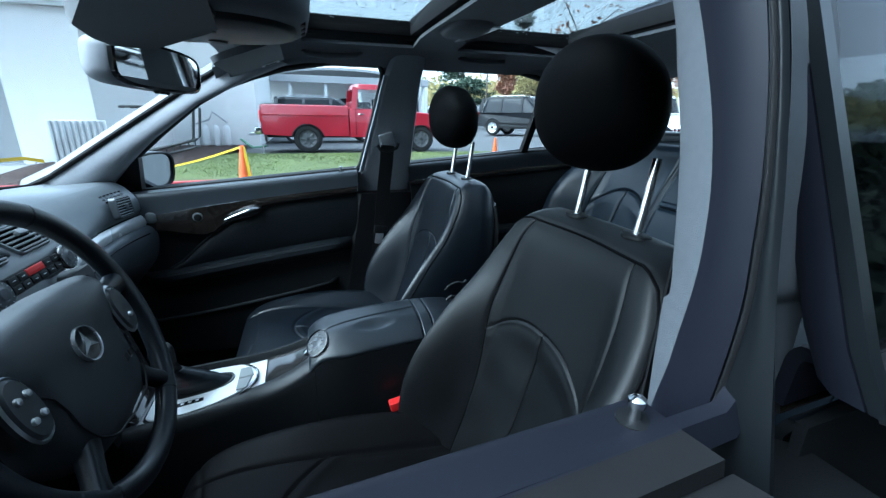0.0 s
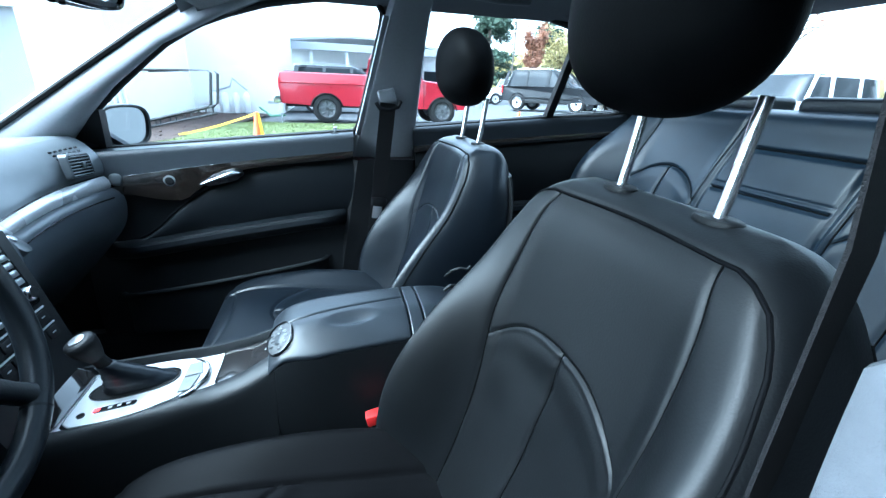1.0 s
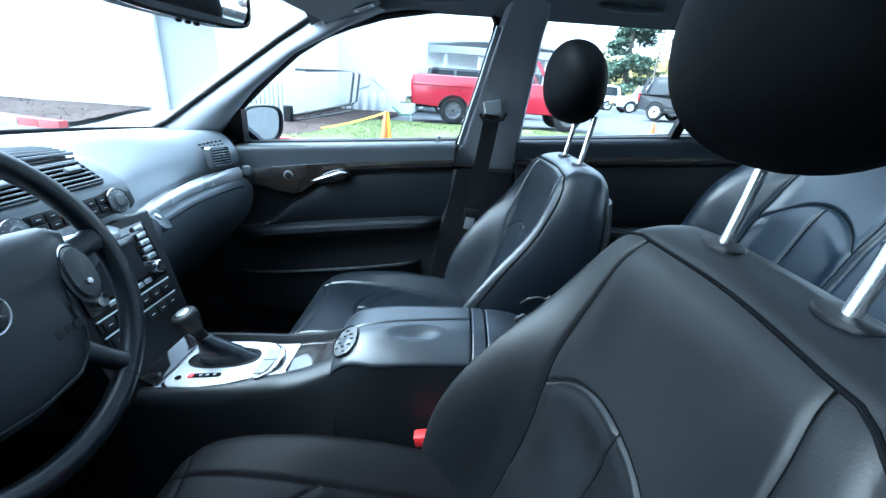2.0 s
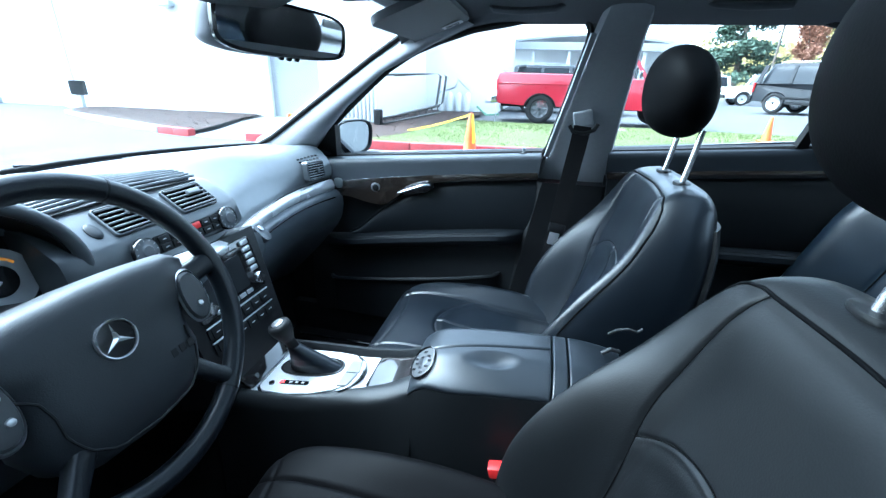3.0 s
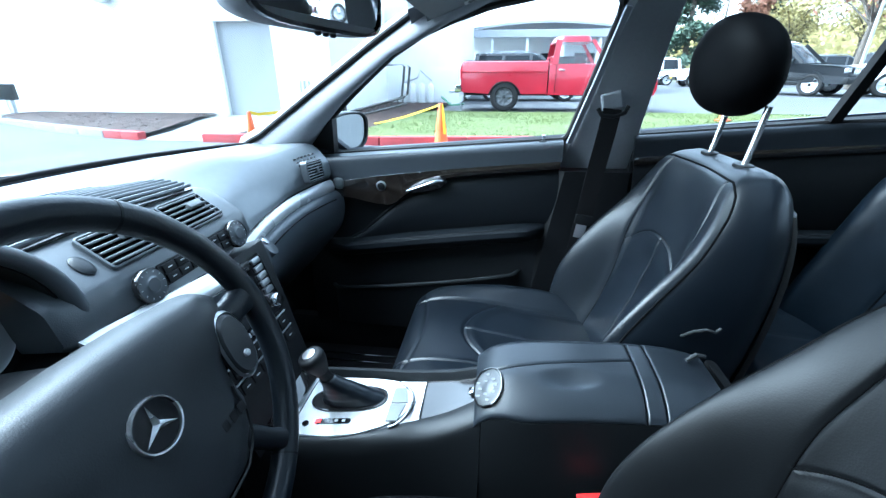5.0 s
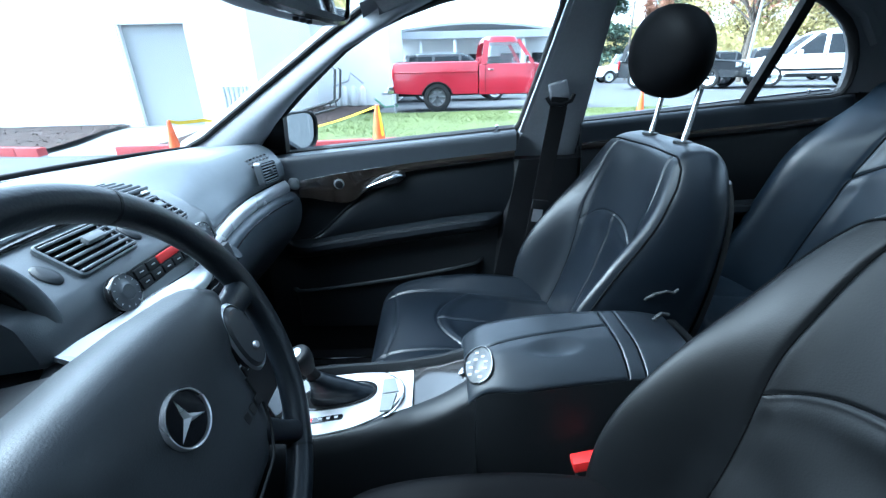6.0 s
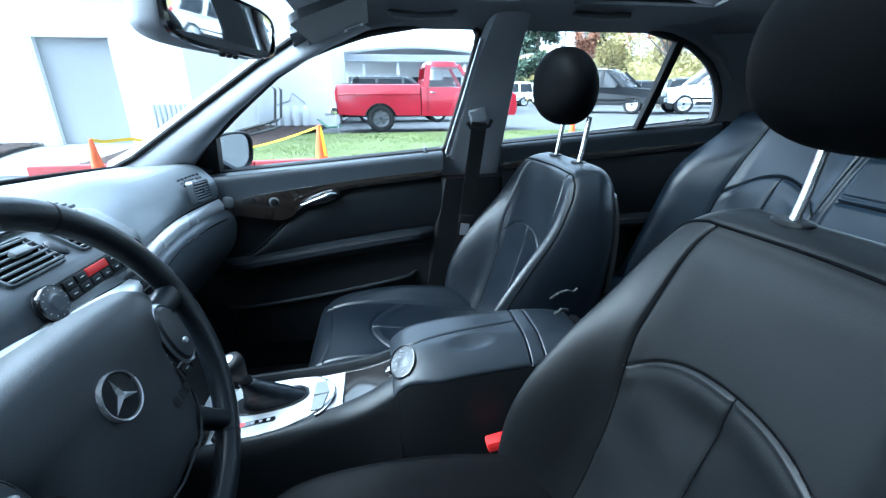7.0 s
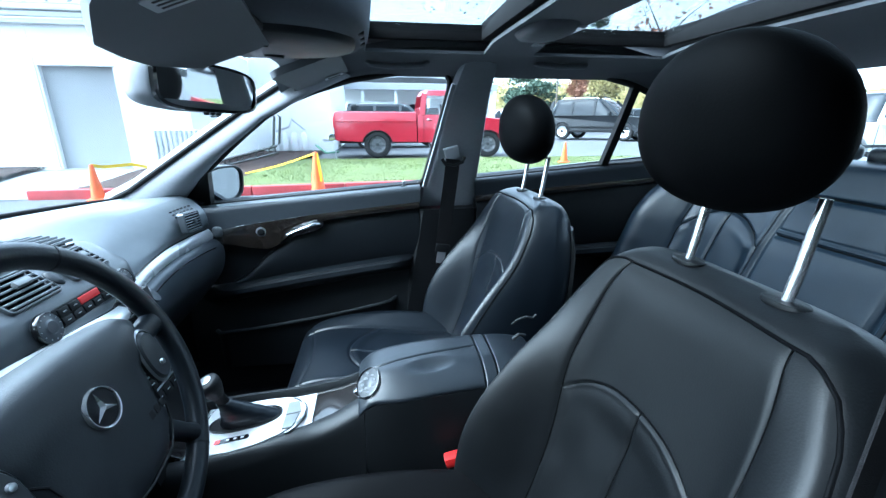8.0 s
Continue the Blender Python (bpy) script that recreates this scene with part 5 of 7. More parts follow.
# slatted loudspeaker and demist grille on top
gr = new("top_grille")
gr.parent = dash


def grille_point(x, v):
    hw = 0.165 - 0.07 * step(-1.06, -1.14, x)
    return (x, -0.088 + v * hw, 0.957 + 0.008 * step(-1.0, -1.08, x) + 0.010 * bell(v, 0.8) * step(-0.99, -1.04, x))


part("grille_bed", sheet(grille_point, lin(-1.14, -1.012, 10), lin(-1, 1, 17), 0.004), GLOSSBLACK, gr, "dark grille bed")
for i in range(11):
    x = -1.138 + 0.0122 * i
    part("grille_slat", tube([Vector(grille_point(x, v)) + Vector((0, 0, 0.006)) for v in lin(-1, 1, 13)], 0.0032, 6), DASH, gr)

# side vent by the passenger door
sv = new("air_vent")
sv.parent = dash
U_SV = Vector((0.05, 0.99, -0.06)).normalized()
N_SV = U_SV.cross(Vector((-0.15, -0.26, 0.95))).normalized()
V_SV = N_SV.cross(U_SV)
M_SIDE = Matrix(((U_SV.x, V_SV.x, N_SV.x, -1.004), (U_SV.y, V_SV.y, N_SV.y, 0.568), (U_SV.z, V_SV.z, N_SV.z, 0.885), (0, 0, 0, 1)))
part("well", slab(rounded(0.088, 0.054, 0.008), 0.008, M_SIDE @ pose(0, 0, -0.002)), GLOSSBLACK, sv)
b = bmesh.new()
loft([[M_SIDE @ Vector((x, y, z)) for x, y in o] for o, z in ((rounded(0.100, 0.066, 0.012), -0.014), (rounded(0.098, 0.064, 0.011), 0.003), (rounded(0.090, 0.056, 0.008), 0.005), (rounded(0.088, 0.054, 0.007), 0.0))], cap=False, bm=b)
part("surround", b, DASH, sv)
for i in range(7):
    part("slat", box((0.086, 0.0026, 0.004), (0, 0, 0), 0.001, 1), DASHTOP, sv, at=M_SIDE @ pose(0, -0.0235 + 0.0078 * i, 0.003, 30, 0, 0))
part("vent_tab", box((0.012, 0.016, 0.006), (0, 0, 0), 0.002, 2), DASH, sv, "dark vent tab", at=M_SIDE @ pose(0.006, 0.0, 0.007))
for i in range(6):
    for j in range(3):
        part("demist_slot", box((0.010, 0.005, 0.003), (0, 0, 0), 0.0008, 1), GLOSSBLACK, dash, at=frame_on(dash_top, 0.655 + 0.022 * j, 0.540 + 0.015 * i, 0.001))

# glove box latch plate and lock
m = frame_on(dash_low, 0.30, 0.168, 0.0)
part("latch_plate", slab(rounded(0.072, 0.056, 0.009), 0.012, m, 0.003), DASH, dash, "black glove box latch")
part("latch_mark", box((0.016, 0.004, 0.001), (0, 0, 0), 0), MARK, dash, at=m @ pose(0, 0.008, 0.0065))
m2 = frame_on(dash_low, 0.22, 0.240, 0.0)
part("latch_boss", slab(rounded(0.044, 0.058, 0.016), 0.014, m2, 0.003), DASH, dash)
part("lock", spin([(0.003, 0.012), (0.008, 0.0115), (0.009, 0.009), (0.009, 0.0)], m2 @ pose(0, 0.008, 0), 20), SATIN, dash, "silver glove box lock")
part("glove_box_gap", tube([dash_low(0.30, y) for y in lin(0.275, 0.62, 24)], 0.0022, 6), GLOSSBLACK, dash)

# instrument binnacle
def hood_point(k, a):
    """The hood over the gauges: k from the rim (0) forward (1), a round the arch."""
    r = 1 + 0.10 * k
    y = -0.388 + 0.166 * math.cos(a) * r
    z = 0.880 + (0.146 if math.sin(a) > 0 else 0.075) * math.sin(a) * (1 + 0.02 * k)
    return (-0.950 - 0.13 * k - 0.025 * (1 - math.sin(a)) * (1 - k) * 0 , y, z - 0.035 * k * max(0.0, math.sin(a)))


arc = [math.pi * (-0.42 + 1.84 * i / 57) for i in range(58)]
b = sheet(hood_point, lin(0, 1, 8), arc, 0.006)
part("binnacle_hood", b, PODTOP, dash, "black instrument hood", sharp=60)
# Second sheet inside the hood, black to stand in for the shade there.
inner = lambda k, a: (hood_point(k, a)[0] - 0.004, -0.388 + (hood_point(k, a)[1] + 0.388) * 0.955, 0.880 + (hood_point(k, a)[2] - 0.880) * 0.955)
part("hood_shade", sheet(inner, lin(0, 1, 8), arc, 0.004), DOORTRIM, dash, "dark inner sheet for the shade under the hood", sharp=60)
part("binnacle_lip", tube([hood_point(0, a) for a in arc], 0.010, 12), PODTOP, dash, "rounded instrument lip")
part("binnacle_back", slab(oval(0.165, 0.135, 36, 2.6), 0.01, Matrix.Translation((-1.03, -0.388, 0.890)) @ pose(0, 0, 0, 90, 0, 90) @ pose(0, 0, 0, -12, 0, 0)), DOORTRIM, dash)
for y, r in ((-0.390, 0.056), (-0.480, 0.040), (-0.300, 0.044)):
    gm = Matrix.Translation((-1.012, y, 0.892)) @ pose(0, 0, 0, 90, 0, 90) @ pose(0, 0, 0, -12, 0, 0)
    gauge = new("gauge")
    gauge.parent = dash
    part("dial_face", spin([(0.001, 0.004), (r, 0.004), (r, 0.0)], gm, 36), GAUGE, gauge, "grey dial face")
    part("dial_centre", spin([(0.001, 0.008), (r * 0.5, 0.008), (r * 0.53, 0.004)], gm, 30), GLOSSBLACK, gauge)
    part("dial_ring", spin([(r * 0.98, 0.006), (r * 1.04, 0.007), (r * 1.05, 0.0)], gm, 36), SATIN, gauge)
    part("needle", box((r * 0.86, 0.003, 0.002), (0, 0, 0), 0), MARK, gauge, at=gm @ pose(0, 0, 0.010, 0, 0, 215) @ pose(r * 0.43, 0, 0))
    for i in range(15):
        a = radians(-45 + 270 * i / 14)
        part("tick", box((r * 0.12, 0.0016, 0.001), (0, 0, 0), 0), MARK, gauge, at=gm @ pose(r * 0.86 * math.cos(a), r * 0.86 * math.sin(a), 0.005, 0, 0, math.degrees(a)))
    if y == -0.300:
        for i in range(2):
            part("level_bar", box((0.004, 0.008, 0.001), (0, 0, 0), 0), AMBER, gauge, "amber level bar", at=gm @ pose(r * 0.72 * math.cos(radians(60 - 16 * i)), r * 0.72 * math.sin(radians(60 - 16 * i)), 0.006, 0, 0, 60 - 16 * i))

# centre stack
STACK_A, STACK_B = Vector((-0.932, 0, 0.846)), Vector((-0.862, 0, 0.612))
U_ST = (STACK_A - STACK_B).normalized()
N_ST = Vector((-U_ST.z, 0, U_ST.x)) * -1


def on_stack(y, k, lift=0.0):
    """A frame on the stack: k from the console (0) up to the veneer (1)."""
    p = STACK_B.lerp(STACK_A, k) + Vector((0, y, 0)) + N_ST * lift
    return Matrix(((0, U_ST.x, N_ST.x, p.x), (1, U_ST.y, N_ST.y, p.y), (0, U_ST.z, N_ST.z, p.z), (0, 0, 0, 1)))


ST_H = (STACK_A - STACK_B).length
stack = thing("centre_stack", "black radio and switch stack below the veneer", "car stereo")
part("housing", slab([(-0.125, -0.06), (0.105, -0.06), (0.118, ST_H * 0.5), (0.130, ST_H), (-0.135, ST_H), (-0.13, ST_H * 0.5)], 0.12, on_stack(0, 0, -0.058), 0.006), PLASTIC, stack, "black stack housing")
part("stereo_face", slab(rounded(0.196, 0.118, 0.006), 0.008, on_stack(-0.005, 0.70, 0.004), 0.002), GLOSSBLACK, stack, "gloss black stereo face")
part("stereo_screen", slab(rounded(0.112, 0.072, 0.004), 0.003, on_stack(-0.012, 0.68, 0.0092)), SCREEN, stack, "dark display")
part("disc_slot", box((0.12, 0.003, 0.003), (0, 0, 0), 0.001, 1), PLASTIC, stack, at=on_stack(-0.012, 0.88, 0.0095))
for s in (-1, 1):
    for i in range(5):
        part("stereo_button", box((0.024, 0.0105, 0.006), (0, 0, 0), 0.002, 2), SATIN, stack, "silver button", at=on_stack(-0.005 + s * 0.076, 0.90 - 0.062 * i, 0.010))
    part("stereo_knob", spin([(0.003, 0.016), (0.011, 0.0155), (0.0125, 0.013), (0.0135, 0.0)], on_stack(-0.005 + s * 0.076, 0.555, 0.008), 24), CHROME, stack, "silver volume knob")
for i in range(5):
    part("number_key", box((0.019, 0.009, 0.005), (0, 0, 0), 0.0015, 1), SATIN, stack, at=on_stack(-0.055 + 0.023 * i, 0.485, 0.0085))
for j in range(2):
    part("switch_bed", slab(rounded(0.19, 0.024, 0.004), 0.008, on_stack(-0.005, 0.36 - 0.13 * j, 0.002), 0.002), PLASTIC, stack)
    for i in range(6):
        part("switch", box((0.026, 0.019, 0.006), (0, 0, 0), 0.002, 2), PLASTIC, stack, at=on_stack(-0.080 + 0.030 * i, 0.36 - 0.13 * j, 0.0065))
        part("switch_mark", box((0.009, 0.0016, 0.0008), (0, 0, 0), 0), MARK, stack, at=on_stack(-0.080 + 0.030 * i, 0.36 - 0.13 * j, 0.0098))
    part("row_edge", tube([on_stack(y, 0.36 - 0.13 * j + 0.058, 0.006) @ Vector((0, 0, 0)) for y in lin(-0.10, 0.09, 5)], 0.0018, 6), SATIN, stack)

# ---- steering wheel ----
PODGREY = mat("dark_switch_plastic", (0.030, 0.033, 0.037), 0.35, vary=0.06, bump=0, rough_vary=0.05)
BADGE = mat("bright_badge", (0.52, 0.53, 0.55), 0.28, metal=0.75, vary=0.03, bump=0, rough_vary=0.05)
W_TILT = 20.0
W_M = Matrix.Translation((-0.739, -0.373, 0.894)) @ pose(0, 0, 0, 90, 0, 90) @ pose(0, 0, 0, -W_TILT, 0, 0)
sw = thing("steering_wheel", "black leather four-spoke steering wheel with airbag pad", "steering wheel", at=W_M)
R_W = 0.174
ring = [[((R_W + 0.0145 * math.cos(p)) * math.cos(a), (R_W + 0.0145 * math.cos(p)) * math.sin(a), -0.006 + 0.0135 * math.sin(p)) for p in (2 * math.pi * j / 14 for j in range(14))] for a in (2 * math.pi * i / 96 for i in range(96))]
part("rim", loft(ring + ring[:1], cap=False), LEATHER, sw, "black leather rim", sharp=60)
for a in (-55, 235, 62, 118):
    c = Vector((math.cos(radians(a)), math.sin(radians(a)), 0))
    t = Vector((-c.y, c.x, 0))
    part("rim_seam", loft([[(c * (R_W + 0.0150 * math.cos(p)) + Vector((0, 0, -0.006 + 0.014 * math.sin(p))) + t * d) for p in (2 * math.pi * j / 14 for j in range(14))] for d in (-0.0012, 0.0012)]), PLASTIC, sw)
# airbag pad: a bowed plate with a straight top and a narrow foot
PAD = [(-0.136, 0.046), (-0.120, 0.058), (-0.06, 0.064), (0, 0.066), (0.06, 0.064), (0.120, 0.058), (0.136, 0.046), (0.130, 0.018), (0.104, -0.004), (0.098, -0.030), (0.100, -0.060), (0.088, -0.090), (0.060, -0.112), (0, -0.118), (-0.060, -0.112), (-0.088, -0.090), (-0.100, -0.060), (-0.098, -0.030), (-0.104, -0.004), (-0.130, 0.018)]
pad = resample(PAD, 72)
loops = [[(x * k, y * k, z) for x, y in pad] for k, z in ((1.03, -0.050), (1.04, -0.034), (1.025, -0.022), (0.99, -0.011), (0.93, -0.003), (0.83, 0.0035), (0.65, 0.008), (0.4, 0.0095), (0.15, 0.010), (0.02, 0.010))]
part("airbag_pad", loft(loops), PADBLACK, sw, "black airbag pad", sharp=60)
part("boss", spin([(0.05, -0.12), (0.054, -0.05), (0.05, -0.02)], Matrix(), 30), PLASTIC, sw)
part("pad_seam", tube([(x * 0.80, -0.012 + y * 0.80, 0.0062) for x, y in resample(PAD, 60)[28:62]], 0.0015, 6), PLASTIC, sw)
for a, w in ((9, 0.034), (171, 0.034), (-50, 0.026), (230, 0.026)):
    c = Vector((math.cos(radians(a)), math.sin(radians(a)), 0))
    t = Vector((-c.y, c.x, 0))
    loops = []
    for r, h, z, th in ((0.085, w * 1.25, -0.014, 0.014), (0.115, w, -0.010, 0.012), (0.145, w * 0.85, -0.008, 0.011), (0.166, w * 0.95, -0.006, 0.011)):
        loops.append([c * r + t * (h * x) + Vector((0, 0, z + th * y)) for x, y in oval(0.5, 1, 16, 3)])
    part("spoke", loft(loops), LEATHER, sw, "black spoke")
for s in (-1, 1):
    pod = part("switch_pod", loft([[(s * 0.113 + x * k, -0.004 + y * k, z) for x, y in oval(0.018, 0.034, 30, 2.3)] for k, z in ((1.0, -0.004), (1.0, 0.005), (0.9, 0.0085), (0.5, 0.0095), (0.05, 0.010))]), PODGREY, sw, "dark grey switch pod")
    part("pod_rim", loft([[(s * 0.113 + x * k, -0.004 + y * k, z) for x, y in oval(0.018, 0.034, 30, 2.3)] for k, z in ((1.0, 0.003), (1.05, 0.006), (1.13, 0.003))], cap=False), SATIN, pod, "satin silver pod rim")
    for dx, dy in ((-0.007, 0.012), (0.007, 0.012), (-0.007, -0.012), (0.007, -0.012)) if s < 0 else ((0.0, -0.012),):
        part("switch_button", spin([(0.001, 0.0125), (0.0035, 0.012), (0.0045, 0.008)], Matrix.Translation((s * 0.113 + dx, -0.004 + dy, 0)), 14), SATIN, pod, "small silver button")
# round badge with a three-part ring emblem kept plain
bd = part("badge", spin([(0.001, 0.0125), (0.0195, 0.0125), (0.0212, 0.0105), (0.0212, 0.006)], Matrix(), 40), GLOSSBLACK, sw, "round black badge")
part("badge_ring", loft([[(r * math.cos(a), r * math.sin(a), z) for a in (2 * math.pi * i / 48 for i in range(48))] for r, z in ((0.0206, 0.010), (0.0206, 0.0140), (0.0219, 0.0145), (0.0223, 0.010))], cap=False), BADGE, bd, "bright badge ring")
for a in (90, 210, 330):
    c, t = Vector((math.cos(radians(a)), math.sin(radians(a)), 0)), Vector((-math.sin(radians(a)), math.cos(radians(a)), 0))
    b = bmesh.new()
    base = [b.verts.new(p) for p in (t * 0.0040 + Vector((0, 0, 0.012)), c * 0.0206 + Vector((0, 0, 0.012)), t * -0.0040 + Vector((0, 0, 0.012)))]
    tip = b.verts.new((0, 0, 0.0165))
    b.faces.new((base[0], base[1], tip)), b.faces.new((base[1], base[2], tip)), b.faces.new((base[2], base[0], tip)), b.faces.new(base)
    part("badge_arm", b, BADGE, bd, "bright badge arm", sharp=15)
for i in range(3):
    part("pad_lettering_bar", box((0.008, 0.010, 0.0008), (0.050 + 0.012 * i, -0.052, 0.0085), 0.0003, 1), PLASTIC, sw, "moulded lettering bar")
cs = thing("steering_column", "black steering column cowl with stalk levers", "steering column")
part("cowl", loft([[W_M @ Vector((x * k, -0.005 + y * k, z)) for x, y in oval(0.062, 0.06, 24, 3)] for k, z in ((0.9, -0.06), (1.0, -0.07), (1.15, -0.16), (1.3, -0.28))]), PLASTIC, cs, "black column cowl")
for pts in ([(0.05, 0.0, -0.075), (0.12, -0.012, -0.062), (0.165, -0.020, -0.055)], [(-0.05, 0.0, -0.075), (-0.12, -0.006, -0.062), (-0.17, -0.01, -0.055)], [(-0.05, 0.03, -0.085), (-0.11, 0.045, -0.072), (-0.145, 0.052, -0.068)]):
    part("stalk", tube([W_M @ Vector(p) for p in pts], [0.006, 0.009, 0.008], 10), PLASTIC, cs)
part("ignition_key_slot", spin([(0.004, 0.012), (0.016, 0.010), (0.018, 0.0)], Matrix.Translation((-0.925, -0.215, 0.775)) @ pose(0, 0, 0, 0, 90, 0), 24), SATIN, cs, "silver ignition switch")

# ---- centre console ----
con = thing("centre_console", "black centre console with padded armrest lid", "console")


# the lacquered tray that holds the selector plate: its edges and height along x
def tray_near(x):
    return smooth_curve([(-0.90, -0.078), (-0.83, -0.082), (-0.79, -0.085), (-0.716, -0.088), (-0.66, -0.073), (-0.62, -0.057), (-0.583, -0.044), (-0.53, -0.034), (-0.485, -0.026)], x)


def tray_far(x):
    return smooth_curve([(-0.90, 0.074), (-0.79, 0.071), (-0.675, 0.060), (-0.59, 0.049), (-0.53, 0.037), (-0.485, 0.026)], x)


def z_tray(x, y=0.0):
    z = smooth_curve([(-0.90, 0.560), (-0.83, 0.568), (-0.712, 0.583), (-0.612, 0.596), (-0.59, 0.599), (-0.54, 0.613), (-0.485, 0.640)], x)
    return z + 0.10 * step(-0.64, -0.56, x) * y


def z_lid(x):
    return smooth_curve([(-0.50, 0.650), (-0.488, 0.664), (-0.47, 0.679), (-0.44, 0.690), (-0.38, 0.699), (-0.30, 0.704), (-0.22, 0.706), (-0.16, 0.702), (-0.11, 0.690)], x)


def w_side(x):
    return smooth_curve([(-0.90, 0.116), (-0.70, 0.108), (-0.50, 0.098), (-0.10, 0.094)], x)


loops = []
for x in lin(-0.90, -0.485, 34):
    w, n, f = w_side(x), tray_near(x), tray_far(x)
    zn, zf = z_tray(x, n), z_tray(x, f)
    o = smooth_curve([(-0.90, -0.112), (-0.80, -0.106), (-0.70, -0.102), (-0.60, -0.086), (-0.50, -0.074), (-0.48, -0.073)], x)
    loops.append([(x, y, h) for y, h in ((-w - 0.006, 0.30), (-w + 0.002, zn - 0.12), (o - 0.002, zn - 0.030), (o, zn - 0.014), (o + 0.005, zn - 0.006), (o * 0.5 + n * 0.5, zn + 0.001), (n - 0.003, zn + 0.003), (n, zn + 0.001), (n + 0.001, zn - 0.008),
                                         (f - 0.001, zf - 0.008), (f, zf + 0.004), (f + 0.005, zf + 0.013), (f + 0.014, zf + 0.012), (f + 0.024, zf - 0.004), (w, zf - 0.07), (w + 0.006, 0.30))])
part("console_body", loft(loops), DOORTRIM, con, "black grained console body", sharp=50)
part("console_rear", box((0.02, 0.18, 0.36), (-0.098, 0, 0.49), 0.008, 2, (0, 6, 0)), PLASTIC, con)


def y_split(x):
    return -0.004 + 0.022 * (x + 0.457) / 0.217


def lid_z(x, y):
    """The armrest's padded top: level at the crown, rolling down to the driver's side."""
    z = z_lid(x)
    if y < 0.02:
        f = (0.02 - y) / 0.115
        return z - 0.004 * f - smooth_curve([(-0.49, 0.052), (-0.40, 0.046), (-0.22, 0.036), (-0.11, 0.034)], x) * max(0.0, (f - 0.30) / 0.70) ** 2.0
    return z - 0.026 * max(0.0, (y - 0.055) / 0.037) ** 2.2


def lid_piece(name, x0, x1, ya, yb, label):
    """One piece of the armrest between two lines ya(x), yb(x), with rounded edges."""
    loops = []
    for i in range(41):
        x = x0 + (x1 - x0) * (0.5 - 0.5 * math.cos(math.pi * i / 40))
        e = min(1.0, (x - x0 + 0.0006) / 0.004, (x1 - x + 0.0006) / 0.004)
        e = math.sqrt(max(0.0, 1 - (1 - e) ** 2))
        a, c = ya(x), yb(x)
        row = []
        for k in range(45):
            y = a + (c - a) * k / 44
            m = min(1.0, (y - a + 0.0004) / 0.0035, (c - y + 0.0004) / 0.0035)
            m = math.sqrt(max(0.0, 1 - (1 - m) ** 2))
            row.append((x, y, lid_z(x, y) - 0.006 * (1 - min(e, m))))
        loops.append(row + [(x, c - 0.004, lid_z(x, c) - 0.020), (x, a + 0.006, lid_z(x, a) - 0.012)])
    b = loft(loops)
    for v in b.verts:
        d = math.hypot((v.co.x + 0.345) / 0.052, (v.co.y + 0.030) / 0.022)
        if d < 1 and x1 < -0.23 and v.co.z > 0.655:
            v.co.z -= 0.011 * (1 - d * d) ** 1.5
    return part(name, b, LIDPAD, con, label, sharp=60)


Y_NEAR, Y_FAR = (lambda x: -0.074 - 0.012 * step(-0.49, -0.40, x)), (lambda x: 0.092)
part("console_rear_body", loft([[(x, y, h) for y, h in ((-w_side(x) - 0.004, 0.30), (-w_side(x) + 0.006, 0.56), (Y_NEAR(x), lid_z(x, Y_NEAR(x)) - 0.006), (w_side(x) - 0.012, z_lid(x) - 0.035), (w_side(x), 0.56), (w_side(x) + 0.004, 0.30))] for x in lin(-0.484, -0.105, 20)]), DOORTRIM, con, "black console box under the armrest")
lid_piece("armrest_lid", -0.496, -0.2405, lambda x: y_split(x) + 0.0012, Y_FAR, "padded black armrest lid")
lid_piece("armrest_lid", -0.496, -0.2405, Y_NEAR, lambda x: y_split(x) - 0.0012, "padded black armrest lid with a finger dimple")
lid_piece("armrest_band", -0.238, -0.212, Y_NEAR, Y_FAR, "black hinge band")
lid_piece("armrest_end", -0.2095, -0.112, Y_NEAR, Y_FAR, "black armrest end")
part("release_lever", tube([(-0.150, 0.030, 0.705), (-0.135, 0.034, 0.714), (-0.118, 0.040, 0.708)], 0.004, 8), RACKSTEEL, con, "steel release lever")
# perforated oval cover on the front of the lid
PERFGREY = mat("perforated_grey", (0.032, 0.035, 0.038), 0.45, vary=0.06, bump=0)
m = frame_on(lambda k, y: (-0.476 + k, y, lid_z(-0.476 + k, y)), 0.0, -0.034, -0.0042)
ov = part("oval_grille", slab(oval(0.032, 0.026, 32, 2.3), 0.006, m, 0.002), PERFGREY, con, "grey perforated oval cover")
part("oval_rim", loft([[m @ Vector((x * k, y * k, z)) for x, y in oval(0.033, 0.027, 32, 2.3)] for k, z in ((0.97, 0.003), (1.0, 0.0052), (1.05, 0.0050), (1.07, 0.002))], cap=False), GLOSSBLACK, ov)
for i in range(-2, 3):
    for j in range(-1, 2):
        x, y = 0.0115 * i, 0.0150 * j + 0.004 * (i % 2)
        if (x / 0.029) ** 2 + (y / 0.023) ** 2 < 1:
            part("slot", box((0.0044, 0.0085, 0.001), (0, 0, 0), 0), GLOSSBLACK, ov, at=m @ pose(x, y, 0.0032, 0, 0, -18))
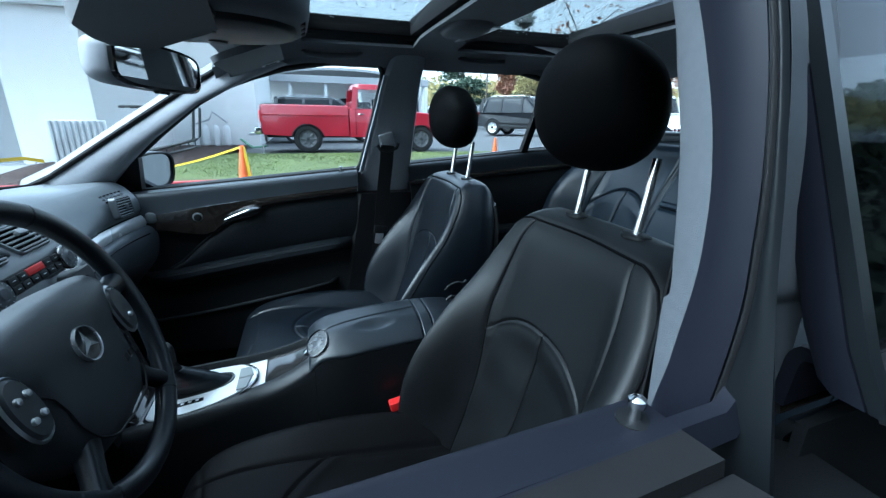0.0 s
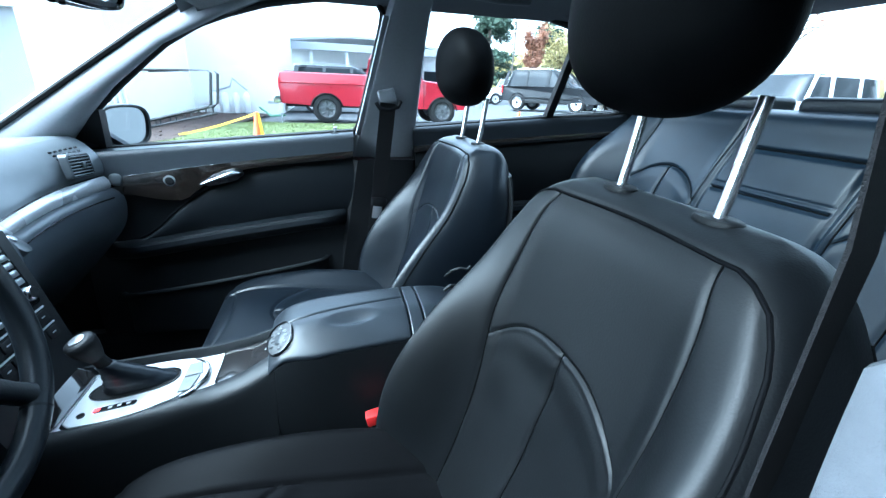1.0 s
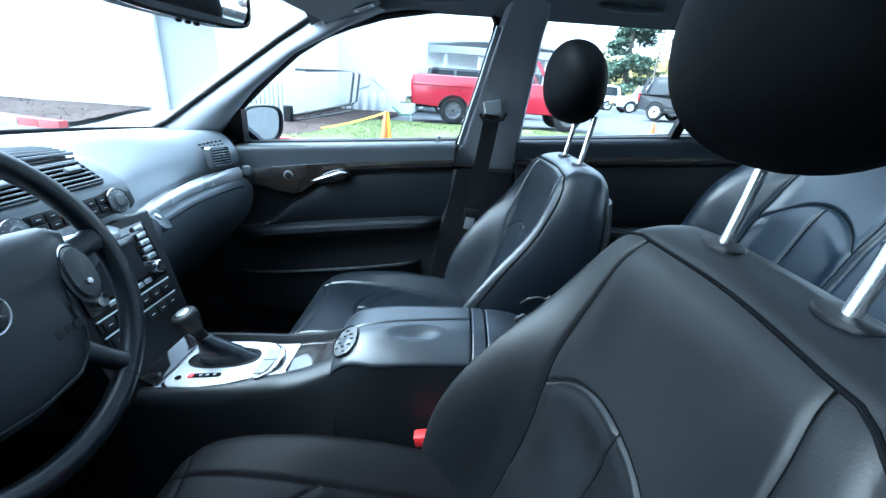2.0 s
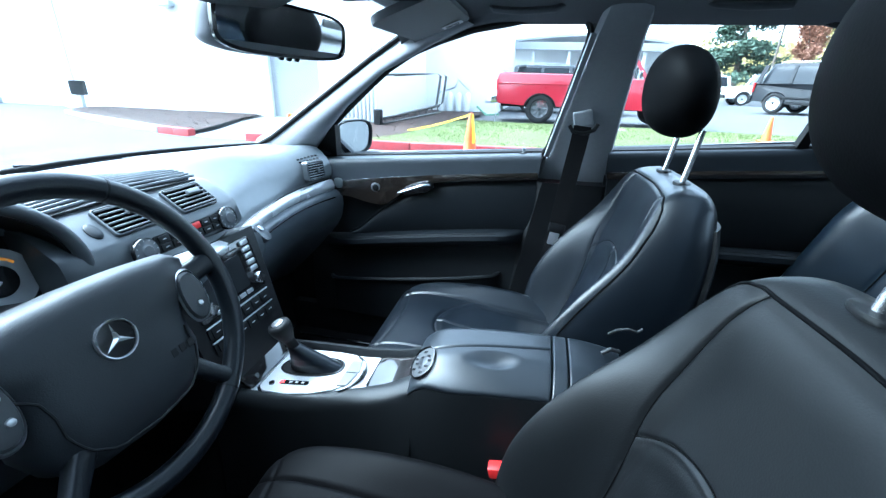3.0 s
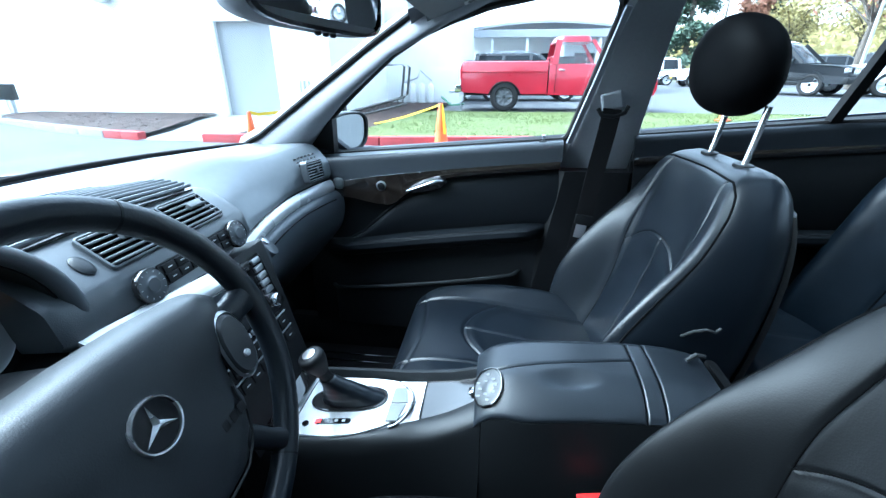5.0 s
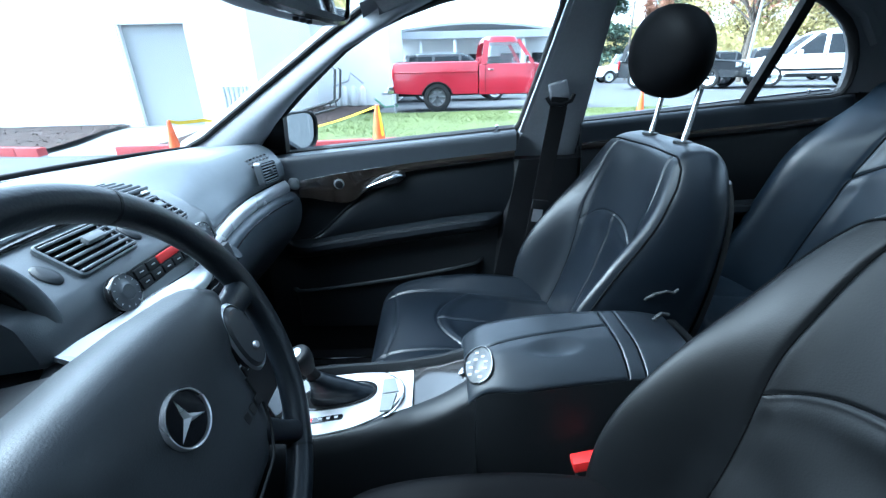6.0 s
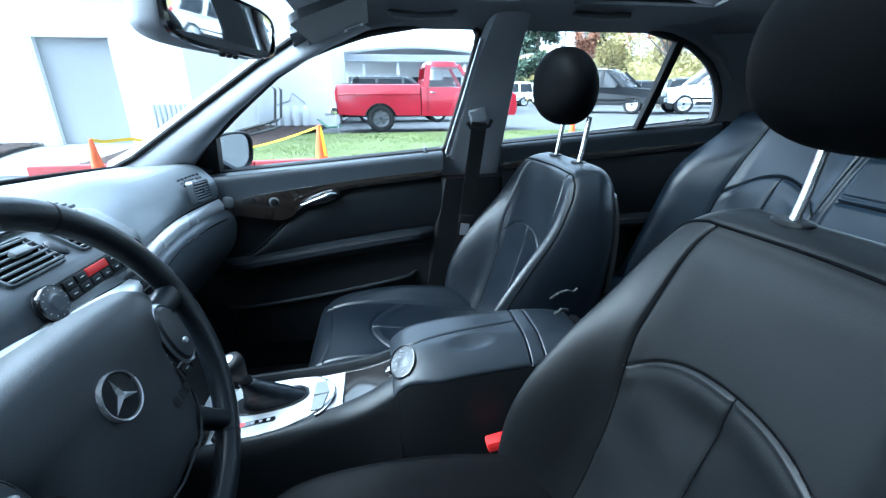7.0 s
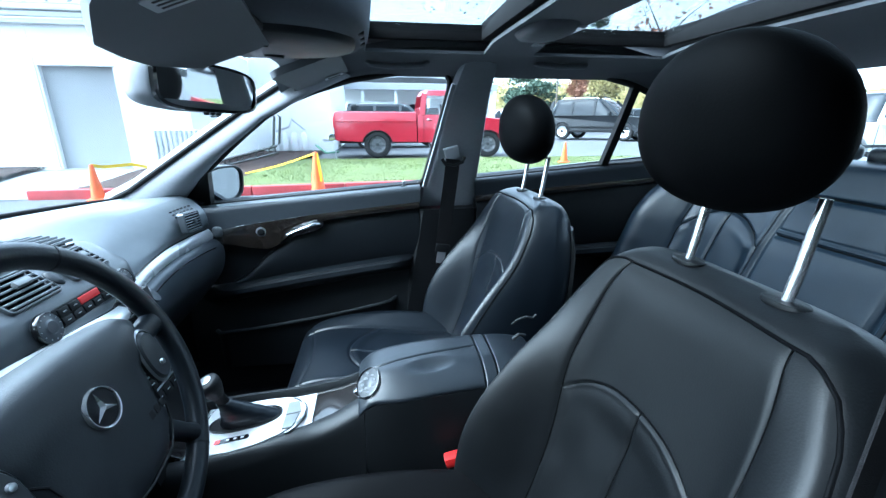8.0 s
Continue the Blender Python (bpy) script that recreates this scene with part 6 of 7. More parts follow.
# shift plate
PL = Matrix.Translation((-0.712, -0.012, 0.583)) @ pose(0, 0, 0, 0, -8, 0)
plate_outline = [(-0.104, -0.056), (-0.090, -0.070), (-0.03, -0.0755), (0.02, -0.070), (0.062, -0.054), (0.088, -0.036), (0.102, -0.012), (0.103, 0.012), (0.094, 0.036), (0.07, 0.058), (0.02, 0.068), (-0.095, 0.078), (-0.104, 0.066)]
part("plate_bezel", slab([(x * 1.045, y * 1.06) for x, y in resample(plate_outline, 60)], 0.006, PL @ pose(0, 0, -0.003), 0.002), GLOSSBLACK, con)
part("shift_plate", slab(resample(plate_outline, 60), 0.006, PL, 0.002), SILVERPLATE, con, "brushed silver selector plate")
part("selector_gate", slab(oval(0.072, 0.031, 34, 2.4), 0.004, PL @ pose(-0.018, 0.012, 0.0035), 0.001), RUBBER, con, "black selector opening")
part("gate_rim", loft([[PL @ Vector((-0.018 + x * k, 0.012 + y * k, z)) for x, y in oval(0.074, 0.033, 34, 2.4)] for k, z in ((1.0, 0.003), (1.0, 0.006), (0.94, 0.006), (0.93, 0.004))], cap=False), GLOSSBLACK, con)
part("indicator_window", slab(rounded(0.064, 0.011, 0.004), 0.003, PL @ pose(-0.030, -0.043, 0.0035)), GLOSSBLACK, con, "dark gear indicator")
part("indicator_lamp", box((0.011, 0.009, 0.002), (0, 0, 0), 0.001, 1), REDGLOW, con, "lit red gear mark", at=PL @ pose(-0.058, -0.043, 0.0045))
for i in range(3):
    part("indicator_mark", box((0.006, 0.005, 0.001), (0, 0, 0), 0), MARK, con, at=PL @ pose(-0.038 + 0.014 * i, -0.043, 0.0052))
part("mode_button", slab(oval(0.006, 0.006, 16), 0.004, PL @ pose(-0.080, -0.048, 0.004)), GLOSSBLACK, con)
for y0, y1 in ((-0.045, -0.006), (-0.002, 0.036)):
    part("switch_key", slab([(0.066, y0), (0.066, y1), (0.096 - 0.5 * abs(y1 - 0.0) * 0.45, y1), (0.098 - abs(y0) * 0.25, y0)], 0.005, PL @ pose(0, 0, 0.004), 0.0015), KEYGREY, con, "grey switch key")
part("plate_bow", tube([PL @ Vector((0.066 + 0.038 * math.cos(a), -0.005 + 0.055 * math.sin(a), 0.004)) for a in lin(-1.35, 1.35, 20)], 0.0022, 6), CHROME, con, "thin chrome bow")
part("selector_tray", sheet(lambda u, v: (u, tray_near(u) + (tray_far(u) - tray_near(u)) * v, z_tray(u, tray_near(u) + (tray_far(u) - tray_near(u)) * v) - 0.003), lin(-0.83, -0.592, 24), lin(0.02, 0.98, 9), 0.004), STRIP, con, "glossy pale trim round the selector plate", sharp=60)
part("tray_cover", sheet(lambda u, v: (u, tray_near(u) + (tray_far(u) - tray_near(u)) * v, z_tray(u, tray_near(u) + (tray_far(u) - tray_near(u)) * v) - 0.001), lin(-0.588, -0.492, 16), lin(0.02, 0.98, 9), 0.004), TRAYBLACK, con, "glossy dark tray cover", sharp=60)
part("tray_handle", box((0.010, 0.016, 0.006), (-0.503, -0.006, 0.634), 0.002, 2, (0, -28, 0)), CHROME, con, "small chrome tray grip")
part("tray_line", box((0.003, 0.090, 0.004), (-0.590, 0.003, 0.597), 0.001, 1, (0, -12, 0)), GLOSSBLACK, con)
part("console_front", slab(rounded(0.085, 0.150, 0.01), 0.006, Matrix.Translation((-0.862, -0.004, 0.588)) @ pose(0, 0, 0, 0, 30, 0), 0.002), TRAYBLACK, con, "glossy dark veneer panel")
sh = thing("gear_selector", "black leather gear selector with silver cap", "gear selector")
s0, s1 = PL @ Vector((-0.030, 0.012, 0.004)), Vector((-0.783, -0.028, 0.700))
ax = (s1 - s0)
boot = []
for k in range(15):
    f = k / 14
    c = (PL @ Vector((-0.008, 0.012, 0.004))).lerp(s0 + ax * 0.5, f**0.9) + ax * 0.03 * math.sin(math.pi * f)
    fold = 1 + 0.05 * math.sin(k * 2.1) * (1 - f)
    boot.append([c + (PL.to_3x3() @ Vector((x, y, 0))) * fold for x, y in oval(0.014 + 0.046 * (1 - f) ** 1.5, 0.014 + 0.012 * (1 - f) ** 1.2, 24, 2.2)])
part("boot", loft(boot), LEATHER, sh, "creased black leather boot", sharp=60)
part("lever", tube([s0 + ax * f for f in (0.4, 0.6, 0.75)], [0.012, 0.011, 0.012], 14), PLASTIC, sh)
part("knob", tube([s0 + ax * f for f in (0.66, 0.74, 0.84, 0.93, 0.985, 1.01)], [0.013, 0.017, 0.0215, 0.0235, 0.022, 0.017], 22), PLASTIC, sh, "black leather knob", sharp=60)
part("knob_cap", tube([s0 + ax * f for f in (0.998, 1.022, 1.03)], [0.0125, 0.0115, 0.008], 22), SATIN, sh, "silver knob cap")

# passenger floor mat with ribs
fm = thing("floor_mat", "black ribbed rubber floor mat in the footwell", "floor mat")
part("mat_sheet", slab(rounded(0.52, 0.40, 0.05), 0.012, Matrix.Translation((-0.93, 0.44, 0.222)), 0.004), RUBBER, fm)
for i in range(9):
    part("rib", box((0.42, 0.008, 0.006), (-0.93, 0.29 + 0.037 * i, 0.230), 0.002, 1), GLOSSBLACK, fm)
part("driver_mat", slab(rounded(0.52, 0.40, 0.05), 0.012, Matrix.Translation((-0.93, -0.42, 0.222)), 0.004), RUBBER, tagged(new("floor_mat"), "black rubber floor mat before the driver's seat", "floor mat"))

# ---- roof fittings ----
rm = thing("rear_view_mirror", "grey rear-view mirror under the windscreen header", "mirror")
MM = Matrix.Translation((-0.688, -0.041, 1.228)) @ pose(0, 0, 0, 90, 0, 90 - 13) @ pose(0, 0, 0, 3, 0, -1)
shape = oval(0.132, 0.036, 44, 4.2)
part("housing", loft([[MM @ Vector((x * k, y * k + dy, z)) for x, y in shape] for k, z, dy in ((0.97, 0.002, 0), (1.0, -0.004, 0), (1.02, -0.020, 0), (0.96, -0.040, 0), (0.75, -0.058, 0), (0.35, -0.066, 0))]), PILLAR_GREY, rm, "pale grey mirror housing", sharp=60)
part("bezel", loft([[MM @ Vector((x * k, y * kk, z)) for x, y in shape] for k, kk, z in ((0.985, 0.985, -0.003), (0.985, 0.985, 0.005), (0.945, 0.86, 0.006), (0.94, 0.85, 0.002))], cap=False), GLOSSBLACK, rm, "black mirror bezel")
part("mirror_glass", slab([(x * 0.95, y * 0.87) for x, y in shape], 0.003, MM @ pose(0, 0, 0.002) @ pose(0, 0, 0, 4, 0, 0)), MIRROR, rm, "mirror glass")
part("mirror_foot", tube([MM @ Vector((0, 0.02, -0.05)), Vector((-0.735, -0.01, 1.30)), Vector((-0.725, 0.0, 1.345))], [0.016, 0.02, 0.026], 12), PLASTIC, rm, "black mirror foot")
for i in range(3):
    part("mirror_button", spin([(0.002, 0.005), (0.004, 0.004), (0.0045, 0)], MM @ pose(-0.01 + 0.016 * i, -0.0355, -0.006, 90, 0, 0), 10), PLASTIC, rm)
oc = thing("overhead_console", "grey overhead console with reading lamps and switches", "overhead console")
z_screen = lambda x: 0.952 + 0.41 * (x + 1.46) / 0.795 - 0.004
part("dome", loft([[(-0.600 + x * k, y * k, min(z, z_screen(-0.600 + x * k) + 0.03 * (k > 1.0))) for x, y in oval(0.155, 0.195, 48, 3.0)] for k, z in ((1.06, 1.375), (1.03, 1.335), (1.0, 1.316), (0.90, 1.306), (0.82, 1.303), (0.4, 1.301), (0.05, 1.301))]), CLOTH_GREY, oc, "grey console dome", sharp=60)
part("lamp_lens", loft([[(-0.606 + x * k, -0.015 + y * k, min(z, z_screen(-0.606 + x * k) - 0.012)) for x, y in oval(0.142, 0.135, 44, 2.3)] for k, z in ((1.0, 1.308), (0.985, 1.297), (0.93, 1.293), (0.4, 1.290), (0.05, 1.289))]), DOORTRIM, oc, "smoked lamp lens", sharp=60)
for x in (-0.665, -0.570):
    part("console_slot", box((0.055, 0.012, 0.006), (x, 0.165, 1.303), 0.002, 1, (0, 0, -4)), GLOSSBLACK, oc)
for y in (-0.06, 0.06):
    part("reading_lamp", spin([(0.002, -0.004), (0.016, -0.003), (0.019, 0.004)], Matrix.Translation((-0.610, y, 1.290)) @ pose(0, 0, 0, 0, 4, 0), 24), PLASTIC, oc, "dark reading lamp")
for i in range(3):
    part("console_switch", box((0.018, 0.026, 0.008), (-0.458, -0.045 + 0.045 * i, 1.312), 0.003, 2), PLASTIC, oc)
for s in (1, -1):
    vz = thing("sun_visor", "grey sun visor folded up under the roof" if s > 0 else "grey sun visor swung partly down", "sun visor", "sun visors")
    vm = pose(-0.578, s * 0.340, 1.294, 0, -20, 0) if s > 0 else pose(-0.640, -0.230, 1.279, 0, -20, 0)
    shape_v = rounded(0.150, 0.335, 0.025) if s > 0 else resample([(-0.068, -0.070), (-0.078, 0.0), (-0.080, 0.16), (0.05, 0.17), (0.09, -0.20), (0.03, -0.20), (-0.02, -0.150)], 50)
    part("panel", slab(shape_v, 0.015, vm, 0.006), CLOTH_GREY, vz, "grey cloth visor panel")
    part("visor_pin", tube([vm @ Vector((0.06, -s * 0.16, 0.0)), vm @ Vector((0.06, s * 0.19, 0.0))], 0.006, 8), PLASTIC, vz)
    part("warning_label", slab(rounded(0.05, 0.035, 0.003), 0.001, vm @ pose(0.035, s * 0.12, -0.0118)), MARK, vz, "pale printed label")
    for i in range(3):
        part("label_bar", box((0.034, 0.003, 0.0006), (0, 0, 0), 0), GAUGE, vz, "bar of small print", at=vm @ pose(0.035, s * (0.111 + 0.009 * i), -0.0126))
cl = thing("roof_lamp", "grey rear roof lamp on the beam between the roof panes", "roof lamp")
part("cover", loft([[(-0.065 + x * k, 0.17 + y * k, z) for x, y in oval(0.058, 0.10, 34, 2.6)] for k, z in ((1.0, 1.380), (0.97, 1.368), (0.85, 1.358), (0.4, 1.354), (0.05, 1.353))]), CLOTH_GREY, cl, "grey lamp base", sharp=60)
part("lens", box((0.034, 0.250, 0.012), (-0.012, 0.245, 1.372), 0.005, 2, (0, 0, 2)), mat("lamp_lens", (0.75, 0.76, 0.78), 0.2, vary=0.03, bump=0, coat=0.8), cl, "pale lamp lens")
part("lens_mark", box((0.012, 0.022, 0.002), (-0.012, 0.230, 1.3655), 0.0005, 1), ORANGE, cl, "orange lens mark")


# ---- outside: ground, kerbs, lawn ----
def z_ground(x, y):
    return 0.10 * step(7.4, 9.4, y) + 0.25 * step(5.0, 11.0, x) * step(12.0, 18.5, y)


us = [-600, -200, -80, -40] + lin(-26, 26, 53) + [40, 80, 200, 600]
vs = [-600, -200, -80, -30, -12, 0, 4] + lin(5, 22, 52) + [30, 60, 150, 600]
tagged(part("ground", sheet(lambda u, v: (u, v, z_ground(u, v)), us, vs), ASPHALT), "worn grey asphalt car park", "ground", kind="structure")


def kerb_row(name, label, points, material, length=0.9):
    """A kerb of separate stones along points."""
    k = thing(name, label, "kerb", kind="structure")
    pts = [Vector((*p, 0)) for p in points]
    for a, b in zip(pts, pts[1:]):
        n = max(1, round((b - a).length / length))
        d = (b - a) / n
        for i in range(n):
            c = a + d * (i + 0.5)
            part("kerbstone", box((d.length - 0.008, 0.16, 0.26), (0, 0, 0), 0.018, 2), material, k, at=Matrix.Translation((c.x, c.y, 0.015)) @ pose(0, 0, 0, 0, 0, math.degrees(math.atan2(d.y, d.x))))
    return k


kerb_row("kerb", "red painted concrete kerb along the lawn", [(-5.80, 6.64), (-2.5, 6.62), (0.5, 6.98), (4.0, 7.5), (8.0, 8.2)], KERBRED, 1.5)
kerb_row("kerb", "short red painted kerb end by the driveway", [(-7.10, 6.70), (-8.05, 6.92)], KERBRED, 0.5)
kerb_row("kerb", "grey concrete kerb round the mulch bed", [(-8.05, 6.92), (-9.8, 7.55), (-11.6, 8.25), (-12.9, 8.80), (-13.35, 9.2), (-13.4, 9.7), (-13.2, 10.08)], KERBGREY, 0.9)


def area(name, label, outline, z, material, rise=0.0):
    """A flat patch of ground that follows the terrain."""
    b = bmesh.new()
    f = b.faces.new([b.verts.new((x, y, 0)) for x, y in outline])
    bmesh.ops.triangulate(b, faces=[f])
    bmesh.ops.subdivide_edges(b, edges=b.edges[:], cuts=5, use_grid_fill=True)
    for v in b.verts:
        v.co.z = z_ground(v.co.x, v.co.y) + z + rise * noise.noise(v.co * 0.9)
    return tagged(part(name, b, material), label, name.replace("_", " "), kind="structure")


area("driveway", "pale concrete driveway up to the grey door", [(-7.15, 6.62), (-5.75, 6.60), (-5.55, 10.09), (-7.85, 10.09)], 0.012, CONCRETE)
area("mulch_bed", "dark bark mulch bed against the white wall", [(-8.05, 7.0), (-7.2, 6.8), (-7.9, 10.09), (-13.1, 10.09), (-13.3, 9.6), (-12.85, 8.9), (-9.8, 7.65)], 0.09, MULCH, 0.03)
area("mulch_bed", "dark bark mulch bed beside the lawn", [(-5.60, 6.75), (-3.9, 6.75), (-3.05, 8.3), (-2.3, 13.4), (-2.2, 15.4), (-4.5, 15.4), (-4.5, 9.9), (-5.5, 9.9)], 0.07, MULCH, 0.03)
LAWN = [(-3.9, 6.72), (-2.5, 6.72), (0.5, 7.08), (4.0, 7.6), (8.0, 8.3), (8.0, 11.4), (3.0, 11.5), (-0.8, 11.3), (-2.3, 11.6), (-2.6, 10.5), (-3.05, 8.3)]
area("lawn", "green lawn between kerb and car park", LAWN, 0.085, SOIL, 0.03)
b = bmesh.new()
rng = random.Random(3)


def inside(x, y, ring):
    hit = False
    for (x0, y0), (x1, y1) in zip(ring, ring[1:] + ring[:1]):
        if (y0 > y) != (y1 > y) and x < (x1 - x0) * (y - y0) / (y1 - y0) + x0:
            hit = not hit
    return hit


verts, faces = [], []
while len(faces) < 26000:
    x, y = rng.uniform(-3.9, 8), rng.uniform(6.7, 11.6)
    if not inside(x, y, LAWN):
        continue
    z = z_ground(x, y) + 0.075
    h, a, w = rng.uniform(0.02, 0.050), rng.uniform(0, 6.283), rng.uniform(0.006, 0.011)
    lx, ly = rng.gauss(0, 0.025), rng.gauss(0, 0.025)
    i = len(verts)
    verts += [(x - w * math.cos(a), y - w * math.sin(a), z), (x + w * math.cos(a), y + w * math.sin(a), z), (x + lx, y + ly, z + h)]
    faces.append((i, i + 1, i + 2))
me = bpy.data.meshes.new("grass")
me.from_pydata(verts, [], faces)
me.materials.append(BLADE)
tagged(new("grass", me), "short green grass blades on the lawn", "grass", kind="stuff")
verts, faces = [], []
for _ in range(3500):
    x, y = rng.uniform(-5.5, -2.3), rng.uniform(6.8, 15.3)
    if rng.random() < 0.5:
        x, y = rng.uniform(-13, -7.4), rng.uniform(7.0, 10.05)
        if y < 7.2 - 0.42 * (x + 8.0):
            continue
    elif x > -3.05 and y < 8.3 + (x + 3.05) * 7:
        continue
    z, a, l, w = z_ground(x, y) + rng.uniform(0.085, 0.11), rng.uniform(0, 6.283), rng.uniform(0.02, 0.05), rng.uniform(0.006, 0.015)
    c, s = math.cos(a), math.sin(a)
    i, t = len(verts), rng.uniform(-0.015, 0.015)
    verts += [(x - l * c - w * s, y - l * s + w * c, z + t), (x + l * c - w * s, y + l * s + w * c, z - t), (x + l * c + w * s, y + l * s - w * c, z - t), (x - l * c + w * s, y - l * s - w * c, z + t)]
    faces.append((i, i + 1, i + 2, i + 3))
me = bpy.data.meshes.new("bark_chips")
me.from_pydata(verts, [], faces)
me.materials.append(MULCH)
tagged(new("bark_chips", me), "loose bark chips on the mulch beds", "bark", kind="stuff")


# ---- white building ----
bl = thing("white_building", "white painted commercial building with a grey door and metal roof", "building", kind="structure")


def wall(name, x0, y0, x1, y1, z0, z1, thick=0.3):
    d = Vector((x1 - x0, y1 - y0, 0))
    n = Vector((-d.y, d.x, 0)).normalized() * thick / 2
    c = Vector(((x0 + x1) / 2, (y0 + y1) / 2, (z0 + z1) / 2)) + n
    return part(name, box((d.length, thick, z1 - z0), (0, 0, 0), 0.006, 1), WALLWHITE, bl, "white painted wall", at=Matrix.Translation(c) @ pose(0, 0, 0, 0, 0, math.degrees(math.atan2(d.y, d.x))))


DX0, DX1, DZ = -7.53, -6.00, 2.32
wall("wall", -14.2, 10.1, DX0, 10.1, -0.1, 3.15)
wall("wall", DX1, 10.1, -4.6, 10.1, -0.1, 3.15)
wall("wall", DX0, 10.1, DX1, 10.1, DZ, 3.15)
wall("wall", -4.6, 10.401, -4.6, 15.5, -0.1, 3.15)
wall("wall", -4.599, 15.5, -1.95, 15.5, -0.1, 4.2)
wall("wall", -1.95, 15.801, -1.95, 24.0, -0.1, 4.2)
wall("wall", -40.0, 10.55, -14.2, 10.55, -0.1, 3.6)
part("pilaster", box((0.5, 0.6, 3.7), (-14.3, 10.35, 1.75), 0.01, 1), WALLWHITE, bl)
sd = part("steel_door", box((DX1 - DX0 - 0.01, 0.06, DZ - 0.12), ((DX0 + DX1) / 2, 10.26, DZ / 2 + 0.06), 0.005, 1), DOORGREY, bl, "plain grey steel door")
part("door_frame", box((0.05, 0.12, DZ), (DX0 + 0.02, 10.18, DZ / 2), 0.004, 1), TRIMWHITE, sd)
part("door_frame", box((0.05, 0.12, DZ), (DX1 - 0.02, 10.18, DZ / 2), 0.004, 1), TRIMWHITE, sd)
part("threshold", box((DX1 - DX0, 0.3, 0.03), ((DX0 + DX1) / 2, 10.12, 0.115), 0.004, 1), CONCRETE, bl)
for z, d, h in ((3.16, 0.10, 0.10), (3.28, 0.16, 0.09), (3.40, 0.22, 0.10)):
    part("eaves_moulding", box((9.9, d, h), (-9.25, 10.1 - d / 2, z), 0.012, 2), TRIMWHITE, bl, "white eaves moulding")
part("metal_roof", box((9.8, 4.6, 0.04), (-9.25, 12.15, 4.55), 0.005, 1, (27, 0, 0)), ROOFGREY, bl, "grey standing seam roof")
for i in range(24):
    part("roof_seam", box((0.03, 4.6, 0.05), (-14.0 + 0.41 * i, 12.15, 4.595), 0.004, 1, (27, 0, 0)), ROOFGREY, bl)
part("low_roof", box((26.2, 5, 0.3), (-27.0, 13.0, 3.7), 0.02, 1), TRIMWHITE, bl)
for x in (-10.2, -20.0):
    wl = tagged(new("wall_lamp"), "small grey lamp on the white wall", "wall lamp", "wall lamps")
    part("lamp_box", box((0.36, 0.20, 0.14), (x, 9.98, 2.86), 0.02, 2), STEEL, wl)
    part("lamp_lens", box((0.28, 0.14, 0.03), (x, 9.97, 2.78), 0.01, 1), TRIMWHITE, wl)
bo = thing("utility_post", "dark utility pedestal at the kerb corner", "utility post")
part("post", box((0.10, 0.10, 0.55), (-13.0, 9.35, 0.28), 0.01, 2), STEEL, bo)
part("box", box((0.36, 0.16, 0.38), (-13.0, 9.33, 0.72), 0.02, 2, (0, 0, 20)), PLASTIC, bo, "dark box")
ws = thing("wheel_stop", "grey concrete block by the far wall", "concrete block")
part("block", box((1.5, 0.5, 0.25), (-18.4, 10.2, 0.2), 0.05, 2), CONCRETE, ws)

# low canopy building beyond the pickup
cp = thing("canopy_building", "low pale building with a grey curved canopy", "building")
part("rear_wall", box((10.4, 0.3, 3.2), (2.2, 27.2, 1.7), 0.01, 1), WALLWHITE, cp, "pale rear wall")
part("canopy_roof", sheet(lambda u, v: (u, v, 3.15 + 0.45 * math.sin(math.pi * min(1, max(0, (u + 3.0) / 9.5)))), lin(-3.0, 6.5, 24), lin(23.5, 27.4, 6), 0.12), ROOFGREY, cp, "grey curved canopy")
part("fascia", box((9.4, 0.10, 0.35), (1.75, 23.5, 3.0), 0.01, 1), ROOFGREY, cp)
for i in range(6):
    part("column", box((0.16, 0.16, 3.0), (-2.8 + 1.8 * i, 23.7, 1.55), 0.01, 1), TRIMWHITE, cp)
for i in range(5):
    w = part("window", box((1.3, 0.06, 0.9), (-1.4 + 1.9 * i, 27.03, 1.85), 0.01, 1), TRIMWHITE, cp, "white framed window")
    part("pane", box((1.15, 0.02, 0.75), (-1.4 + 1.9 * i, 26.99, 1.85), 0.002, 1), DARKGLASS, w)


# ---- vehicles ----
def side_body(outline, arches, r, width, bevel=0.05, taper=0.0):
    """A body from its side outline (x, z), with round wheel arches cut into the lower edge, rounded along its length; taper draws in both ends."""
    top = list(outline)
    low = []
    z0 = min(top[0][1], top[-1][1])
    for c in sorted(arches, reverse=True):
        low += [(c + r * math.cos(a), max(z0, 0.36 + r * math.sin(a))) for a in lin(0.0, math.pi, 13)]
    ring = top + low
    reach = max(abs(p[0]) for p in ring)
    zc = sum(p[1] for p in ring) / len(ring)
    b = bmesh.new()
    rows = []
    for f, g in ((-1.0, 0.93), (-0.99, 0.96), (-0.96, 0.985), (-0.90, 1.0), (-0.5, 1.008), (0.5, 1.008), (0.90, 1.0), (0.96, 0.985), (0.99, 0.96), (1.0, 0.93)):
        row = []
        for x, z in ring:
            y = f * width / 2 * (1 - taper * step(0.60, 1.05, abs(x) / reach) ** 1.5) * (1 - 0.03 * step(zc, zc + 0.5, z))
            row.append((x * (1 if abs(f) < 0.95 else 0.99), y, zc + (z - zc) * (g if z > zc else 1.0)))
        rows.append(row)
    loft(rows, True, b)
    bmesh.ops.triangulate(b, faces=[f for f in b.faces if len(f.verts) > 4])
    return b


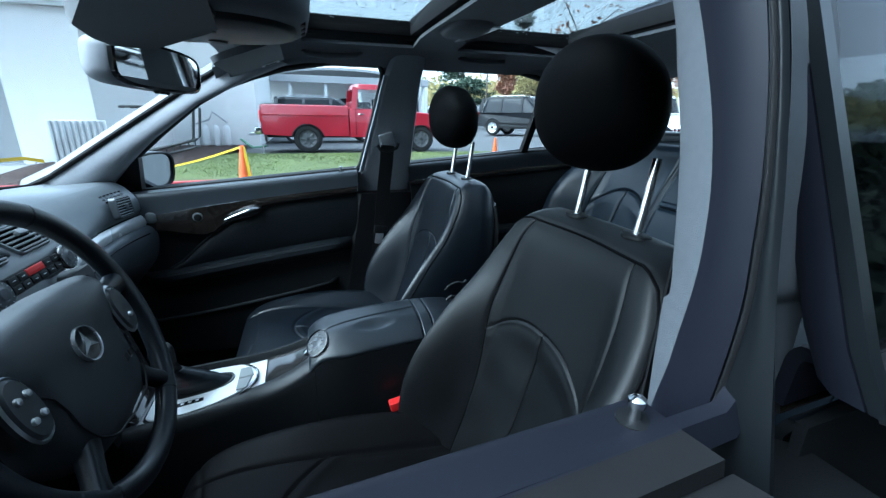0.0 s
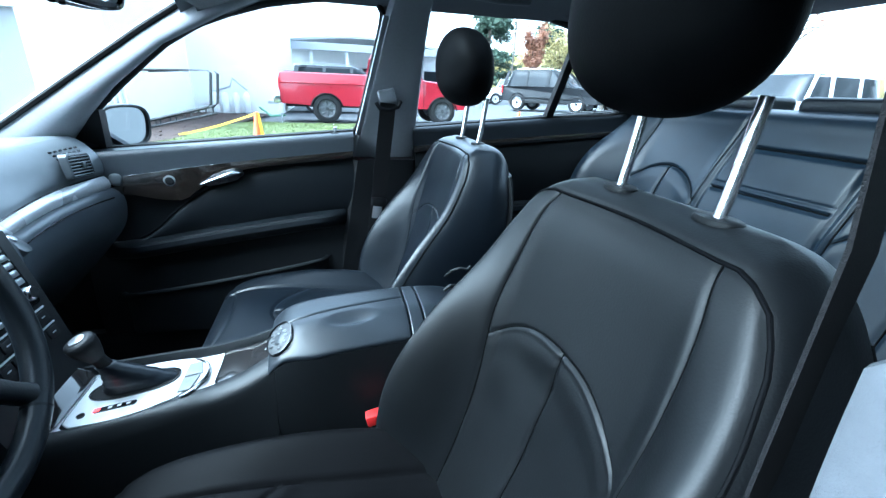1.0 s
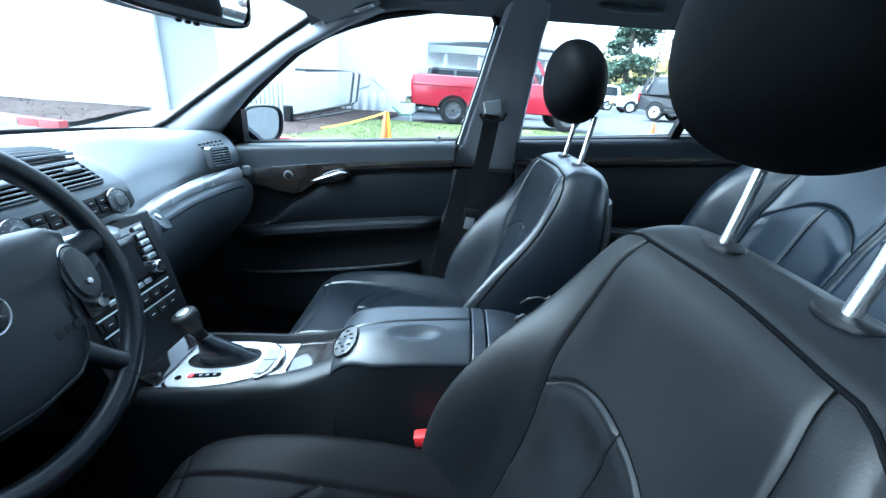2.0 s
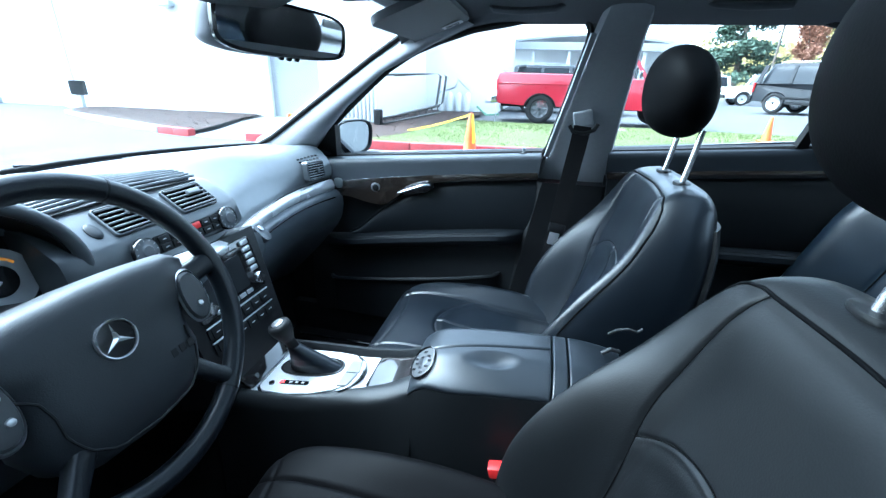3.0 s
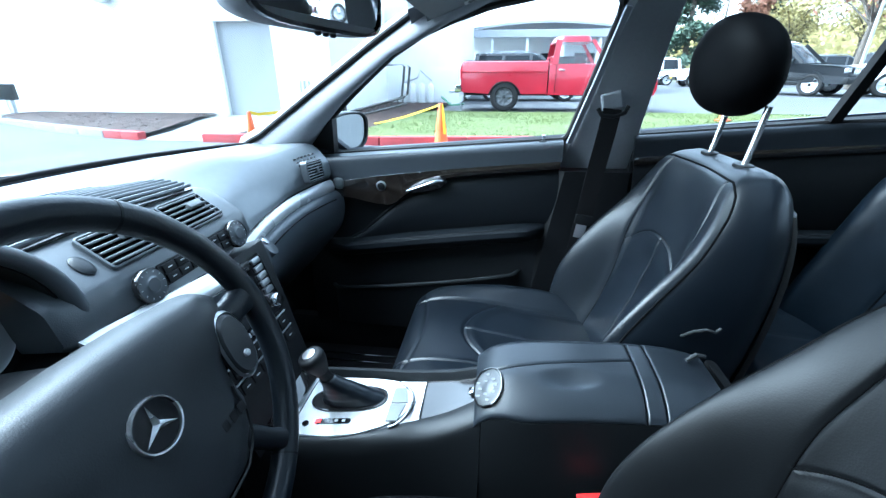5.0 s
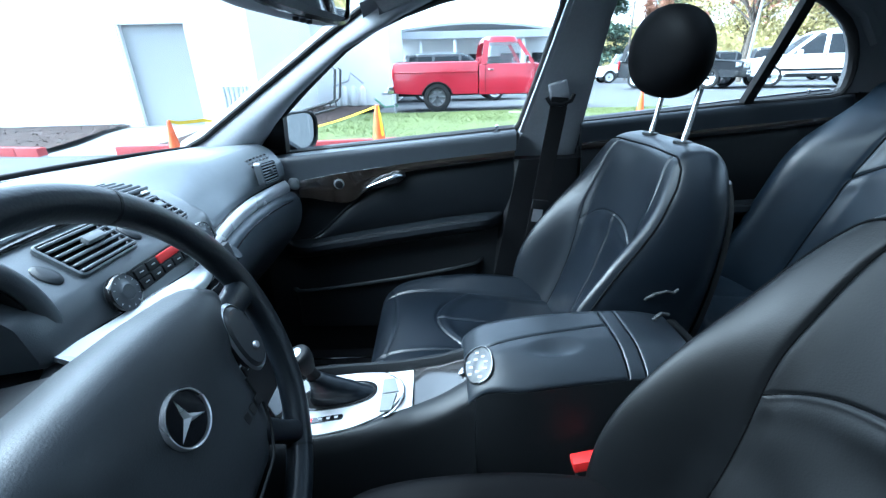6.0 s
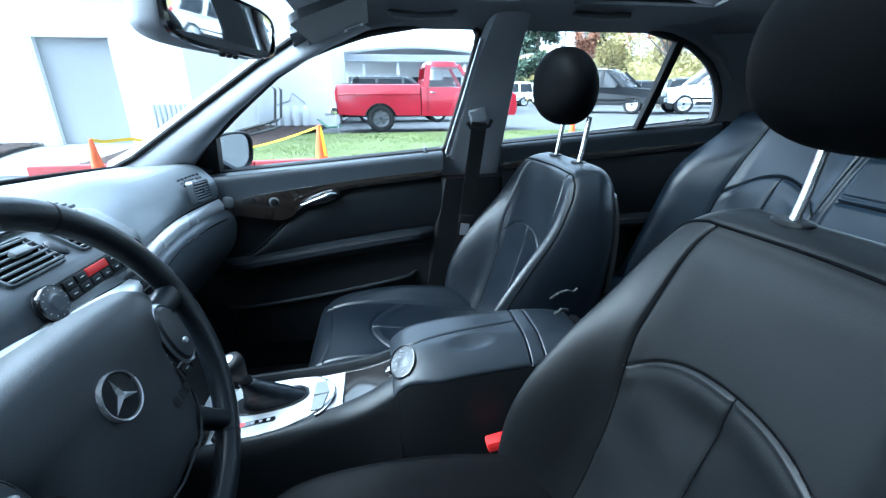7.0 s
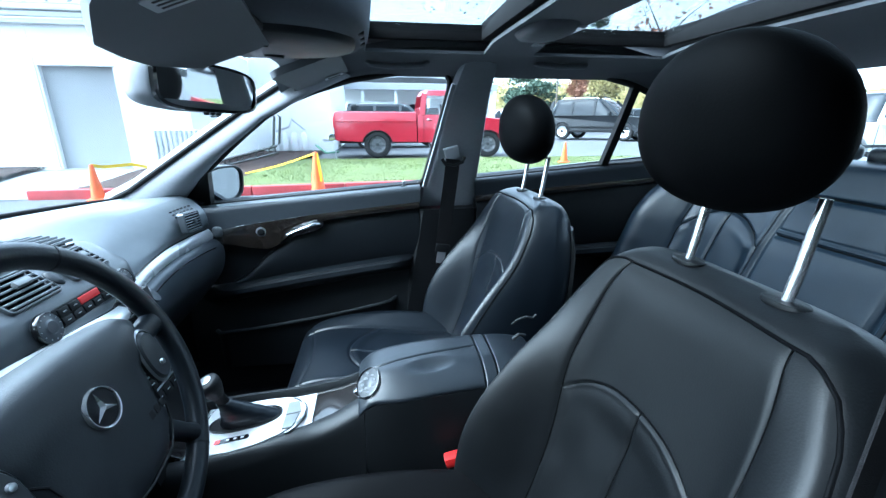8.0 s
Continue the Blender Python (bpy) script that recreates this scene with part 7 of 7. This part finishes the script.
def cabin(base, roof, width, z0, z1, inset=0.10, power=5.0):
    """A greenhouse with rounded corners: base and roof as (rear x, front x)."""
    loops = []
    for f, e in ((0, 0), (0.25, 0), (0.5, 0), (0.75, 0), (0.88, 0.006), (0.95, 0.025), (0.985, 0.06), (1.0, 0.13)):
        z = z0 + (z1 - z0) * f
        xr, xf = base[0] + (roof[0] - base[0]) * f + e, base[1] + (roof[1] - base[1]) * f - e
        w = width / 2 - inset * f - e * 0.7
        loops.append([(x, y, z) for x, y in oval((xf - xr) / 2, w, 40, power, (xf + xr) / 2)])
    return loft(loops)


def resample_open(pts, n):
    """A smooth open line through points, at n even steps."""
    return [along(pts, i / (n - 1)) for i in range(n)]


def car(name, label, at, paint, kind="suv", low_paint=None):
    """A parked sport utility vehicle in its own frame: front towards +x, ground at z = 0."""
    v = thing(name, label, "car", "parked cars", at=at)
    L, W, wb = 4.8, 1.9, 2.9
    boxy = kind == "jeep"
    h_belt, h_roof = (1.12, 1.80) if boxy else (1.08, 1.75)
    out = [(-2.35, 0.42), (-2.38, 0.70), (-2.34, 1.0), (-2.28, h_belt), (0.95, h_belt), (1.25, 1.06 if boxy else 1.04), (2.15, 1.02 if boxy else 0.95), (2.36, 0.88 if boxy else 0.78), (2.40, 0.60), (2.34, 0.40)]
    part("body", side_body(resample_open(out, 40), (-wb / 2, wb / 2), 0.43, W, taper=0.06 if boxy else 0.16), paint, v, sharp=35)
    part("wheel_wells", box((3.9, W - 0.5, 0.36), (0, 0, 0.60), 0.02, 1), RUBBER, v, "dark wheel wells")
    part("greenhouse", cabin((-2.28, 1.15 if not boxy else 0.95), (-2.02, 0.35 if not boxy else 0.62), W - 0.06, h_belt - 0.02, h_roof), DARKGLASS, v, "dark glazed cabin", sharp=30)
    part("roof", cabin((-2.05, 0.37 if not boxy else 0.64), (-1.98, 0.26), W - 0.23, h_roof - 0.07, h_roof + 0.03, 0.03), paint, v, sharp=35)
    for s in (1, -1):
        for x0, x1, w in ((-2.16, -2.03, 0.16), (-1.05, -1.02, 0.12), (0.02, 0.03, 0.12), (1.05 if not boxy else 0.9, 0.34 if not boxy else 0.6, 0.10)):
            part("pillar", ribbon([(x0, s * (W / 2 - 0.028), h_belt), (x1, s * (W / 2 - 0.128), h_roof - 0.03)], (1, 0, 0), w, 0.03), paint, v)
        part("side_moulding", box((2.5, 0.02, 0.07), (0, s * (W / 2 + 0.004), 0.58), 0.006, 1), PLASTIC, v)
        part("sill", box((2.1, 0.05, 0.12), (0, s * (W / 2 - 0.02), 0.40), 0.015, 1), PLASTIC, v)
        part("door_mirror", box((0.12, 0.20, 0.14), (0.78, s * (W / 2 + 0.06), 1.14), 0.03, 2), paint, v)
        for x in (-0.30, 0.62):
            part("door_handle", box((0.16, 0.02, 0.03), (x - 0.35, s * (W / 2 + 0.008), 0.96), 0.006, 1), paint, v)
        for x in (-1.05, 0.0, 0.92):
            part("door_gap", box((0.010, 0.006, 0.58), (x, s * (W / 2 + 0.001), 0.78), 0), RUBBER, v)
        part("headlight", box((0.10, 0.34, 0.15), (2.31, s * 0.70, 0.82), 0.03, 2), SATIN, v, "clear headlight")
        part("tail_light", box((0.06, 0.20, 0.34), (-2.33, s * 0.80, 0.92), 0.02, 2), REDPLASTIC, v, "red tail light")
        part("roof_bar", tube([(-1.7, s * 0.66, h_roof + 0.03), (-1.6, s * 0.66, h_roof + 0.08), (0.0, s * 0.66, h_roof + 0.08), (0.1, s * 0.66, h_roof + 0.03)], 0.018, 6), STEEL, v)
    gr = part("grille", box((0.05, 1.0, 0.22), (2.375, 0, 0.80), 0.015, 1), GLOSSBLACK, v)
    for i in range(7):
        part("grille_bar", box((0.03, 0.06, 0.18), (2.40, -0.42 + 0.14 * i, 0.80), 0.006, 1), CHROME, gr)
    part("bumper", box((0.16, 1.8, 0.22), (2.38, 0, 0.50), 0.05, 2), PLASTIC if low_paint is None else low_paint, v)
    part("rear_bumper", box((0.14, 1.8, 0.22), (-2.38, 0, 0.52), 0.05, 2), PLASTIC if low_paint is None else low_paint, v)
    part("number_plate", box((0.02, 0.34, 0.14), (2.47, 0, 0.56), 0.004, 1), YELLOW if boxy else TRIMWHITE, v, "number plate")
    part("plate_bar", box((0.006, 0.26, 0.05), (2.482, 0, 0.56), 0), PLASTIC, v)
    for x in (-wb / 2, wb / 2):
        for s in (1, -1):
            wheel("wheel", 0.37, 0.24, v, pose(x, s * (W / 2 - 0.13), 0.37), SATIN, GLOSSBLACK, 6, 0.66)
    return v


def facing(x, y, deg, size=1.0):
    return Matrix.Translation((x, y, z_ground(x, y))) @ pose(0, 0, 0, 0, 0, deg) @ Matrix.Diagonal((size, size, size, 1))


car("dark_suv", "dark grey sport utility car parked on the asphalt", facing(10.6, 19.3, -52, 1.06), GREYPAINT, low_paint=PLASTIC)
car("white_suv", "large white sport utility car parked nose out", facing(15.0, 17.6, 160, 1.13), WHITEPAINT)
car("white_suv", "white boxy off-road car parked at the back", facing(12.6, 29.2, 175), WHITEPAINT, "jeep")
car("white_suv", "white car parked in the far row", facing(14.8, 34.0, 172), WHITEPAINT)
car("white_suv", "white car parked in the far row", facing(9.6, 33.5, 175), WHITEPAINT)
car("blue_suv", "dark blue car parked on the slope", facing(20.5, 25.5, -25), BLACKPAINT)
car("black_suv", "black sport utility car parked in the far row", facing(20.5, 31.0, -12), BLACKPAINT)
car("silver_jeep", "white boxy off-road car with yellow plate", facing(12.0, 8.6, 182), WHITEPAINT, "jeep", PLASTIC)
car("black_jeep", "black boxy off-road car behind the saloon", facing(9.6, 2.4, 178), BLACKPAINT, "jeep", PLASTIC)
car("white_suv", "white car parked behind the saloon", facing(10.5, -2.2, 180), WHITEPAINT)

# red pickup
tk = thing("pickup_truck", "faded red regular-cab pickup truck parked behind the lawn", "truck", at=Matrix.Translation((0, 13.1, 0.125)))
TW, R0, R1 = 1.92, -0.36, 3.01
bed = side_body([(-1.56, 0.52), (-1.60, 0.70), (-1.60, 1.18), (-1.58, 1.29), (-1.54, 1.335), (0.80, 1.335), (0.82, 1.31), (0.82, 0.48)], (R0,), 0.445, TW)
part("bed", bed, REDPAINT, tk, "red load bed", sharp=30)
part("bed_liner", box((2.2, 1.6, 0.05), (-0.36, 0, 1.333), 0.01, 1), RUBBER, tk, "black bed cover")
part("cab", side_body([(0.85, 0.46), (0.85, 1.26), (2.45, 1.26), (2.55, 1.24), (3.55, 1.14), (3.72, 1.05), (3.76, 0.62), (3.70, 0.46)], (R1,), 0.445, TW), REDPAINT, tk, "red cab and bonnet", sharp=30)
part("cab_roof", cabin((0.96, 2.00), (1.02, 1.92), TW - 0.30, 1.80, 1.955, 0.06), REDPAINT, tk, "red cab roof", sharp=30)
part("cab_back", box((0.05, 1.5, 0.22), (0.94, 0, 1.35), 0.01, 1), REDPAINT, tk)
part("cab_seat", box((0.45, 1.4, 0.30), (1.30, 0, 1.30), 0.06, 2), PLASTIC, tk, "dark bench seat")
for s in (1, -1):
    y = s * (TW / 2 - 0.115)
    for (x0, x1, w) in ((0.98, 1.06, 0.16), (2.36, 1.94, 0.09)):
        part("cab_pillar", ribbon([(x0, s * (TW / 2 - 0.05), 1.24), (x1, s * (TW / 2 - 0.18), 1.85)], (1, 0, 0), w, 0.05), REDPAINT, tk)
    g = part("side_window", loft([[(1.06, s * (TW / 2 - 0.055), 1.25), (2.34, s * (TW / 2 - 0.055), 1.25), (1.95, s * (TW / 2 - 0.175), 1.82), (1.12, s * (TW / 2 - 0.175), 1.82)], [(1.06, s * (TW / 2 - 0.065), 1.25), (2.34, s * (TW / 2 - 0.065), 1.25), (1.95, s * (TW / 2 - 0.185), 1.82), (1.12, s * (TW / 2 - 0.185), 1.82)]]), GLASS, tk, "cab side window")
    part("door_seam", box((0.012, 0.01, 0.72), (1.02, s * (TW / 2 + 0.001), 0.88), 0), RUBBER, tk)
    part("door_seam", box((0.012, 0.01, 0.72), (2.42, s * (TW / 2 + 0.001), 0.88), 0), RUBBER, tk)
    part("door_handle", box((0.16, 0.02, 0.04), (1.18, s * (TW / 2 + 0.01), 1.10), 0.008, 1), CHROME, tk)
    part("truck_mirror", box((0.06, 0.16, 0.22), (2.16, s * (TW / 2 + 0.10), 1.34), 0.02, 2), CHROME, tk, "chrome door mirror")
    part("body_crease", box((2.36, 0.014, 0.03), (-0.38, s * (TW / 2 + 0.002), 1.06), 0.006, 1), REDPAINT, tk)
    part("tail_lamp", box((0.05, 0.10, 0.30), (-1.59, s * 0.88, 1.02), 0.01, 1), REDPLASTIC, tk, "red tail lamp")
    for cx in (R0, R1):
        part("arch_lip", tube([(cx + 0.448 * math.cos(a), s * (TW / 2 + 0.002), 0.36 + 0.448 * math.sin(a)) for a in lin(0.15, math.pi - 0.15, 16)], 0.018, 6), PLASTIC, tk)
        wheel("wheel", 0.40, 0.26, tk, pose(cx, s * (TW / 2 - 0.14), 0.40), RIMGREY, RACKSTEEL, 8, 0.60)
part("rear_bumper", box((0.18, 1.85, 0.20), (-1.68, 0, 0.62), 0.03, 2), CHROME, tk, "chrome rear bumper")
part("frame_rail", box((5.0, 0.9, 0.16), (1.0, 0, 0.50), 0.02, 1), PLASTIC, tk)
part("roof_lights", box((0.10, 0.5, 0.05), (1.45, 0, 1.965), 0.015, 1), PLASTIC, tk)
part("wheel_wells", box((4.6, 1.30, 0.40), (1.1, 0, 0.72), 0.02, 1), RUBBER, tk, "dark wheel wells")
part("tow_hitch", box((0.30, 0.10, 0.08), (-1.88, 0, 0.50), 0.01, 1), STEEL, tk)
car("black_suv", "black car parked behind the pickup", facing(0.6, 18.4, 2), BLACKPAINT)

# cones and tape
def cone(x, y, z, h, turn):
    c = thing("traffic_cone", "orange plastic traffic cone by the lawn", "traffic cone", "traffic cones", at=Matrix.Translation((x, y, z)) @ pose(0, 0, 0, 0, 0, turn))
    part("base", box((0.48 * h, 0.48 * h, 0.03), (0, 0, 0.015), 0.012, 2), ORANGE, c)
    part("cone", spin([(0.18 * h, 0.028), (0.165 * h, 0.06), (0.055 * h, 0.95 * h), (0.045 * h, 0.99 * h), (0.02 * h, h)], Matrix(), 28), ORANGE, c, "orange cone")
    part("band", spin([(0.128 * h, 0.40 * h), (0.127 * h, 0.41 * h), (0.108 * h, 0.56 * h), (0.106 * h, 0.55 * h)], Matrix(), 28), ORANGE, c)


cone(-1.40, 6.38, 0.0, 0.71, 5)
cone(-4.72, 6.42, 0.0, 0.55, 20)
cone(4.32, 9.5, 0.19, 0.50, 40)
tp = thing("caution_tape", "yellow caution tape strung from a cone", "tape")
p0, p1 = Vector((-1.40, 6.38, 0.69)), Vector((-3.1, 8.4, 0.16))
part("tape", ribbon([p0.lerp(p1, f) + Vector((0, 0, -0.03 * math.sin(math.pi * f))) for f in lin(0, 1, 14)], (0, 0, 1), 0.030, 0.002), YELLOW, tp)
part("tape_tail", ribbon([p0 + Vector((0.02, -0.03, 0.0)), p0 + Vector((0.05, -0.06, -0.2)), p0 + Vector((0.07, -0.09, -0.45))], (1, 0, 0), 0.04, 0.002), YELLOW, tp)
part("tape_tail", ribbon([Vector((-4.72, 6.42, 0.54)), Vector((-4.6, 6.5, 0.50)), Vector((-4.3, 6.7, 0.52)), Vector((-4.1, 6.75, 0.47))], (0, 0, 1), 0.05, 0.002), YELLOW, tp)

# scrap rack of steel tube, ribbed panel and small clutter by the wall
rk = thing("steel_rack", "dark steel tube rack lying on the mulch bed", "rack")
for y in (9.3, 9.9):
    part("side_tube", tube([(-4.0, y, 0.30), (-2.75, y, 0.62), (-2.68, y, 0.68), (-2.60, y, 1.28), (-2.68, y, 1.34), (-3.9, y, 1.28)], 0.028, 8), RACKSTEEL, rk)
    part("lower_tube", tube([(-4.0, y, 0.18), (-2.7, y, 0.48)], 0.024, 8), RACKSTEEL, rk)
    for i in range(5):
        part("upright", tube([(-3.95 + 0.29 * i, y, 0.20 + 0.065 * i), (-3.95 + 0.29 * i, y, 0.33 + 0.072 * i)], 0.016, 6), RACKSTEEL, rk)
for i in range(4):
    part("cross_tube", tube([(-3.9 + 0.36 * i, 9.3, 0.32 + 0.09 * i), (-3.9 + 0.36 * i, 9.9, 0.32 + 0.09 * i)], 0.02, 6), RACKSTEEL, rk)
part("top_bar", tube([(-3.2, 9.3, 1.31), (-3.2, 9.9, 1.31)], 0.02, 6), RACKSTEEL, rk)
part("jack", box((0.18, 0.18, 0.42), (-4.1, 9.25, 0.30), 0.02, 1), PLASTIC, rk, "dark winch box")
pn = thing("ribbed_panel", "pale ribbed metal panel standing by the wall", "metal panel")
part("panel_sheet", box((1.0, 0.05, 0.92), (-4.75, 9.55, 0.55), 0.01, 1), TRIMWHITE, pn)
for i in range(9):
    part("rib", box((0.05, 0.03, 0.90), (-5.17 + 0.105 * i, 9.51, 0.55), 0.01, 1), STEEL, pn)
gc = thing("gas_cylinders", "pale gas meter with pipes against the white wall", "gas meter")
for i in range(4):
    part("cylinder", spin([(0.02, 0), (0.11, 0.02), (0.11, 0.55), (0.07, 0.64), (0.025, 0.68)], Matrix.Translation((-3.9 + 0.32 * i, 15.25, 0.15)), 16), TRIMWHITE, gc)
part("pipe", tube([(-4.0, 15.3, 0.8), (-3.4, 15.2, 1.0), (-3.3, 15.2, 1.25), (-2.9, 15.3, 0.9)], 0.03, 8), STEEL, gc)
jk = thing("trailer_jack", "small green trailer hitch jack on the grass", "trailer jack")
part("arm", tube([(-2.2, 12.6, 0.5), (-1.9, 12.4, 0.28), (-1.5, 12.3, 0.32)], 0.03, 6), mat("green_paint", (0.08, 0.2, 0.12), 0.5), jk)
part("foot", spin([(0.08, 0), (0.08, 0.02), (0.02, 0.04), (0.02, 0.28)], Matrix.Translation((-1.6, 12.3, 0.10)), 12), STEEL, jk)
part("drain_cover", spin([(0.16, 0), (0.16, 0.02), (0.01, 0.025)], Matrix.Translation((1.6, 10.6, 0.185)), 20), CONCRETE, tagged(new("drain_cover"), "round grey drain cover in the lawn", "drain cover"))


# ---- trees ----
def tree(name, label, x, y, height, spread, leaf_mat, seed, conifer=False, leaves=1500, leaf=0.22, bare=0.25):
    """A tapered trunk with limbs and a crown of many small leaf clumps."""
    rng = random.Random(seed)
    t = thing(name, label, "tree", "trees", at=Matrix.Translation((x, y, z_ground(x, y))))
    b = tube([(rng.gauss(0, 0.03) * k, rng.gauss(0, 0.03) * k, height * (0.92 if conifer else 0.62) * k / 5) for k in range(6)], [height * 0.022 * (1 - 0.16 * k) for k in range(6)], 8)
    tips = []
    n = 46 if conifer else 26
    for i in range(n):
        f = rng.uniform(0.12, 0.97) if conifer else rng.uniform(0.32, 0.62)
        a = rng.uniform(0, 2 * math.pi)
        reach = spread * ((1.02 - f) * rng.uniform(0.75, 1.1) if conifer else rng.uniform(0.5, 1.0))
        z0 = height * f * (0.95 if conifer else 1.0)
        z1 = z0 - 0.12 * reach if conifer else z0 + rng.uniform(0.1, 0.42) * height * (1.1 - reach / spread * 0.5)
        p0, p1 = Vector((0, 0, z0)), Vector((reach * math.cos(a), reach * math.sin(a), min(z1, height)))
        mid = p0.lerp(p1, 0.5) + Vector((0, 0, 0.06 * reach))
        tube([p0, mid, p1], [height * 0.007, height * 0.004, 0.008], 5, b)
        tips.append((p0, mid, p1))
    part("trunk", b, BARK, t, "brown trunk and limbs")
    verts, faces = [], []
    for _ in range(leaves):
        p0, mid, p1 = rng.choice(tips)
        f = rng.uniform(bare, 1.08)
        c = p0.lerp(mid, f * 2) if f < 0.5 else mid.lerp(p1, f * 2 - 1)
        w = spread * (0.10 if conifer else 0.17)
        c = c + Vector((rng.gauss(0, w), rng.gauss(0, w), rng.gauss(0, w * (0.5 if conifer else 0.9))))
        s = leaf * rng.uniform(0.5, 1.3)
        d = Vector((rng.gauss(0, 1), rng.gauss(0, 1), rng.gauss(0, 0.7))).normalized()
        e = d.cross(Vector((rng.gauss(0, 1), rng.gauss(0, 1), rng.gauss(0, 1)))).normalized()
        i = len(verts)
        verts += [c - d * s, c + e * s * 0.45, c + d * s, c - e * s * 0.45 + d * s * 0.1]
        faces += [(i, i + 1, i + 2, i + 3)]
    me = bpy.data.meshes.new("crown")
    me.from_pydata(verts, [], faces)
    me.materials.append(leaf_mat)
    c = new("crown", me)
    c.parent = t
    return t


tree("fir_tree", "tall dark green fir tree behind the parked cars", 15.0, 41, 13, 3.6, FIR, 1, True, 12000, 0.19)
tree("fir_tree", "dark green fir tree on the slope", 27.0, 52, 15, 4.2, FIR, 2, True, 9000, 0.24)
tree("autumn_tree", "narrow rust-red autumn tree", 20.6, 43, 8.5, 1.15, AUTUMN_RED, 3, False, 4500, 0.15)
tree("autumn_tree", "yellow autumn tree with thinning leaves", 24.5, 44, 9, 3.2, AUTUMN_YELLOW, 4, False, 5000, 0.15)
tree("autumn_tree", "yellow autumn tree with thinning leaves", 29.5, 43, 10, 3.6, AUTUMN_YELLOW, 5, False, 5000, 0.15)
tree("autumn_tree", "yellow autumn tree with thinning leaves", 34.0, 41, 9, 3.4, AUTUMN_YELLOW, 6, False, 5000, 0.15)
tree("autumn_tree", "rust-brown autumn tree on the slope", 38.5, 36, 10, 3.4, AUTUMN_RED, 7, False, 5000, 0.15)
tree("autumn_tree", "bare twiggy tree with few leaves", 17.0, 24.5, 9, 3.2, AUTUMN_RED, 8, False, 420, 0.18)
tree("autumn_tree", "bare twiggy tree with few leaves", 26.0, 21.0, 11, 3.4, AUTUMN_RED, 9, False, 500, 0.18)
tree("autumn_tree", "small rust-red tree near the canopy", 11.0, 45, 4.6, 1.0, AUTUMN_RED, 10, False, 1500, 0.22)
for i in range(10):
    tree("fir_tree", "dark evergreen beside the car park", -7 + 3.3 * i, -7.5 - (i % 2) * 1.6, 8.5 + (i % 3), 2.9, FIR, 20 + i, True, 2600, 0.34)
for i in range(4):
    tree("fir_tree", "dark evergreen behind the parked cars", 24 + 4 * i, 4 - 5.0 * i, 10 + i % 2, 3.2, FIR, 40 + i, True, 2200, 0.36)
# tall evergreen hedge along the driver's side of the car park
verts, faces = [], []
rng = random.Random(77)
for _ in range(52000):
    x = rng.uniform(-9, 24)
    top = 7.4 + 1.0 * noise.noise(Vector((x * 0.35, 2.0, 0)))
    z = 0.02 + top * rng.random() ** 0.85
    y = -4.6 - 1.5 * rng.random() ** 0.8 + 0.5 * noise.noise(Vector((x * 0.6, z * 0.6, 5))) - 0.12 * z
    s = rng.uniform(0.12, 0.26)
    d = Vector((rng.gauss(0, 1), rng.gauss(0, 0.6), rng.gauss(0, 1))).normalized()
    e = d.cross(Vector((rng.gauss(0, 0.5), 1, rng.gauss(0, 0.5)))).normalized()
    i = len(verts)
    c = Vector((x, y, z))
    verts += [c - d * s, c + e * s * 0.5, c + d * s, c - e * s * 0.5]
    faces.append((i, i + 1, i + 2, i + 3))
me = bpy.data.meshes.new("hedge")
me.from_pydata(verts, [], faces)
me.materials.append(HEDGE)
tagged(new("hedge", me), "tall dark evergreen hedge beside the car park", "hedge", kind="stuff")
# far wooded slope
verts, faces = [], []
rng = random.Random(12)
tagged(part("hillside", sheet(lambda u, v: (u, v, 0.1 + 8.0 * step(44, 130, v) + 1.2 * noise.noise(Vector((u * 0.05, v * 0.05, 0))) * step(44, 60, v)), lin(-20, 220, 50), lin(46, 150, 22)), HILLGREEN), "distant wooded slope", "hillside", kind="structure")
for _ in range(26000):
    x, y = rng.uniform(10, 190), rng.uniform(60, 120)
    z = 8.0 * step(44, 130, y) + rng.uniform(0, 7) * (0.5 + 0.5 * noise.noise(Vector((x * 0.08, y * 0.08, 3))))
    s = rng.uniform(0.25, 0.6)
    d = Vector((rng.gauss(0, 1), rng.gauss(0, 0.4), rng.gauss(0, 1))).normalized()
    e = d.cross(Vector((0.2, 1, 0.1))).normalized()
    i = len(verts)
    c = Vector((x, y, z))
    verts += [c - d * s, c + e * s * 0.6, c + d * s, c - e * s * 0.6]
    faces.append((i, i + 1, i + 2, i + 3))
me = bpy.data.meshes.new("far_woods")
me.from_pydata(verts, [], faces)
me.materials.append(AUTUMN_YELLOW)
tagged(new("far_woods", me), "far autumn woods on the slope", "woods", kind="stuff")
for x, y, h in ((15.6, 36.5, 9.0), (16.5, 23.5, 6.0)):
    lp = thing("street_lamp", "grey lamp post over the car park", "street lamp", "street lamps", at=Matrix.Translation((x, y, z_ground(x, y))))
    part("pole", tube([(0, 0, 0), (0.02, 0, h * 0.5), (0.08, 0, h)], [0.09, 0.07, 0.05], 10), BARK if h > 8 else STEEL, lp)
    part("arm", tube([(0.05, 0, h * 0.93), (0.6, 0, h * 0.97), (1.1, 0, h * 0.95)], 0.03, 8), STEEL, lp)
    part("lantern", box((0.45, 0.22, 0.12), (1.2, 0, h * 0.94), 0.04, 2), TRIMWHITE, lp)
